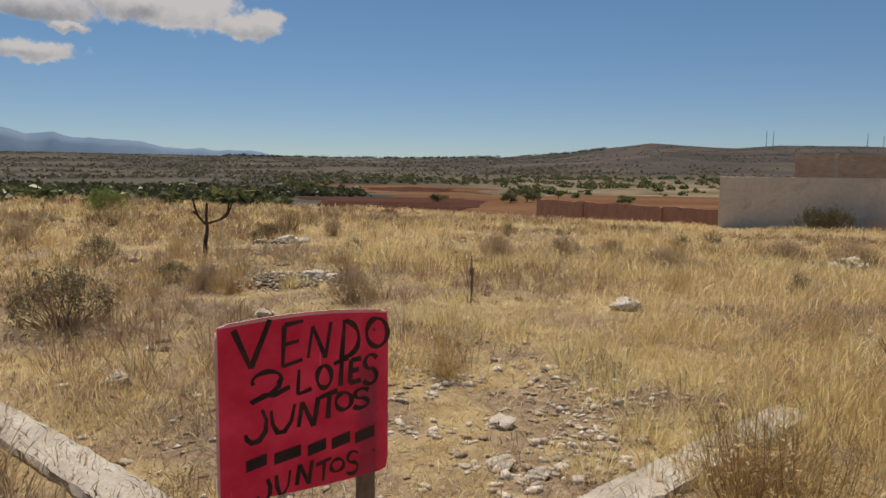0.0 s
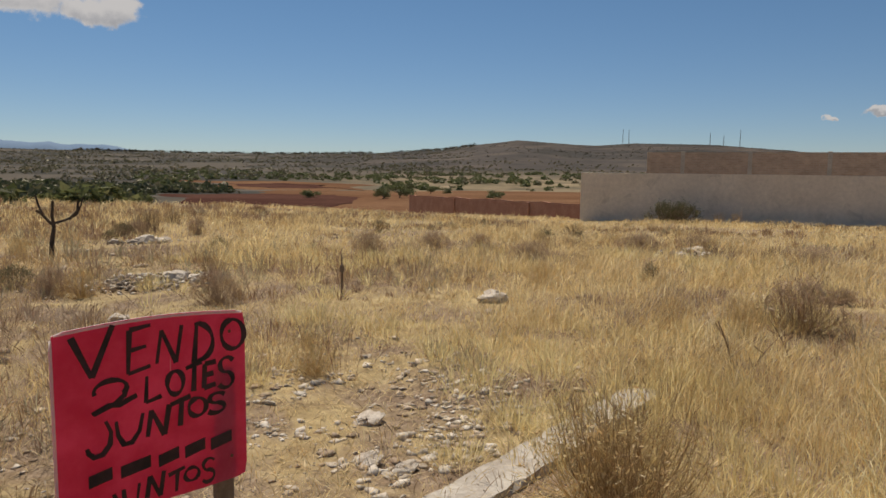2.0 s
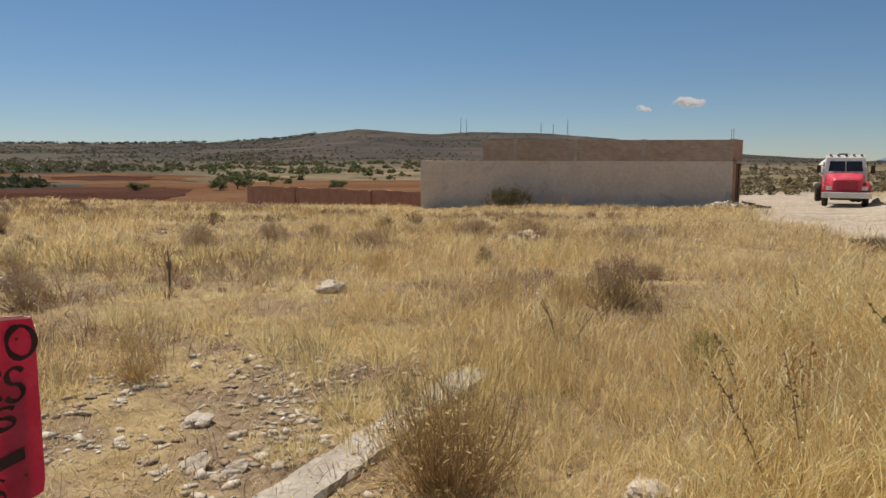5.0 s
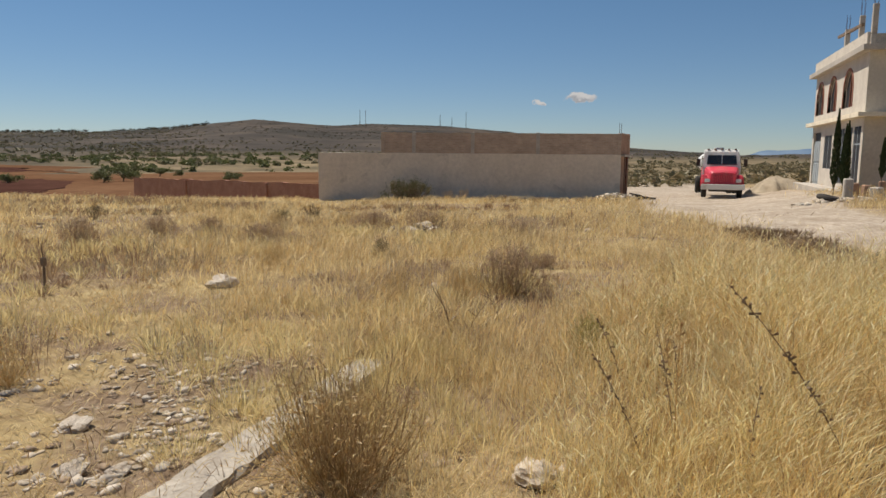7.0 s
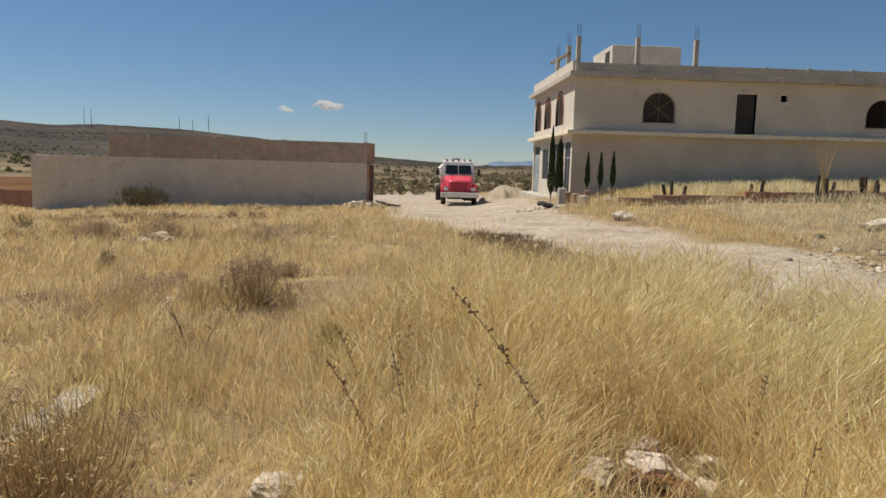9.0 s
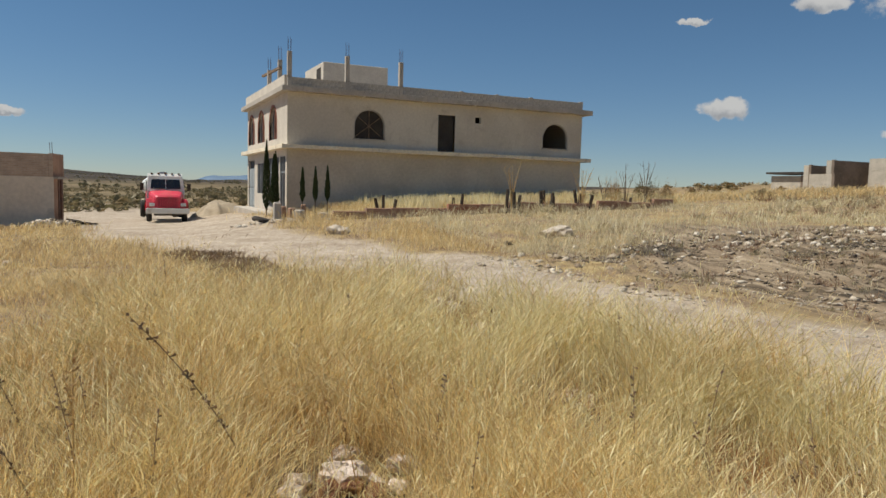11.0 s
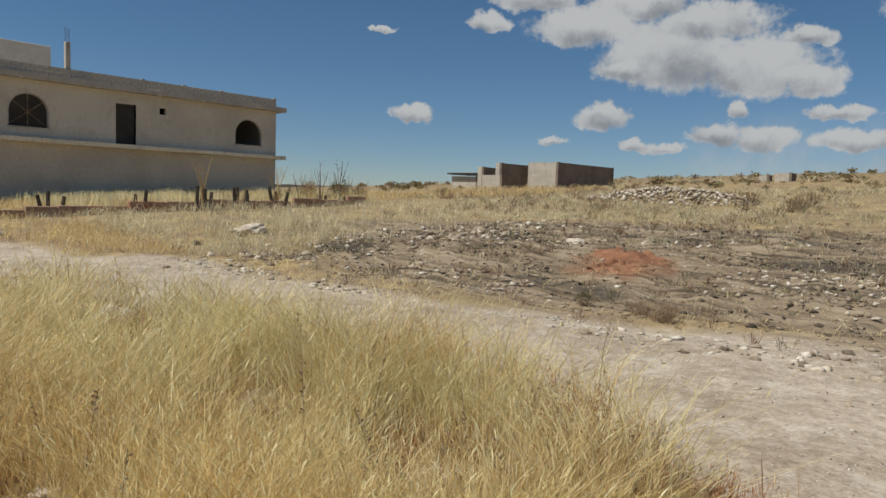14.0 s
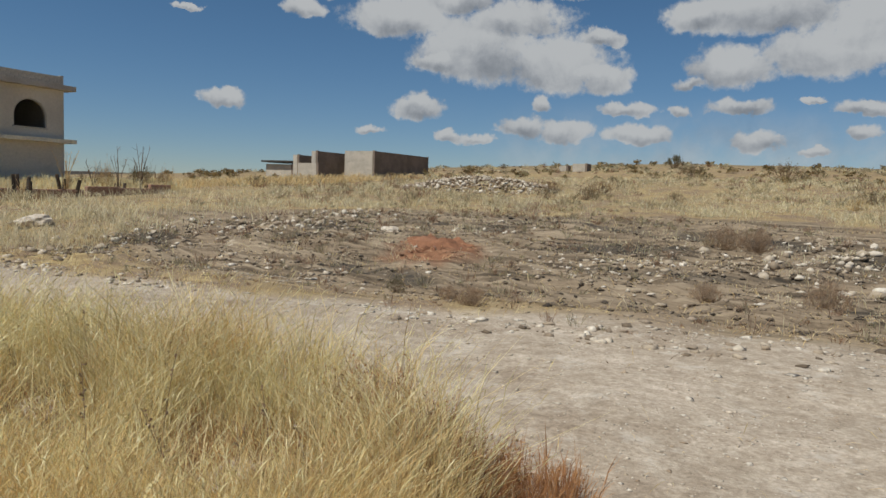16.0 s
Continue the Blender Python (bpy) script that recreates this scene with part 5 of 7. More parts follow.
def scatter_stones(name, xs, ys, sizes, mat, label, flat=0.65, seed=1, tiny=False):
    """Many small stones in one mesh of kind stuff."""
    rng = np.random.default_rng(seed)
    t = (1 + 5 ** 0.5) / 2
    base = np.array([(-1, t, 0), (1, t, 0), (-1, -t, 0), (1, -t, 0), (0, -1, t), (0, 1, t), (0, -1, -t), (0, 1, -t), (t, 0, -1), (t, 0, 1), (-t, 0, -1), (-t, 0, 1)], float) / 3.8
    tri = np.array([(0, 11, 5), (0, 5, 1), (0, 1, 7), (0, 7, 10), (0, 10, 11), (1, 5, 9), (5, 11, 4), (11, 10, 2), (10, 7, 6), (7, 1, 8), (3, 9, 4), (3, 4, 2), (3, 2, 6), (3, 6, 8), (3, 8, 9), (4, 9, 5), (2, 4, 11), (6, 2, 10), (8, 6, 7), (9, 8, 1)])
    if tiny:
        base = np.array([(1, 0, 0), (-1, 0, 0), (0, 1, 0), (0, -1, 0), (0, 0, 1), (0, 0, -1)], float) * 0.52
        tri = np.array([(0, 2, 4), (2, 1, 4), (1, 3, 4), (3, 0, 4), (2, 0, 5), (1, 2, 5), (3, 1, 5), (0, 3, 5)])
    n, q = len(xs), len(base)
    v = base[None] * (1 + rng.uniform(-0.3, 0.3, (n, q, 1))) + rng.uniform(-0.2, 0.2, (n, q, 3))
    v = v * (np.stack([rng.uniform(0.8, 1.5, n), rng.uniform(0.7, 1.1, n), np.full(n, flat) * rng.uniform(0.6, 1.2, n)], -1)[:, None] * np.asarray(sizes)[:, None, None])
    a = rng.uniform(0, 6.28, n)
    c, s = np.cos(a)[:, None], np.sin(a)[:, None]
    x, y = v[..., 0] * c - v[..., 1] * s, v[..., 0] * s + v[..., 1] * c
    z = v[..., 2] + (ground_z(xs, ys) + np.asarray(sizes) * 0.03)[:, None]
    V = np.stack([x + np.asarray(xs)[:, None], y + np.asarray(ys)[:, None], z], -1).reshape(-1, 3)
    F = (tri[None] + (np.arange(n) * q)[:, None, None]).reshape(-1, 3)
    return tagged(new(name, mesh_from(name, V, F, [mat])), label, "stones", kind="stuff")


def island_stone(name, tones):
    m, g = material(name)
    c = g.ramp(g.add("ShaderNodeNewGeometry").outputs["Random Per Island"], [(i / (len(tones) - 1), t) for i, t in enumerate(tones)])
    n = g.noise(pos(g), 25.0, 4.0, 0.6)
    c = g.mix(0.5, c, g.ramp(n, [(0.3, (0.6, 0.6, 0.6)), (0.7, (1.3, 1.3, 1.3))]), "MULTIPLY")
    return finish(m, g, c, 0.92, n, 0.5, 0.01)


PEBBLE = island_stone("pebbles", [(0.28, 0.20, 0.13), (0.38, 0.29, 0.20), (0.48, 0.385, 0.285), (0.60, 0.51, 0.40)])
FLINT = island_stone("pale_flat_stone", [(0.40, 0.33, 0.25), (0.52, 0.45, 0.36), (0.64, 0.57, 0.475)])
CHUNK = island_stone("rubble_chunks", [(0.12, 0.09, 0.062), (0.26, 0.20, 0.14), (0.38, 0.305, 0.22), (0.48, 0.40, 0.305), (0.58, 0.505, 0.405), (0.68, 0.61, 0.51)])


CLODS = island_stone("soil_clods", [(0.045, 0.036, 0.028), (0.09, 0.07, 0.052), (0.15, 0.115, 0.08), (0.25, 0.195, 0.14), (0.36, 0.29, 0.215)])


def stones_everywhere():
    rng = np.random.default_rng(11)
    # bare stony ground by the sign
    x, y = rng.normal(3.0, 1.2, 5200), rng.normal(3.1, 1.1, 5200)
    k = (np.hypot(x, y) > 1.2) & ~((np.abs(y - 1.86) < 0.2) & (x < 4.9)) & (fbm(x / 0.6, y / 0.6, 2, 6) > 0.42)
    scatter_stones("stones", x[k], y[k], 0.008 + 0.075 * rng.random(k.sum()) ** 8, PEBBLE, "pale stones strewn on bare soil", 0.5, seed=2)
    x, y = rng.normal(3.1, 0.9, 1500), rng.normal(3.0, 0.7, 1500)
    k = (np.hypot(x, y) > 1.6) & ~((np.abs(y - 1.86) < 0.2) & (x < 4.9)) & (fbm(x / 0.5, y / 0.5, 2, 16) > 0.5)
    scatter_stones("stones", x[k], y[k], 0.02 + 0.07 * rng.random(k.sum()) ** 3, FLINT, "broken pale limestone on bare soil", 0.6, seed=22)
    # plot north of the kerb
    r, a = 3 + 27 * rng.random(2600) ** 0.8, np.radians(rng.uniform(5, 95, 2600))
    x, y = r * np.cos(a), r * np.sin(a)
    k = fbm(x / 3, y / 3, 3, 77) > 0.52
    scatter_stones("stones", x[k], y[k], 0.02 + 0.16 * rng.random(k.sum()) ** 4, PEBBLE, "scattered pale stones in dry grass", seed=3)
    # gravel of the road
    n = 26000
    r, a = 3 + 20 * rng.random(n) ** 1.2, np.radians(rng.uniform(-116, 0, n))
    x, y = r * np.cos(a), r * np.sin(a)
    k = (rng.random(n) < road_mask(x, y)) & (fbm(x / 1.3, y / 0.7, 3, 45) > 0.40)
    pale = rng.random(k.sum()) < 0.55
    x, y, sz = x[k], y[k], 0.007 + 0.045 * rng.random(k.sum()) ** 6
    scatter_stones("gravel", x[~pale], y[~pale], sz[~pale], PEBBLE, "small brown stones on the gravel road", 0.45, seed=4, tiny=True)
    scatter_stones("gravel", x[pale], y[pale], sz[pale], FLINT, "pale gravel and chips on the road", 0.4, seed=14, tiny=True)
    n = 16000
    r, a = 4 + 6.5 * rng.random(n), np.radians(rng.uniform(-116, -25, n))
    x, y = r * np.cos(a), r * np.sin(a)
    k = (road_mask(x, y) > 0.6) & (fbm(x / 0.9, y / 0.5, 3, 49) > 0.53)
    scatter_stones("gravel", x[k], y[k], 0.006 + 0.026 * rng.random(k.sum()) ** 3, FLINT, "clusters of white stone chips on the road", 0.5, seed=16, tiny=True)
    # dark clods and chips over the scorched ground
    n = 26000
    x, y = rng.uniform(-9, 16, n), -9.2 - 17 * rng.random(n) ** 1.3
    k = (rng.random(n) < burnt_mask(x, y)) & (fbm(x / 2.6, y / 0.6, 3, 47) > 0.47) & (red_mask(x, y) < 0.3)
    scatter_stones("clods", x[k], y[k], 0.02 + 0.11 * rng.random(k.sum()) ** 4, CLODS, "dark and pale clods of scorched soil", 0.6, seed=15, tiny=True)
    # stony verge between road and scorched ground, and the scorched ground
    n = 13000
    x, y = rng.uniform(-8, 16, n), -7.8 - 14 * rng.random(n) ** 1.5
    k = (fbm(x / 3.2, y / 0.9, 3, 41) > 0.545) & (red_mask(x, y) < 0.1)
    scatter_stones("stones", x[k], y[k], 0.012 + 0.13 * rng.random(k.sum()) ** 6, CHUNK, "pale and blackened stones on scorched ground", seed=5)
    # flat pale stones washed along the far side of the road
    n = 6000
    x = rng.uniform(-6, 14, n)
    y = -8.5 + 0.4 * np.sin(x * 0.6) + rng.normal(0, 0.7, n)
    k = fbm(x / 1.6, y / 0.9, 3, 43) > 0.44
    scatter_stones("stones", x[k], y[k], 0.012 + 0.10 * rng.random(k.sum()) ** 5, FLINT, "flat pale stones along the side of the road", 0.3, seed=8, tiny=True)
    # tipped rubble in ridges: from, to, spread, count, size
    for x0, y0, x1, y1, sp, n, sz in ((13.6, -9.0, 13.9, -21.5, 1.1, 800, 0.17), (4.2, -13.8, 1.0, -16.2, 1.0, 420, 0.13), (-0.8, -15.0, -1.6, -20.0, 1.3, 600, 0.20), (12.2, -16.2, 13.6, -19.6, 1.1, 300, 0.18), (10.0, -15.5, 8.4, -20.0, 1.7, 380, 0.13), (27.6, -4.9, 29.5, -8.6, 0.5, 120, 0.25)):
        f = rng.random(n)
        x, y = x0 + (x1 - x0) * f + rng.normal(0, sp, n), y0 + (y1 - y0) * f + rng.normal(0, sp, n)
        scatter_stones("rubble", x, y, sz * (0.2 + 1.0 * rng.random(n) ** 3.5), CHUNK, "tipped pale rubble in a low ridge", 0.8, seed=int(n + 10 * sz))
    for cx, cy, rx, hh, n, sz in ((17.2, -40.5, 5.2, 0.8, 1100, 0.26), (36.6, 2.3, 1.5, 0.3, 260, 0.26), (13.8, 4.5, 1.1, 0.05, 70, 0.17), (7.9, 14.5, 0.8, 0.05, 60, 0.17), (5.0, 8.9, 1.15, 0.06, 330, 0.09)):
        a, f = rng.uniform(0, 6.28, n), np.sqrt(rng.random(n))
        x, y = cx + rx * f * np.cos(a), cy + rx * 0.7 * f * np.sin(a)
        ob = scatter_stones("stone_heap", x, y, sz * (0.3 + 0.9 * rng.random(n) ** 2), CHUNK, "heap of pale broken stones", 0.8, seed=n)
        co = np.empty(len(ob.data.vertices) * 3, np.float32)
        ob.data.vertices.foreach_get("co", co)
        co = co.reshape(-1, 3)
        co[:, 2] += np.repeat(hh * (1 - f ** 1.5), 12)
        ob.data.vertices.foreach_set("co", co.ravel())


stones_everywhere()


def heap(name, cx, cy, rx, ry, h, mat, label, turn=0, seed=0):
    """A heap of loose earth, sunk into the ground at its rim."""
    n, k = 40, 14
    vs, fs = [], []
    t = radians(turn)
    for i in range(k + 1):
        f = i / k * 1.15
        for j in range(n):
            a = 2 * math.pi * j / n
            rag = 0.75 + 0.6 * noise.noise(Vector((math.cos(a) * 1.6 + seed, math.sin(a) * 1.6, 0.3)))+ 0.25 * noise.noise(Vector((math.cos(a) * 5 + seed, math.sin(a) * 5, 0.7)))
            u, v = rx * f * rag * math.cos(a), ry * f * rag * math.sin(a)
            vs.append((cx + u * math.cos(t) - v * math.sin(t), cy + u * math.sin(t) + v * math.cos(t), f))
    P = np.array(vs)
    z = ground_z(P[:, 0], P[:, 1]) + h * np.clip(1 - P[:, 2] ** 1.6, -0.25, 1) + (fbm(P[:, 0] * 3, P[:, 1] * 3, 3, 5 + seed) - 0.5) * min(h, 0.3) * 1.3 * (P[:, 2] < 1)
    fs = [(i * n + j, (i + 1) * n + j, (i + 1) * n + (j + 1) % n, i * n + (j + 1) % n) for i in range(k) for j in range(n)]
    return tagged(new(name, mesh_from(name, np.c_[P[:, :2], z], fs, [mat], True)), label, "heap")


heap("earth_mound", 7.2, -14.9, 1.7, 0.75, 0.17, RED_EARTH, "low mound of freshly dug red earth", 120)
heap("earth_clod", 6.9, -15.5, 0.55, 0.4, 0.2, RED_EARTH, "clod of dug red earth on the mound", 20, 3)
SAND = mottled("pale_sand", (0.33, 0.265, 0.185), (0.40, 0.33, 0.24), 1.2, 0.95, 20.0, 0.5, 0.03)
heap("sand_mound", 50.0, -6.6, 2.8, 2.0, 0.9, SAND, "heap of pale building sand beside the road", 0, 2)
ASH = mottled("black_ash", (0.05, 0.045, 0.038), (0.10, 0.086, 0.07), 2.0, 0.97, 20.0, 0.5, 0.02, (0.22, 0.185, 0.145))


def dark_litter(cx, cy, rx, ry, turn, n, label, mat, seed):
    rng = np.random.default_rng(seed)
    a, f = rng.uniform(0, 6.28, n), np.sqrt(rng.random(n))
    u, v, t = rx * f * np.cos(a), ry * f * np.sin(a), radians(turn)
    scatter_stones("burnt_litter", cx + u * math.cos(t) - v * math.sin(t), cy + u * math.sin(t) + v * math.cos(t), 0.015 + 0.10 * rng.random(n) ** 2.5, mat, label, 0.16, seed)


CLOD = island_stone("red_clods", [(0.11, 0.05, 0.03), (0.20, 0.10, 0.058), (0.30, 0.17, 0.105)])
dark_litter(7.2, -14.9, 2.2, 1.1, 118, 420, "crumbled clods of red earth", CLOD, 6)
dark_litter(3.5, -16.9, 2.0, 1.0, -40, 500, "black charred litter on the ground", ASH, 1)
dark_litter(11.2, -16.8, 2.4, 1.0, -75, 600, "blackened burnt weeds and ash", ASH, 2)
dark_litter(13.0, -11.5, 2.8, 0.9, -80, 300, "charred dark litter along the rubble", ASH, 3)
dark_litter(13.4, -2.5, 3.1, 0.65, 10, 900, "dark dead scrub litter", RUBBLE, 4)
dark_litter(7.0, -10.6, 1.5, 0.5, -20, 160, "charred dark litter beside the road", ASH, 5)


def tyre(x, y):
    z = float(ground_z(x, y))
    t = thing("old_tyre", (x, y, z), "old dark tyre lying by the stumps", "tyre")
    bm = bmesh.new()
    n, m = 24, 8
    rr = [[bm.verts.new(((0.38 + 0.13 * math.cos(b)) * math.cos(a), (0.38 + 0.13 * math.cos(b)) * math.sin(a), 0.12 + 0.12 * math.sin(b))) for b in (2 * math.pi * j / m for j in range(m))] for a in (2 * math.pi * i / n for i in range(n))]
    for i in range(n):
        for j in range(m):
            bm.faces.new((rr[i][j], rr[(i + 1) % n][j], rr[(i + 1) % n][(j + 1) % m], rr[i][(j + 1) % m]))
    bmesh.ops.recalc_face_normals(bm, faces=bm.faces[:])
    part("tyre_ring", bm, DARK, t)
    t.matrix_basis = pose(x, y, z + 0.02, 6, -10, 40) @ Matrix.Scale(0.8, 4)


tyre(28.2, -5.6)
for k, (x, y, h, w) in enumerate(((28.9, -6.35, 0.75, 0.3), (29.2, -7.0, 0.5, 0.25), (28.2, -7.1, 0.45, 0.35), (29.6, -7.6, 0.62, 0.22), (27.9, -8.0, 0.3, 0.4), (30.4, -6.9, 0.55, 0.25))):
    z = float(ground_z(x, y))
    st = thing("concrete_stump", (x, y, z), "broken pale concrete stump beside the cypresses", "stump", "broken stumps", turn=k * 23)
    part("shaft", boxed(-w / 2, w / 2, -w / 2, w / 2, -0.1, h, 0.04), CONCRETE if k % 2 == 0 else CLAY, st)
    part("footing", boxed(-w * 0.8, w * 0.8, -w * 0.75, w * 0.75, -0.1, 0.08, 0.03), CONCRETE, st)

# ---------------------------------------------------------------- dry vegetation
def ribbons(base, tip, mid, w1):
    """Blades as tapered ribbons: base, mid and tip places (n, 3), half width at the middle. Verts (n*4, 3) and faces (n*2, 3)."""
    n = len(base)
    rnd = RNG.uniform(0, 6.28, n)
    side = np.stack([np.cos(rnd), np.sin(rnd), np.zeros(n)], -1)
    v = np.stack([base, mid - side * w1[:, None], mid + side * w1[:, None], tip], 1)
    f = np.array([(0, 2, 1), (1, 2, 3)])[None] + (np.arange(n) * 4)[:, None, None]
    return v.reshape(-1, 3), f.reshape(-1, 3)


RNG = np.random.default_rng(4)
RUST = blade_material("rust_brown_weed", [(0.36, 0.165, 0.07), (0.50, 0.25, 0.105), (0.58, 0.34, 0.16), (0.28, 0.12, 0.055)], 0.35)
LITTER = blade_material("brown_litter", [(0.14, 0.09, 0.055), (0.25, 0.165, 0.10), (0.34, 0.24, 0.155), (0.20, 0.12, 0.075)], 0.15)
BRIGHT = blade_material("bright_yellow_straw", [(0.76, 0.68, 0.40), (0.86, 0.79, 0.52), (0.91, 0.86, 0.64)], 0.5, 0.0)
TALLPALE = blade_material("pale_greenish_straw", [(0.46, 0.36, 0.15), (0.72, 0.625, 0.31), (0.83, 0.76, 0.45), (0.91, 0.87, 0.60)], 0.5, 0.2)
PALEGRASS = blade_material("bleached_grass", [(0.56, 0.48, 0.29), (0.72, 0.645, 0.42), (0.83, 0.765, 0.54), (0.90, 0.86, 0.67)], 0.52, 0.15)


def tall_zone(x, y):
    """How tall and dense the standing grass is: 1 in the tall stand between camera and road."""
    south = np.clip((0.9 - y) / 1.6, 0, 1) * np.clip((y + 5.2 + 0.5 * (fbm(x / 1.3, y / 1.3, 2, 51) - 0.5)) / 0.7, 0, 1) * np.clip((np.interp(y, [-4.4, -3.4], [13.0, 10.6]) - x) / 2.5, 0, 1) * np.clip((x - 0.9) / 0.4, 0, 1)
    return south


def grass():
    N = 76000
    u = RNG.random(N)
    lo, hi, e = 0.9, 62.0, 0.42
    r = (lo ** e + u * (hi ** e - lo ** e)) ** (1 / e)
    a = np.radians(RNG.uniform(-112, 92, N))
    x, y = r * np.cos(a), r * np.sin(a)
    tall = tall_zone(x, y)
    patch = fbm(x / 2.6, y / 2.6, 3, 61) * 0.75 + fbm(x / 0.7, y / 0.7, 2, 62) * 0.25
    bare = np.exp(-(((x - 2.9) / 1.5) ** 2 + ((y - 3.1) / 1.1) ** 2)) * 0.75 + np.exp(-(((x - 1.6) / 1.0) ** 2 + ((y - 6.6) / 0.8) ** 2)) * 0.5
    dens = np.clip((patch - 0.40) / 0.20, 0.05, 1) * (1 - np.clip(bare, 0, 0.95))
    dens = np.where(r > 16, np.maximum(dens, 0.25), dens)
    dens = np.maximum(dens, tall * np.clip(0.35 + 1.3 * (fbm(x / 0.55, y / 0.55, 2, 66) - 0.25), 0.3, 0.9))
    dens = dens * (1 - road_mask(x, y)) * (1 - 0.80 * burnt_mask(x, y))
    dens = dens * np.where(y < -8.5, 0.75, 1.0) * np.where((y < -7.6) & (y > -11.5) & (x < 12.5), 0.08, 1.0)
    # trodden, half-bare soil round the first kerb
    trod = np.clip((np.degrees(np.arctan2(y, x)) - 50) / 12, 0, 1) * np.clip((14 - r) / 5, 0, 1)
    dens = dens * (1 - 0.5 * trod)
    dens = dens * np.where((np.degrees(np.arctan2(y, x)) < -73) & (r < 8.6), 0.02, 1.0)
    # the broken rocks lie open to view
    for cx, cy in ((3.5, -1.5), (8.2, -4.2), (6.8, -4.0), (4.3, -3.5), (2.45, -3.4)):
        cr = math.hypot(cx, cy)
        along = (x * cx + y * cy) / cr - cr
        across = np.abs(x * cy - y * cx) / cr
        dens = dens * np.where((along > -0.24 * cr) & (along < 0.2) & (across < 0.36), 0.06, 1.0)
    # a worn strip of dead weeds along the near side of the road
    f = np.clip((x - 10.3) / 6.0, 0, 1)
    dens = dens * np.where(np.abs(y - (-3.0 + 1.1 * f)) + 3 * np.maximum(np.abs(x - 13.4) - 3.2, 0) < 0.8, 0.08, 1.0)
    # nothing grows on the kerbs, in the walls or under the truck
    on = ((np.abs(y - 1.86) < 0.11) & (x > 0.8) & (x < 4.85)) | ((np.abs(x - 0.90 + 0.171 * (y - 3.95)) < 0.17) & (y > 1.9) & (y < 9.6))
    on |= (x > 36.2) & (y < -7.5) & (y > -27.5)
    on |= (x > 42.5) & (x < 52) & (np.abs(y + 3.1) < 1.6)
    on |= (x > 35.5) & (y > 2.0) & (y < 18)
    k = (RNG.random(N) < dens) & ~on
    x, y, r, tall, patch, trod = x[k], y[k], r[k], tall[k], patch[k], trod[k]
    m = np.where(r < 8, 16, 11)
    T = np.repeat(np.arange(len(x)), m)
    n = len(T)
    rr = r[T]
    spread = 0.045 + np.where(tall[T] > 0.3, 0.008, 0.012) * rr
    bx, by = x[T] + RNG.normal(0, 1, n) * spread, y[T] + RNG.normal(0, 1, n) * spread
    yard = (bx > 27.6) & (bx < 36.3) & (by < -9.5)
    north = np.clip((by - 1.0) / 4, 0, 1)
    lump = np.clip((fbm(bx / 1.2, by / 1.2, 2, 64) - 0.3) / 0.4, 0, 1)
    h = (0.10 + 0.26 * RNG.random(n) ** 1.4) * (1 - 0.15 * north) * (0.45 + 0.55 * np.clip((patch[T] - 0.35) / 0.3, 0, 1) + 0.55 * lump)
    h = h * (1 - 0.42 * trod[T])
    h = h + tall[T] * (0.20 + 0.46 * RNG.random(n)) * np.clip(rr / 5.2, 0.42, 1.02)
    h = np.where(yard, 0.3 + 0.45 * RNG.random(n), h)
    verge = (bx > 13) & (bx < 27.6) & (by < -6.0) & (by > -24)
    h = np.where(verge, (0.25 + 0.4 * RNG.random(n) ** 1.5) * (0.5 + 0.8 * lump), h)
    h = np.where((by < -8.8) & ~yard & ~verge, h * (0.85 - 0.4 * burnt_mask(bx, by)), h)
    tilt = RNG.normal(0, 0.32, (len(x), 2))[T]
    lean = (RNG.normal(0, 0.34, (n, 2)) + tilt + np.array([0.05, -0.10])) * h[:, None]
    bz = ground_z(bx, by) - 0.01
    base = np.stack([bx, by, bz], -1)
    tip = base + np.stack([lean[:, 0], lean[:, 1], h * RNG.uniform(0.75, 1.0, n)], -1)
    mid = base + (tip - base) * 0.55 + np.stack([-lean[:, 0] * 0.18, -lean[:, 1] * 0.18, h * 0.10], -1)
    w = (0.0007 + 0.00028 * rr * RNG.uniform(0.6, 1.4, n)) * np.where(tall[T] > 0.3, 1.12, 1.0)
    gold = (tall[T] > 0.3) | (RNG.random(n) < 0.3) 
    bleached = (by < -8.2 - 2.0 * fbm(bx / 3, by / 3, 2, 73)) & ~yard
    gold &= ~bleached
    greenish = (tall[T] > 0.3) & (RNG.random(n) < (0.28 + 0.75 * np.clip((-by - 1.4) / 2.2, 0, 1)) * np.clip(1.6 - 2.0 * fbm(bx / 0.9, by / 0.9, 2, 68), 0, 2)) & ~bleached
    gold &= ~greenish
    for name, sel, mat, label in (("bleached_grass", bleached, PALEGRASS, "pale bleached dry grass on the rise"), ("tall_pale_grass", greenish, TALLPALE, "tall pale greenish-yellow dry grass"), ("dry_grass", ~gold & ~bleached & ~greenish, STRAW, "dense dry straw-coloured grass tufts"), ("tall_dry_grass", gold, GOLD, "tall golden dry grass moving to seed")):
        v, f = ribbons(base[sel], tip[sel], mid[sel], w[sel])
        tagged(new(name, mesh_from(name, v, f, [mat])), label, "grass", kind="stuff")
    # bright thick stand behind the low wall of the house
    n2 = 22000
    bx2, by2 = RNG.uniform(27.8, 36.2, n2), RNG.uniform(-27.0, -9.6, n2)
    h2 = (0.22 + 0.5 * RNG.random(n2) ** 1.5) * (0.6 + 0.9 * fbm(bx2 / 1.5, by2 / 1.5, 2, 69)) * np.clip((-by2 - 9.0) / 3, 0.3, 1)
    b2 = np.stack([bx2, by2, ground_z(bx2, by2)], -1)
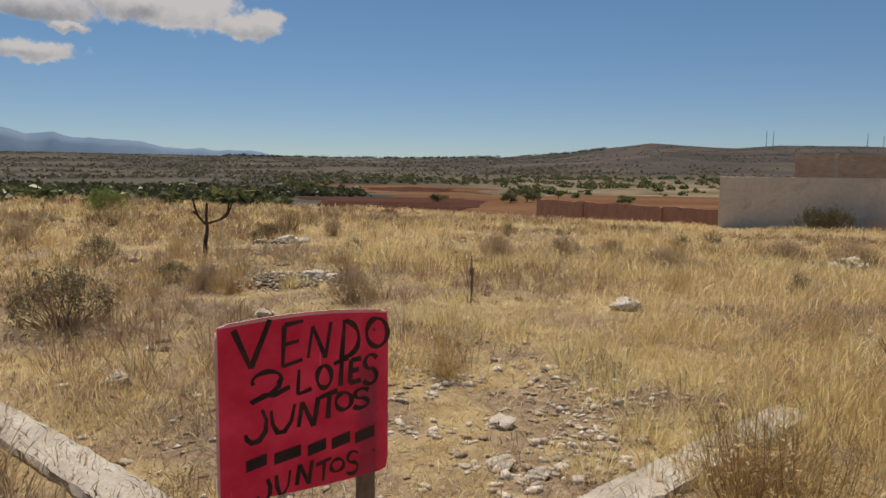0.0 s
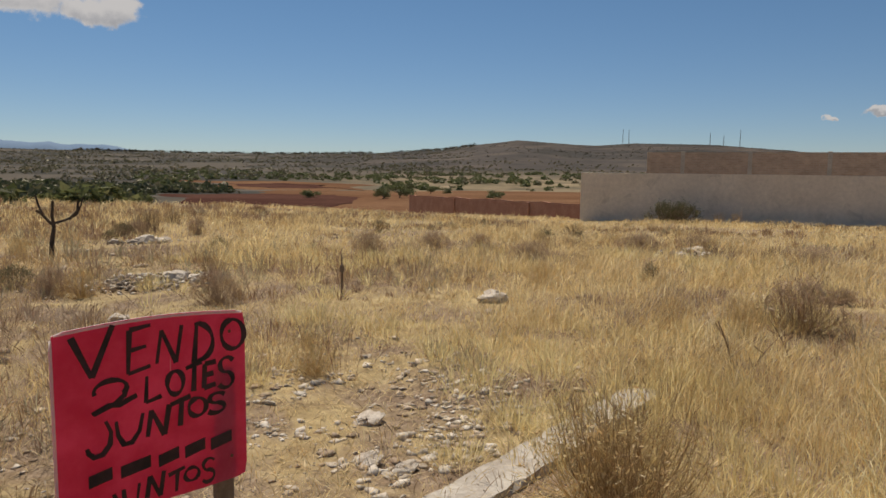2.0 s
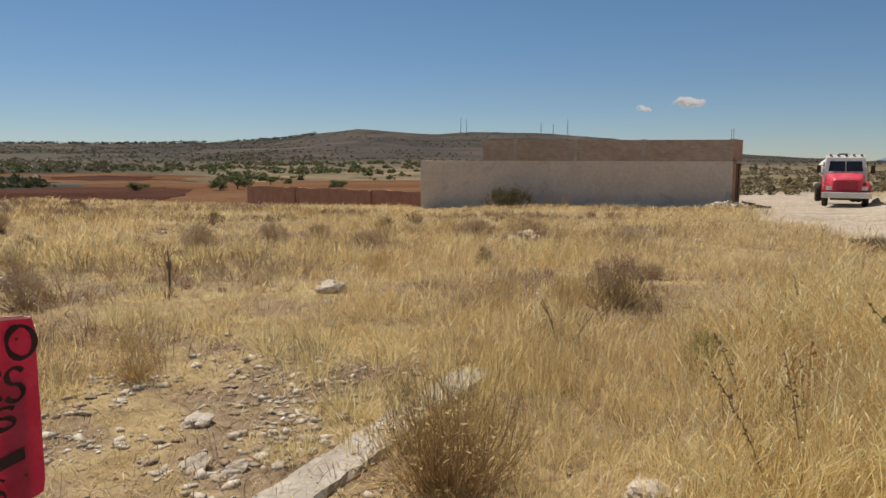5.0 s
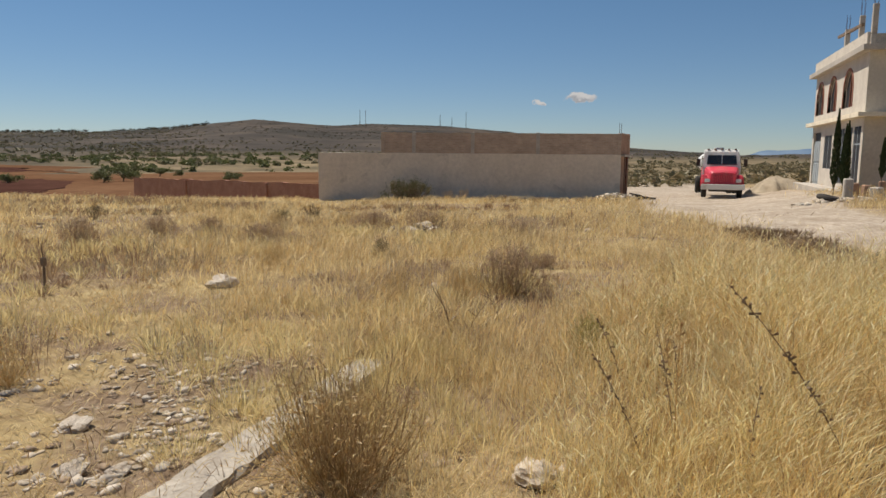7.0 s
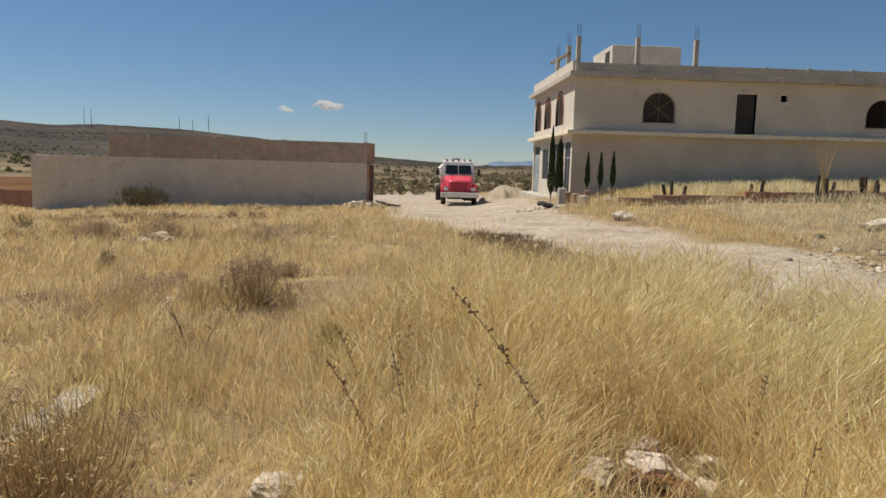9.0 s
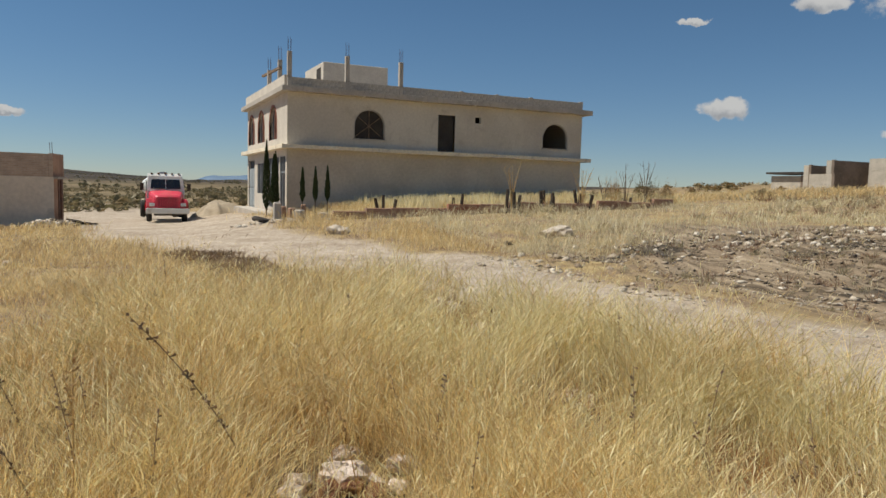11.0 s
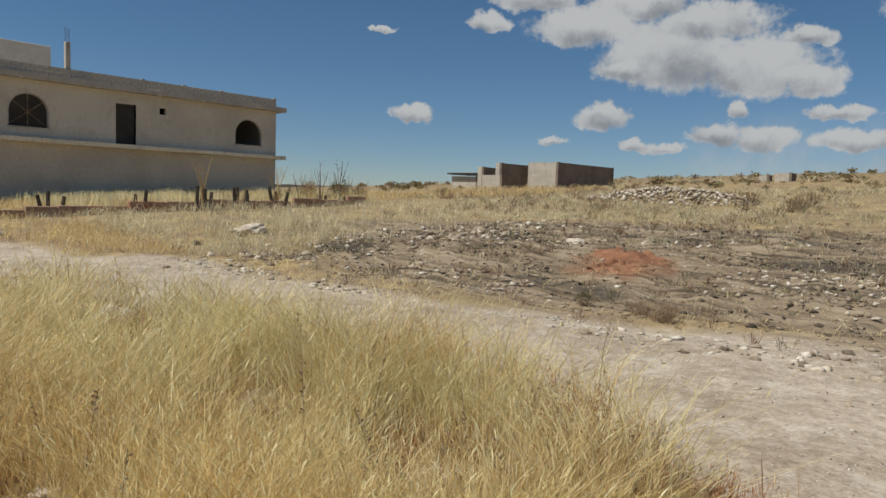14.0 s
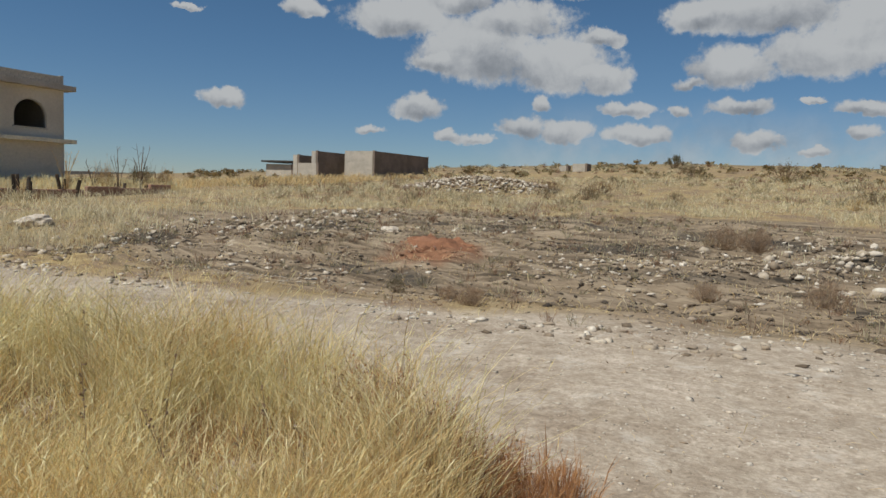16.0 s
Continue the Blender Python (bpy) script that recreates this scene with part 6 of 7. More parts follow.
    l2 = RNG.normal(0, 0.25, (n2, 2)) * h2[:, None]
    t2 = b2 + np.stack([l2[:, 0], l2[:, 1], h2], -1)
    v, f = ribbons(b2, t2, b2 * 0.45 + t2 * 0.55, np.full(n2, 0.024))
    tagged(new("yard_grass", mesh_from("yard_grass", v, f, [BRIGHT])), "bright yellow dry grass behind the low wall", "grass", kind="stuff")
    # nodding seed heads on the tall stalks
    s = (tall[T] > 0.4) & (rr < 12) & (RNG.random(n) < 0.30)
    b0 = tip[s] - (tip[s] - mid[s]) * 0.15
    d = np.stack([lean[s][:, 0], lean[s][:, 1], np.zeros(s.sum())], -1)
    L = 0.06 + 0.08 * RNG.random(s.sum())
    dn = d / (np.linalg.norm(d, axis=1)[:, None] + 1e-6)
    t1 = b0 + dn * (L * 0.6)[:, None] + np.array([0, 0, 1.0]) * (L * 0.55)[:, None]
    v, f = ribbons(b0, t1, (b0 + t1) / 2 + [0, 0, 0.008], 0.0014 + 0.00034 * rr[s])
    tagged(new("grass_seed_heads", mesh_from("seed_heads", v, f, [TALLPALE])), "pale nodding seed heads of dry grass", "grass", kind="stuff")
    # short dead litter lying flat
    n = 135000
    u = RNG.random(n)
    r = (1.0 + u * (26 ** 0.5 - 1.0)) ** 2
    a = np.radians(RNG.uniform(-110, 92, n))
    bx, by = r * np.cos(a), r * np.sin(a)
    keep = RNG.random(n) > np.maximum(road_mask(bx, by) * 0.97, 0.6 * burnt_mask(bx, by))
    bx, by, r = bx[keep], by[keep], r[keep]
    n = len(bx)
    ang, L = RNG.uniform(0, 6.28, n), 0.03 + 0.13 * RNG.random(n)
    z = ground_z(bx, by)
    base = np.stack([bx, by, z + 0.004], -1)
    tip = base + np.stack([np.cos(ang) * L, np.sin(ang) * L, L * RNG.random(n) ** 2 * 1.1], -1)
    mid = (base + tip) / 2 + np.stack([np.zeros(n), np.zeros(n), 0.015 + 0 * L], -1)
    ruddy = RNG.random(n) < np.clip(0.25 + 1.6 * (fbm(bx / 1.7, by / 1.7, 2, 71) - 0.42) + 0.5 * np.clip((np.degrees(np.arctan2(by, bx)) - 50) / 12, 0, 1) * np.clip((14 - r) / 5, 0, 1), 0.08, 0.85)
    for name, sel, mat, label in (("dead_litter", ~ruddy, STRAW, "flattened dead stalks covering the soil"), ("brown_litter", ruddy, LITTER, "brown dead weed litter on the soil")):
        v, f = ribbons(base[sel], tip[sel], mid[sel], 0.0011 + 0.00046 * r[sel])
        tagged(new(name, mesh_from(name, v, f, [mat])), label, "litter", kind="stuff")


grass()


# ---------------------------------------------------------------- weed clumps
BROWNW = blade_material("brown_weed", [(0.22, 0.14, 0.095), (0.35, 0.23, 0.155), (0.46, 0.32, 0.215), (0.29, 0.18, 0.125)], 0.3)
OCHREW = blade_material("ochre_weed", [(0.36, 0.235, 0.115), (0.50, 0.35, 0.18), (0.60, 0.44, 0.24), (0.30, 0.19, 0.10)], 0.4)
BUSHW = blade_material("dead_bush", [(0.35, 0.24, 0.165), (0.50, 0.365, 0.25), (0.60, 0.46, 0.32), (0.42, 0.30, 0.205)], 0.45)
DULLW = blade_material("grey_brown_weed", [(0.31, 0.23, 0.17), (0.43, 0.33, 0.25), (0.54, 0.43, 0.33), (0.36, 0.27, 0.20)], 0.42)
YELLOWW = blade_material("soft_yellow_grass", [(0.60, 0.49, 0.235), (0.75, 0.635, 0.325), (0.84, 0.73, 0.42), (0.67, 0.54, 0.265)], 0.5, 0.2)
ASHW = blade_material("ash_green_weed", [(0.30, 0.26, 0.16), (0.42, 0.37, 0.24), (0.52, 0.46, 0.31), (0.24, 0.21, 0.13)], 0.4)


def clump_mass(name, label, x, y, h, w, mat, blades):
    """Fans of thin dry stems, many clumps in one mesh."""
    T = np.repeat(np.arange(len(x)), blades)
    n = len(T)
    a, q = RNG.uniform(0, 6.28, n), RNG.random(n) ** 0.6
    out = np.stack([np.cos(a) * q, np.sin(a) * q], -1) * w[T][:, None]
    bx, by = x[T] + out[:, 0] * 0.45 + RNG.normal(0, 0.02, n), y[T] + out[:, 1] * 0.45 + RNG.normal(0, 0.02, n)
    hh = h[T] * RNG.uniform(0.35, 1.05, n) * (1.05 - 0.35 * q)
    base = np.stack([bx, by, ground_z(bx, by) - 0.01], -1)
    tip = base + np.stack([out[:, 0] * 0.6 + RNG.normal(0, 0.05, n) * h[T], out[:, 1] * 0.6 + RNG.normal(0, 0.05, n) * h[T], hh], -1)
    mid = base + (tip - base) * 0.55 + np.stack([-out[:, 0] * 0.08, -out[:, 1] * 0.08, 0.06 * hh], -1)
    v, f = ribbons(base, tip, mid, (0.0009 + 0.00036 * np.hypot(bx, by)) * RNG.uniform(0.5, 1.4, n))
    tagged(new(name, mesh_from(name, v, f, [mat])), label, "weeds", kind="stuff")


def weed_clumps():
    n = 5200
    r, a = 3.2 + 33 * RNG.random(n) ** 0.75, RNG.uniform(4, 94, n)
    x, y = r * np.cos(np.radians(a)), r * np.sin(np.radians(a))
    p = fbm(x / 3.6, y / 3.6, 3, 121) + 0.17 * np.clip((a - 44) / 20, 0, 1) - 0.16 * np.clip((36 - a) / 16, 0, 1) * np.clip((r - 8) / 8, 0.3, 1)
    bare = np.exp(-(((x - 2.9) / 1.3) ** 2 + ((y - 3.1) / 0.9) ** 2))
    k = (p > 0.50) & (bare < 0.4) & ~((np.abs(y - 1.86) < 0.35) & (x < 5.2)) & ~((np.abs(x - 0.90 + 0.171 * (y - 3.95)) < 0.3) & (y < 9.8)) & (x < 34) & ~((np.abs(x - 1.6) < 0.9) & (y < 2.6))
    x, y, p, a = x[k], y[k], p[k], a[k]
    m = len(x)
    h = (0.10 + 0.30 * RNG.random(m) ** 1.6) * (0.8 + np.clip((p - 0.5) * 2.5, 0, 0.6))
    w = h * RNG.uniform(0.55, 1.1, m)
    kind = RNG.random(m) + 0.25 * (fbm(x / 2.0, y / 2.0, 2, 131) - 0.5) * 4
    for nm, lb, s, mat in (("brown_weeds", "dead brown weed clumps across the plot", kind < 0.50, BROWNW), ("ochre_weeds", "dry ochre weed clumps across the plot", (kind >= 0.50) & (kind < 0.85), OCHREW), ("ash_weeds", "dry ash-green weed clumps across the plot", kind >= 0.85, ASHW)):
        clump_mass(nm, lb, x[s], y[s], h[s], w[s], mat, 30)
    # brown undergrowth of the tall stand
    n = 1300
    r, a = 2.2 + 9 * RNG.random(n), np.radians(RNG.uniform(-66, 2, n))
    x, y = r * np.cos(a), r * np.sin(a)
    k = (tall_zone(x, y) > 0.4) & (road_mask(x, y) < 0.2) & (np.hypot(x - 3.3, y + 1.4) > 0.6)
    x, y = x[k], y[k]
    h = 0.14 + 0.28 * RNG.random(len(x))
    s = fbm(x / 1.4, y / 1.4, 2, 171) + RNG.normal(0, 0.1, len(x)) > 0.52
    clump_mass("rust_weeds", "rust-brown stems under the tall grass", x[s], y[s], h[s], h[s] * 0.7, RUST, 24)
    clump_mass("ochre_weeds", "ochre dry stems under the tall grass", x[~s], y[~s], h[~s], h[~s] * 0.7, OCHREW, 24)
    # rust weeds at the corner of the stand
    x, y = 0.75 + 2.6 * RNG.random(170) ** 1.4, -3.65 + RNG.normal(0, 0.34, 170)
    h = 0.16 + 0.26 * RNG.random(170)
    clump_mass("rust_weeds", "rust-red dead weeds at the edge of the road", x, y, h, h * 0.6, RUST, 24)
    # dark dead weeds along the near side of the road
    f = RNG.random(300)
    x, y = 10.3 + 6.0 * f + RNG.normal(0, 0.3, 300), -3.0 + 1.1 * f + RNG.normal(0, 0.35, 300)
    h = 0.06 + 0.15 * RNG.random(300)
    clump_mass("brown_weeds", "dark brown dead weeds beside the road", x, y, h, h * 1.2, TWIG, 30)
    # weeds grown over the end of the kerb
    x, y = 3.1 + 2.3 * RNG.random(150) ** 0.8, 1.66 + RNG.normal(0, 0.26, 150)
    h = 0.10 + 0.22 * RNG.random(150)
    clump_mass("straw_weeds", "dry straw weeds grown over the kerb", x, y, h, h * 0.8, YELLOWW, 26)
    # grey-brown patches of low dead weed: middle, radius, count
    for cx, cy, rad, m in ((8.0, 3.0, 1.0, 110), (13.9, 5.2, 1.5, 120), (10.5, 6.3, 1.1, 90), (11.3, 8.6, 1.4, 120), (7.8, 6.5, 0.9, 80), (5.6, 1.5, 0.9, 90), (2.6, 7.3, 0.9, 90), (3.6, 9.8, 1.2, 100), (7.0, 11.8, 1.3, 90), (16.5, 2.2, 1.3, 80), (1.9, 9.4, 0.8, 70)):
        q, w = rad * np.sqrt(RNG.random(m)), RNG.uniform(0, 6.28, m)
        x, y = cx + q * np.cos(w) * 1.2, cy + q * np.sin(w)
        h = 0.07 + 0.17 * RNG.random(m) ** 1.5
        clump_mass("dull_weeds", "low grey-brown patch of dead weeds", x, y, h, h * 1.2, DULLW, 24)
    # soft yellow tufts
    m = 900
    r, a = 3.6 + 10 * RNG.random(m) ** 1.2, RNG.uniform(8, 62, m)
    x, y = r * np.cos(np.radians(a)), r * np.sin(np.radians(a))
    k = (fbm(x / 1.6, y / 1.6, 2, 181) > 0.50) & (np.hypot(x - 2.9, y - 3.1) > 0.9) & ~((np.abs(y - 1.86) < 0.25) & (x < 3.6))
    x, y = x[k], y[k]
    h = 0.14 + 0.20 * RNG.random(len(x))
    clump_mass("yellow_tufts", "soft greenish-yellow tufts of fine dry grass", x, y, h, h * 0.9, YELLOWW, 40)
    # russet heads standing through the tall grass
    m = 130
    r, a = 2.8 + 4.2 * RNG.random(m), np.radians(RNG.uniform(-38, -2, m))
    x, y = r * np.cos(a), r * np.sin(a)
    k = fbm(x / 1.1, y / 1.1, 2, 191) > 0.47
    x, y = x[k], y[k]
    h = 0.32 + 0.22 * RNG.random(len(x))
    clump_mass("rust_weeds", "russet dry stems among the tall grass", x, y, h, h * 0.45, SEED, 30)
    # dead brown weeds crowding the first kerb
    y = RNG.uniform(2.9, 6.5, 170)
    x = 0.60 - 0.171 * (y - 3.95) - np.abs(RNG.normal(0, 0.28, 170))
    h = 0.06 + 0.20 * RNG.random(170)
    clump_mass("brown_weeds", "dead brown weeds along the kerb", x, y, h, h * 1.0, BROWNW, 26)
    y = RNG.uniform(2.2, 4.3, 60)
    x = 0.90 - 0.171 * (y - 3.95) + RNG.normal(0, 0.10, 60)
    h = 0.06 + 0.12 * RNG.random(60)
    clump_mass("ochre_weeds", "thin dry weeds growing through the kerb", x, y, h, h * 0.8, OCHREW, 12)
    # scorched ground and its edges
    n = 2000
    x, y = RNG.uniform(-9, 15, n), -8.4 - 17 * RNG.random(n)
    k = (fbm(x / 2.0, y / 2.0, 3, 141) > 0.46) & (red_mask(x, y) < 0.05)
    x, y = x[k], y[k]
    h = 0.05 + 0.26 * RNG.random(len(x)) ** 3
    s = RNG.random(len(x)) < 0.5
    clump_mass("brown_weeds", "dead brown weeds on scorched ground", x[s], y[s], h[s], h[s] * 0.9, BROWNW, 26)
    clump_mass("ash_weeds", "pale dry weeds on scorched ground", x[~s], y[~s], h[~s], h[~s] * 0.9, ASHW, 26)
    # the rise beyond, and the verge before the low wall
    n = 4200
    r, a = 22 + 85 * RNG.random(n) ** 1.5, np.radians(RNG.uniform(-112, -32, n))
    x, y = r * np.cos(a), r * np.sin(a)
    k = (fbm(x / 6.0, y / 6.0, 3, 151) > 0.44) & (burnt_mask(x, y) < 0.3) & (road_mask(x, y) < 0.2) & ~((x > 32.5) & (y > -75)) & ~((x > 27) & (x < 36.5) & (y > -28))
    x, y, r = x[k], y[k], r[k]
    h = (0.22 + 0.5 * RNG.random(len(x)) ** 2) * np.where(r < 32, 0.8, 1.0)
    g = RNG.random(len(x)) + 0.8 * (fbm(x / 9, y / 9, 2, 161) - 0.5)
    for nm, lb, s, mat in (("ash_weeds", "grey-green dry weeds on the rise", g < 0.45, ASHW), ("pale_weeds", "bleached weed clumps on the rise", (g >= 0.45) & (g < 0.85), PALEGRASS), ("brown_weeds", "brown weeds on the rise", g >= 0.85, BROWNW)):
        clump_mass(nm, lb, x[s], y[s], h[s], h[s] * 1.1, mat, 26)


weed_clumps()


def twig_mesh(name, seed, mat, twigs=90, height=1.0, spread=0.6, leaves=0, leaf_mat=None, thick=0.012, ball=False, forks=3):
    """A dry bush one metre tall: branching three-sided twigs from the root, with small leaves where wanted."""
    rng = np.random.default_rng(seed)
    P, Q, R0, R1 = [], [], [], []
    ends = []
    for _ in range(twigs):
        a = rng.uniform(0, 6.28)
        s = spread * rng.random() ** 0.6
        top = height * (rng.uniform(0.3, 1.0) if not ball else math.sqrt(max(0.05, 1 - (s / spread) ** 2)) * rng.uniform(0.75, 1.0))
        p0 = np.array([rng.normal(0, 0.09) + 0.2 * s * math.cos(a), rng.normal(0, 0.09) + 0.2 * s * math.sin(a), -0.03])
        p2 = np.array([math.cos(a) * s, math.sin(a) * s, top])
        p1 = p0 * 0.45 + p2 * 0.55 + np.array([math.cos(a) * s * 0.12, math.sin(a) * s * 0.12, -0.03])
        P += [p0, p1]
        Q += [p1, p2]
        R0 += [thick, thick * 0.7]
        R1 += [thick * 0.7, thick * 0.35]
        for _ in range(forks):
            f = rng.uniform(0.35, 0.95)
            b = p1 + (p2 - p1) * f
            e = b + rng.normal(0, 0.11, 3) * height + np.array([0, 0, 0.10 * height])
            P.append(b)
            Q.append(e)
            R0.append(thick * 0.45)
            R1.append(thick * 0.25)
            ends += [b, e, (b + e) / 2]
    P, Q, R0, R1 = np.array(P), np.array(Q), np.array(R0), np.array(R1)
    n = len(P)
    d = Q - P
    d /= np.linalg.norm(d, axis=1)[:, None] + 1e-9
    u = np.cross(d, np.tile([0.3, 0.9, 0.2], (n, 1)))
    u /= np.linalg.norm(u, axis=1)[:, None] + 1e-9
    w = np.cross(d, u)
    vs = []
    for pt, rad in ((P, R0), (Q, R1)):
        for k in range(3):
            t = 2.0944 * k
            vs.append(pt + (u * math.cos(t) + w * math.sin(t)) * rad[:, None])
    v = np.stack(vs, 1).reshape(-1, 3)
    f = np.array([(0, 1, 4), (0, 4, 3), (1, 2, 5), (1, 5, 4), (2, 0, 3), (2, 3, 5)])[None] + (np.arange(n) * 6)[:, None, None]
    f = f.reshape(-1, 3)
    if leaves:
        E = np.array(ends)
        c = E[rng.integers(0, len(E), leaves)] + rng.normal(0, 0.03, (leaves, 3))
        a1, a2 = rng.normal(0, 1, (leaves, 3)), rng.normal(0, 1, (leaves, 3))
        a1 *= (0.022 + 0.02 * rng.random(leaves))[:, None] / (np.linalg.norm(a1, axis=1)[:, None])
        a2 *= 0.013 / (np.linalg.norm(a2, axis=1)[:, None])
        lv = np.stack([c - a1, c + a2, c + a1, c - a2], 1).reshape(-1, 3)
        lf = (np.array([(0, 1, 2), (0, 2, 3)])[None] + (np.arange(leaves) * 4)[:, None, None]).reshape(-1, 3)
        return mesh_from(name + "_twigs", v, f, [mat]), mesh_from(name + "_leaves", lv, lf, [leaf_mat or mat])
    return mesh_from(name + "_twigs", v, f, [mat]), None


BUSH = {
    "brown": [twig_mesh("brown_bush", k, BUSHW, 200, 1.0, 0.8, 1100, BUSHW, 0.0052, True, 2) for k in range(3)],
    "russet": [twig_mesh("russet_bush", k + 5, OCHREW, 95, 1.0, 0.75, 110, SEED, 0.005) for k in range(3)],
    "grey": [twig_mesh("grey_green_bush", k + 11, TWIG, 110, 1.0, 0.85, 1500, GREEN, 0.006, True) for k in range(2)],
    "straw": [twig_mesh("straw_bush", k + 17, STRAW, 150, 1.0, 0.8, 400, STRAW, 0.005, True, 2) for k in range(2)],
    "green": [twig_mesh("green_bush", k + 23, TWIG, 90, 1.0, 1.0, 3800, GREEN, 0.012, True) for k in range(2)],
    "lush": [twig_mesh("bright_green_bush", 37, TWIG, 90, 1.0, 1.0, 3000, blade_material("bright_leaf", [(0.16, 0.25, 0.05), (0.24, 0.34, 0.08), (0.31, 0.40, 0.12)], 0.4), 0.01, True)],
    "rust": [twig_mesh("rust_weed", k + 41, RUST, 110, 1.0, 0.7, 500, RUST, 0.0055) for k in range(2)],
    "pale": [twig_mesh("pale_green_weed", k + 29, PALE, 110, 1.0, 0.6, 900, PALE, 0.006) for k in range(2)],
}

BUSH_FAR = {
    "brown": [twig_mesh("far_brown_bush", 51, TWIG, 50, 1.0, 0.8, 260, SEED, 0.014, True, 2)],
    "russet": [twig_mesh("far_russet_bush", 52, SEED, 40, 1.0, 0.75, 120, SEED, 0.010)],
    "grey": [twig_mesh("far_grey_bush", 53, TWIG, 40, 1.0, 0.85, 480, GREEN, 0.012, True)],
    "straw": [twig_mesh("far_straw_bush", 54, STRAW, 55, 1.0, 0.8, 160, STRAW, 0.011, True, 2)],
}


def bush(kind, x, y, h, wide=1.0, label="", sink=0.0):
    rnd = random.Random(int(x * 97 + y * 57))
    ob = new("bush")
    twigs, leaves = rnd.choice(BUSH_FAR[kind] if kind in BUSH_FAR and math.hypot(x, y) > 19 else BUSH[kind])
    for nm, me in (("twig_mass", twigs), ("foliage", leaves)):
        c = new(nm, me)
        c.parent = ob
        tagged(c, kind="stuff")
    ob.matrix_basis = pose(x, y, float(ground_z(x, y)) - sink, 0, 0, rnd.uniform(0, 360)) @ Matrix.Diagonal((h * wide, h * wide, h, 1))
    return tagged(ob, label or {"brown": "dead brown twiggy bush on dry ground", "russet": "dry russet weed clump in straw grass", "grey": "half-dead grey-green shrub in dry grass", "straw": "bleached straw-coloured clump of dry weed", "green": "low green leafy shrub", "rust": "rust-brown dead weed at the edge of the road", "pale": "yellowish green weed in dry grass"}[kind], "bush", "bushes on the plot")


for k, x, y, h, w in (
        ("grey", 1.67, 7.45, 0.62, 1.0), ("brown", 9.28, 16.83, 0.62, 0.9), ("brown", 9.95, 15.67, 0.5, 0.7), ("brown", 4.66, 6.9, 0.42, 1.0), ("brown", 9.3, 9.1, 0.5, 0.9),
        ("brown", 11.1, 8.95, 0.42, 1.2), ("brown", 11.8, 8.3, 0.36, 1.1), ("brown", 10.6, 6.4, 0.36, 1.5), ("brown", 14.0, 5.85, 0.42, 1.7), ("brown", 14.9, 5.0, 0.4, 1.5), ("straw", 7.0, 2.5, 0.36, 0.9), ("straw", 3.51, 3.95, 0.4, 0.7), ("straw", 3.88, 8.5, 0.42, 0.8), ("brown", 3.7, 8.9, 0.4, 0.8),
        ("brown", 7.75, 1.45, 0.58, 1.0), ("straw", 7.3, 1.9, 0.42, 0.8), ("grey", 9.6, 3.8, 0.32, 0.6), ("russet", 5.9, 1.65, 0.22, 1.0), ("brown", 13.0, -2.3, 0.2, 1.8), ("brown", 11.6, -2.7, 0.18, 1.8), ("russet", 14.2, -1.64, 0.36, 0.8),
        ("brown", 3.77, -9.4, 0.3, 1.0), ("brown", 4.2, -9.6, 0.22, 1.0), ("grey", 5.17, -9.74, 0.24, 0.8), ("brown", 1.0, -11.9, 0.3, 1.2), ("brown", 1.3, -18.4, 0.6, 1.1), ("brown", 0.6, -18.0, 0.55, 1.0), ("brown", -0.6, -11.7, 0.5, 0.9), ("brown", 9.8, -40.4, 0.9, 1.4), ("brown", 12.5, -40.0, 0.8, 1.2), ("grey", 0.66, -63.1, 1.6, 1.3), ("grey", 8.0, -66.0, 1.3, 1.3),
        ("rust", 1.75, -3.72, 0.46, 0.9), ("rust", 1.45, -3.62, 0.42, 1.0), ("rust", 1.2, -3.72, 0.34, 1.0), ("rust", 1.3, -3.95, 0.34, 1.0), ("rust", 1.0, -3.85, 0.26, 1.0), ("rust", 1.6, -4.0, 0.42, 0.9), ("rust", 2.1, -4.15, 0.5, 0.8), ("rust", 0.85, -4.05, 0.2, 1.0), ("russet", 1.1, 3.0, 0.25, 1.0), ("russet", 0.5, 4.4, 0.35, 0.9), ("russet", 0.35, 3.9, 0.32, 1.0), ("russet", 0.45, 5.2, 0.3, 1.0),
        ("pale", 5.9, -0.2, 0.42, 1.0), ("pale", 5.3, 0.3, 0.36, 1.0), ("grey", 34.6, 12.7, 0.9, 0.9), ("green", 34.6, 13.2, 1.05, 0.95), ("green", 34.6, 12.3, 1.1, 0.85), ("russet", 35.3, 10.8, 0.6, 0.8), ("russet", 35.4, 10.0, 0.6, 0.8), ("grey", 3.3, 12.2, 0.5, 0.9), ("brown", 5.9, 20.8, 0.5, 1.5), ("brown", 3.0, 17.0, 0.5, 1.3), ("brown", 9.0, 22.0, 0.5, 1.4)):
    bush(k, x, y, h, w)
bush("lush", 7.3, 26.0, 0.95, 1.0, "small bright green leafy shrub in dry grass")
bush("straw", 3.0, 1.33, 0.50, 1.1, "large dry weed with dark stems spilling over the kerb")
bush("russet", 3.05, 1.22, 0.60, 0.9, "tall dead russet weed beside the kerb")
bush("russet", 2.8, 1.1, 0.5, 0.7, "tall dead russet weed beside the kerb")
bush("russet", 3.3, 1.45, 0.45, 0.9, "dark dead stems beside the kerb")
bush("green", 12.8, -87.6, 1.5, 0.75, "round dark shrub on the skyline")

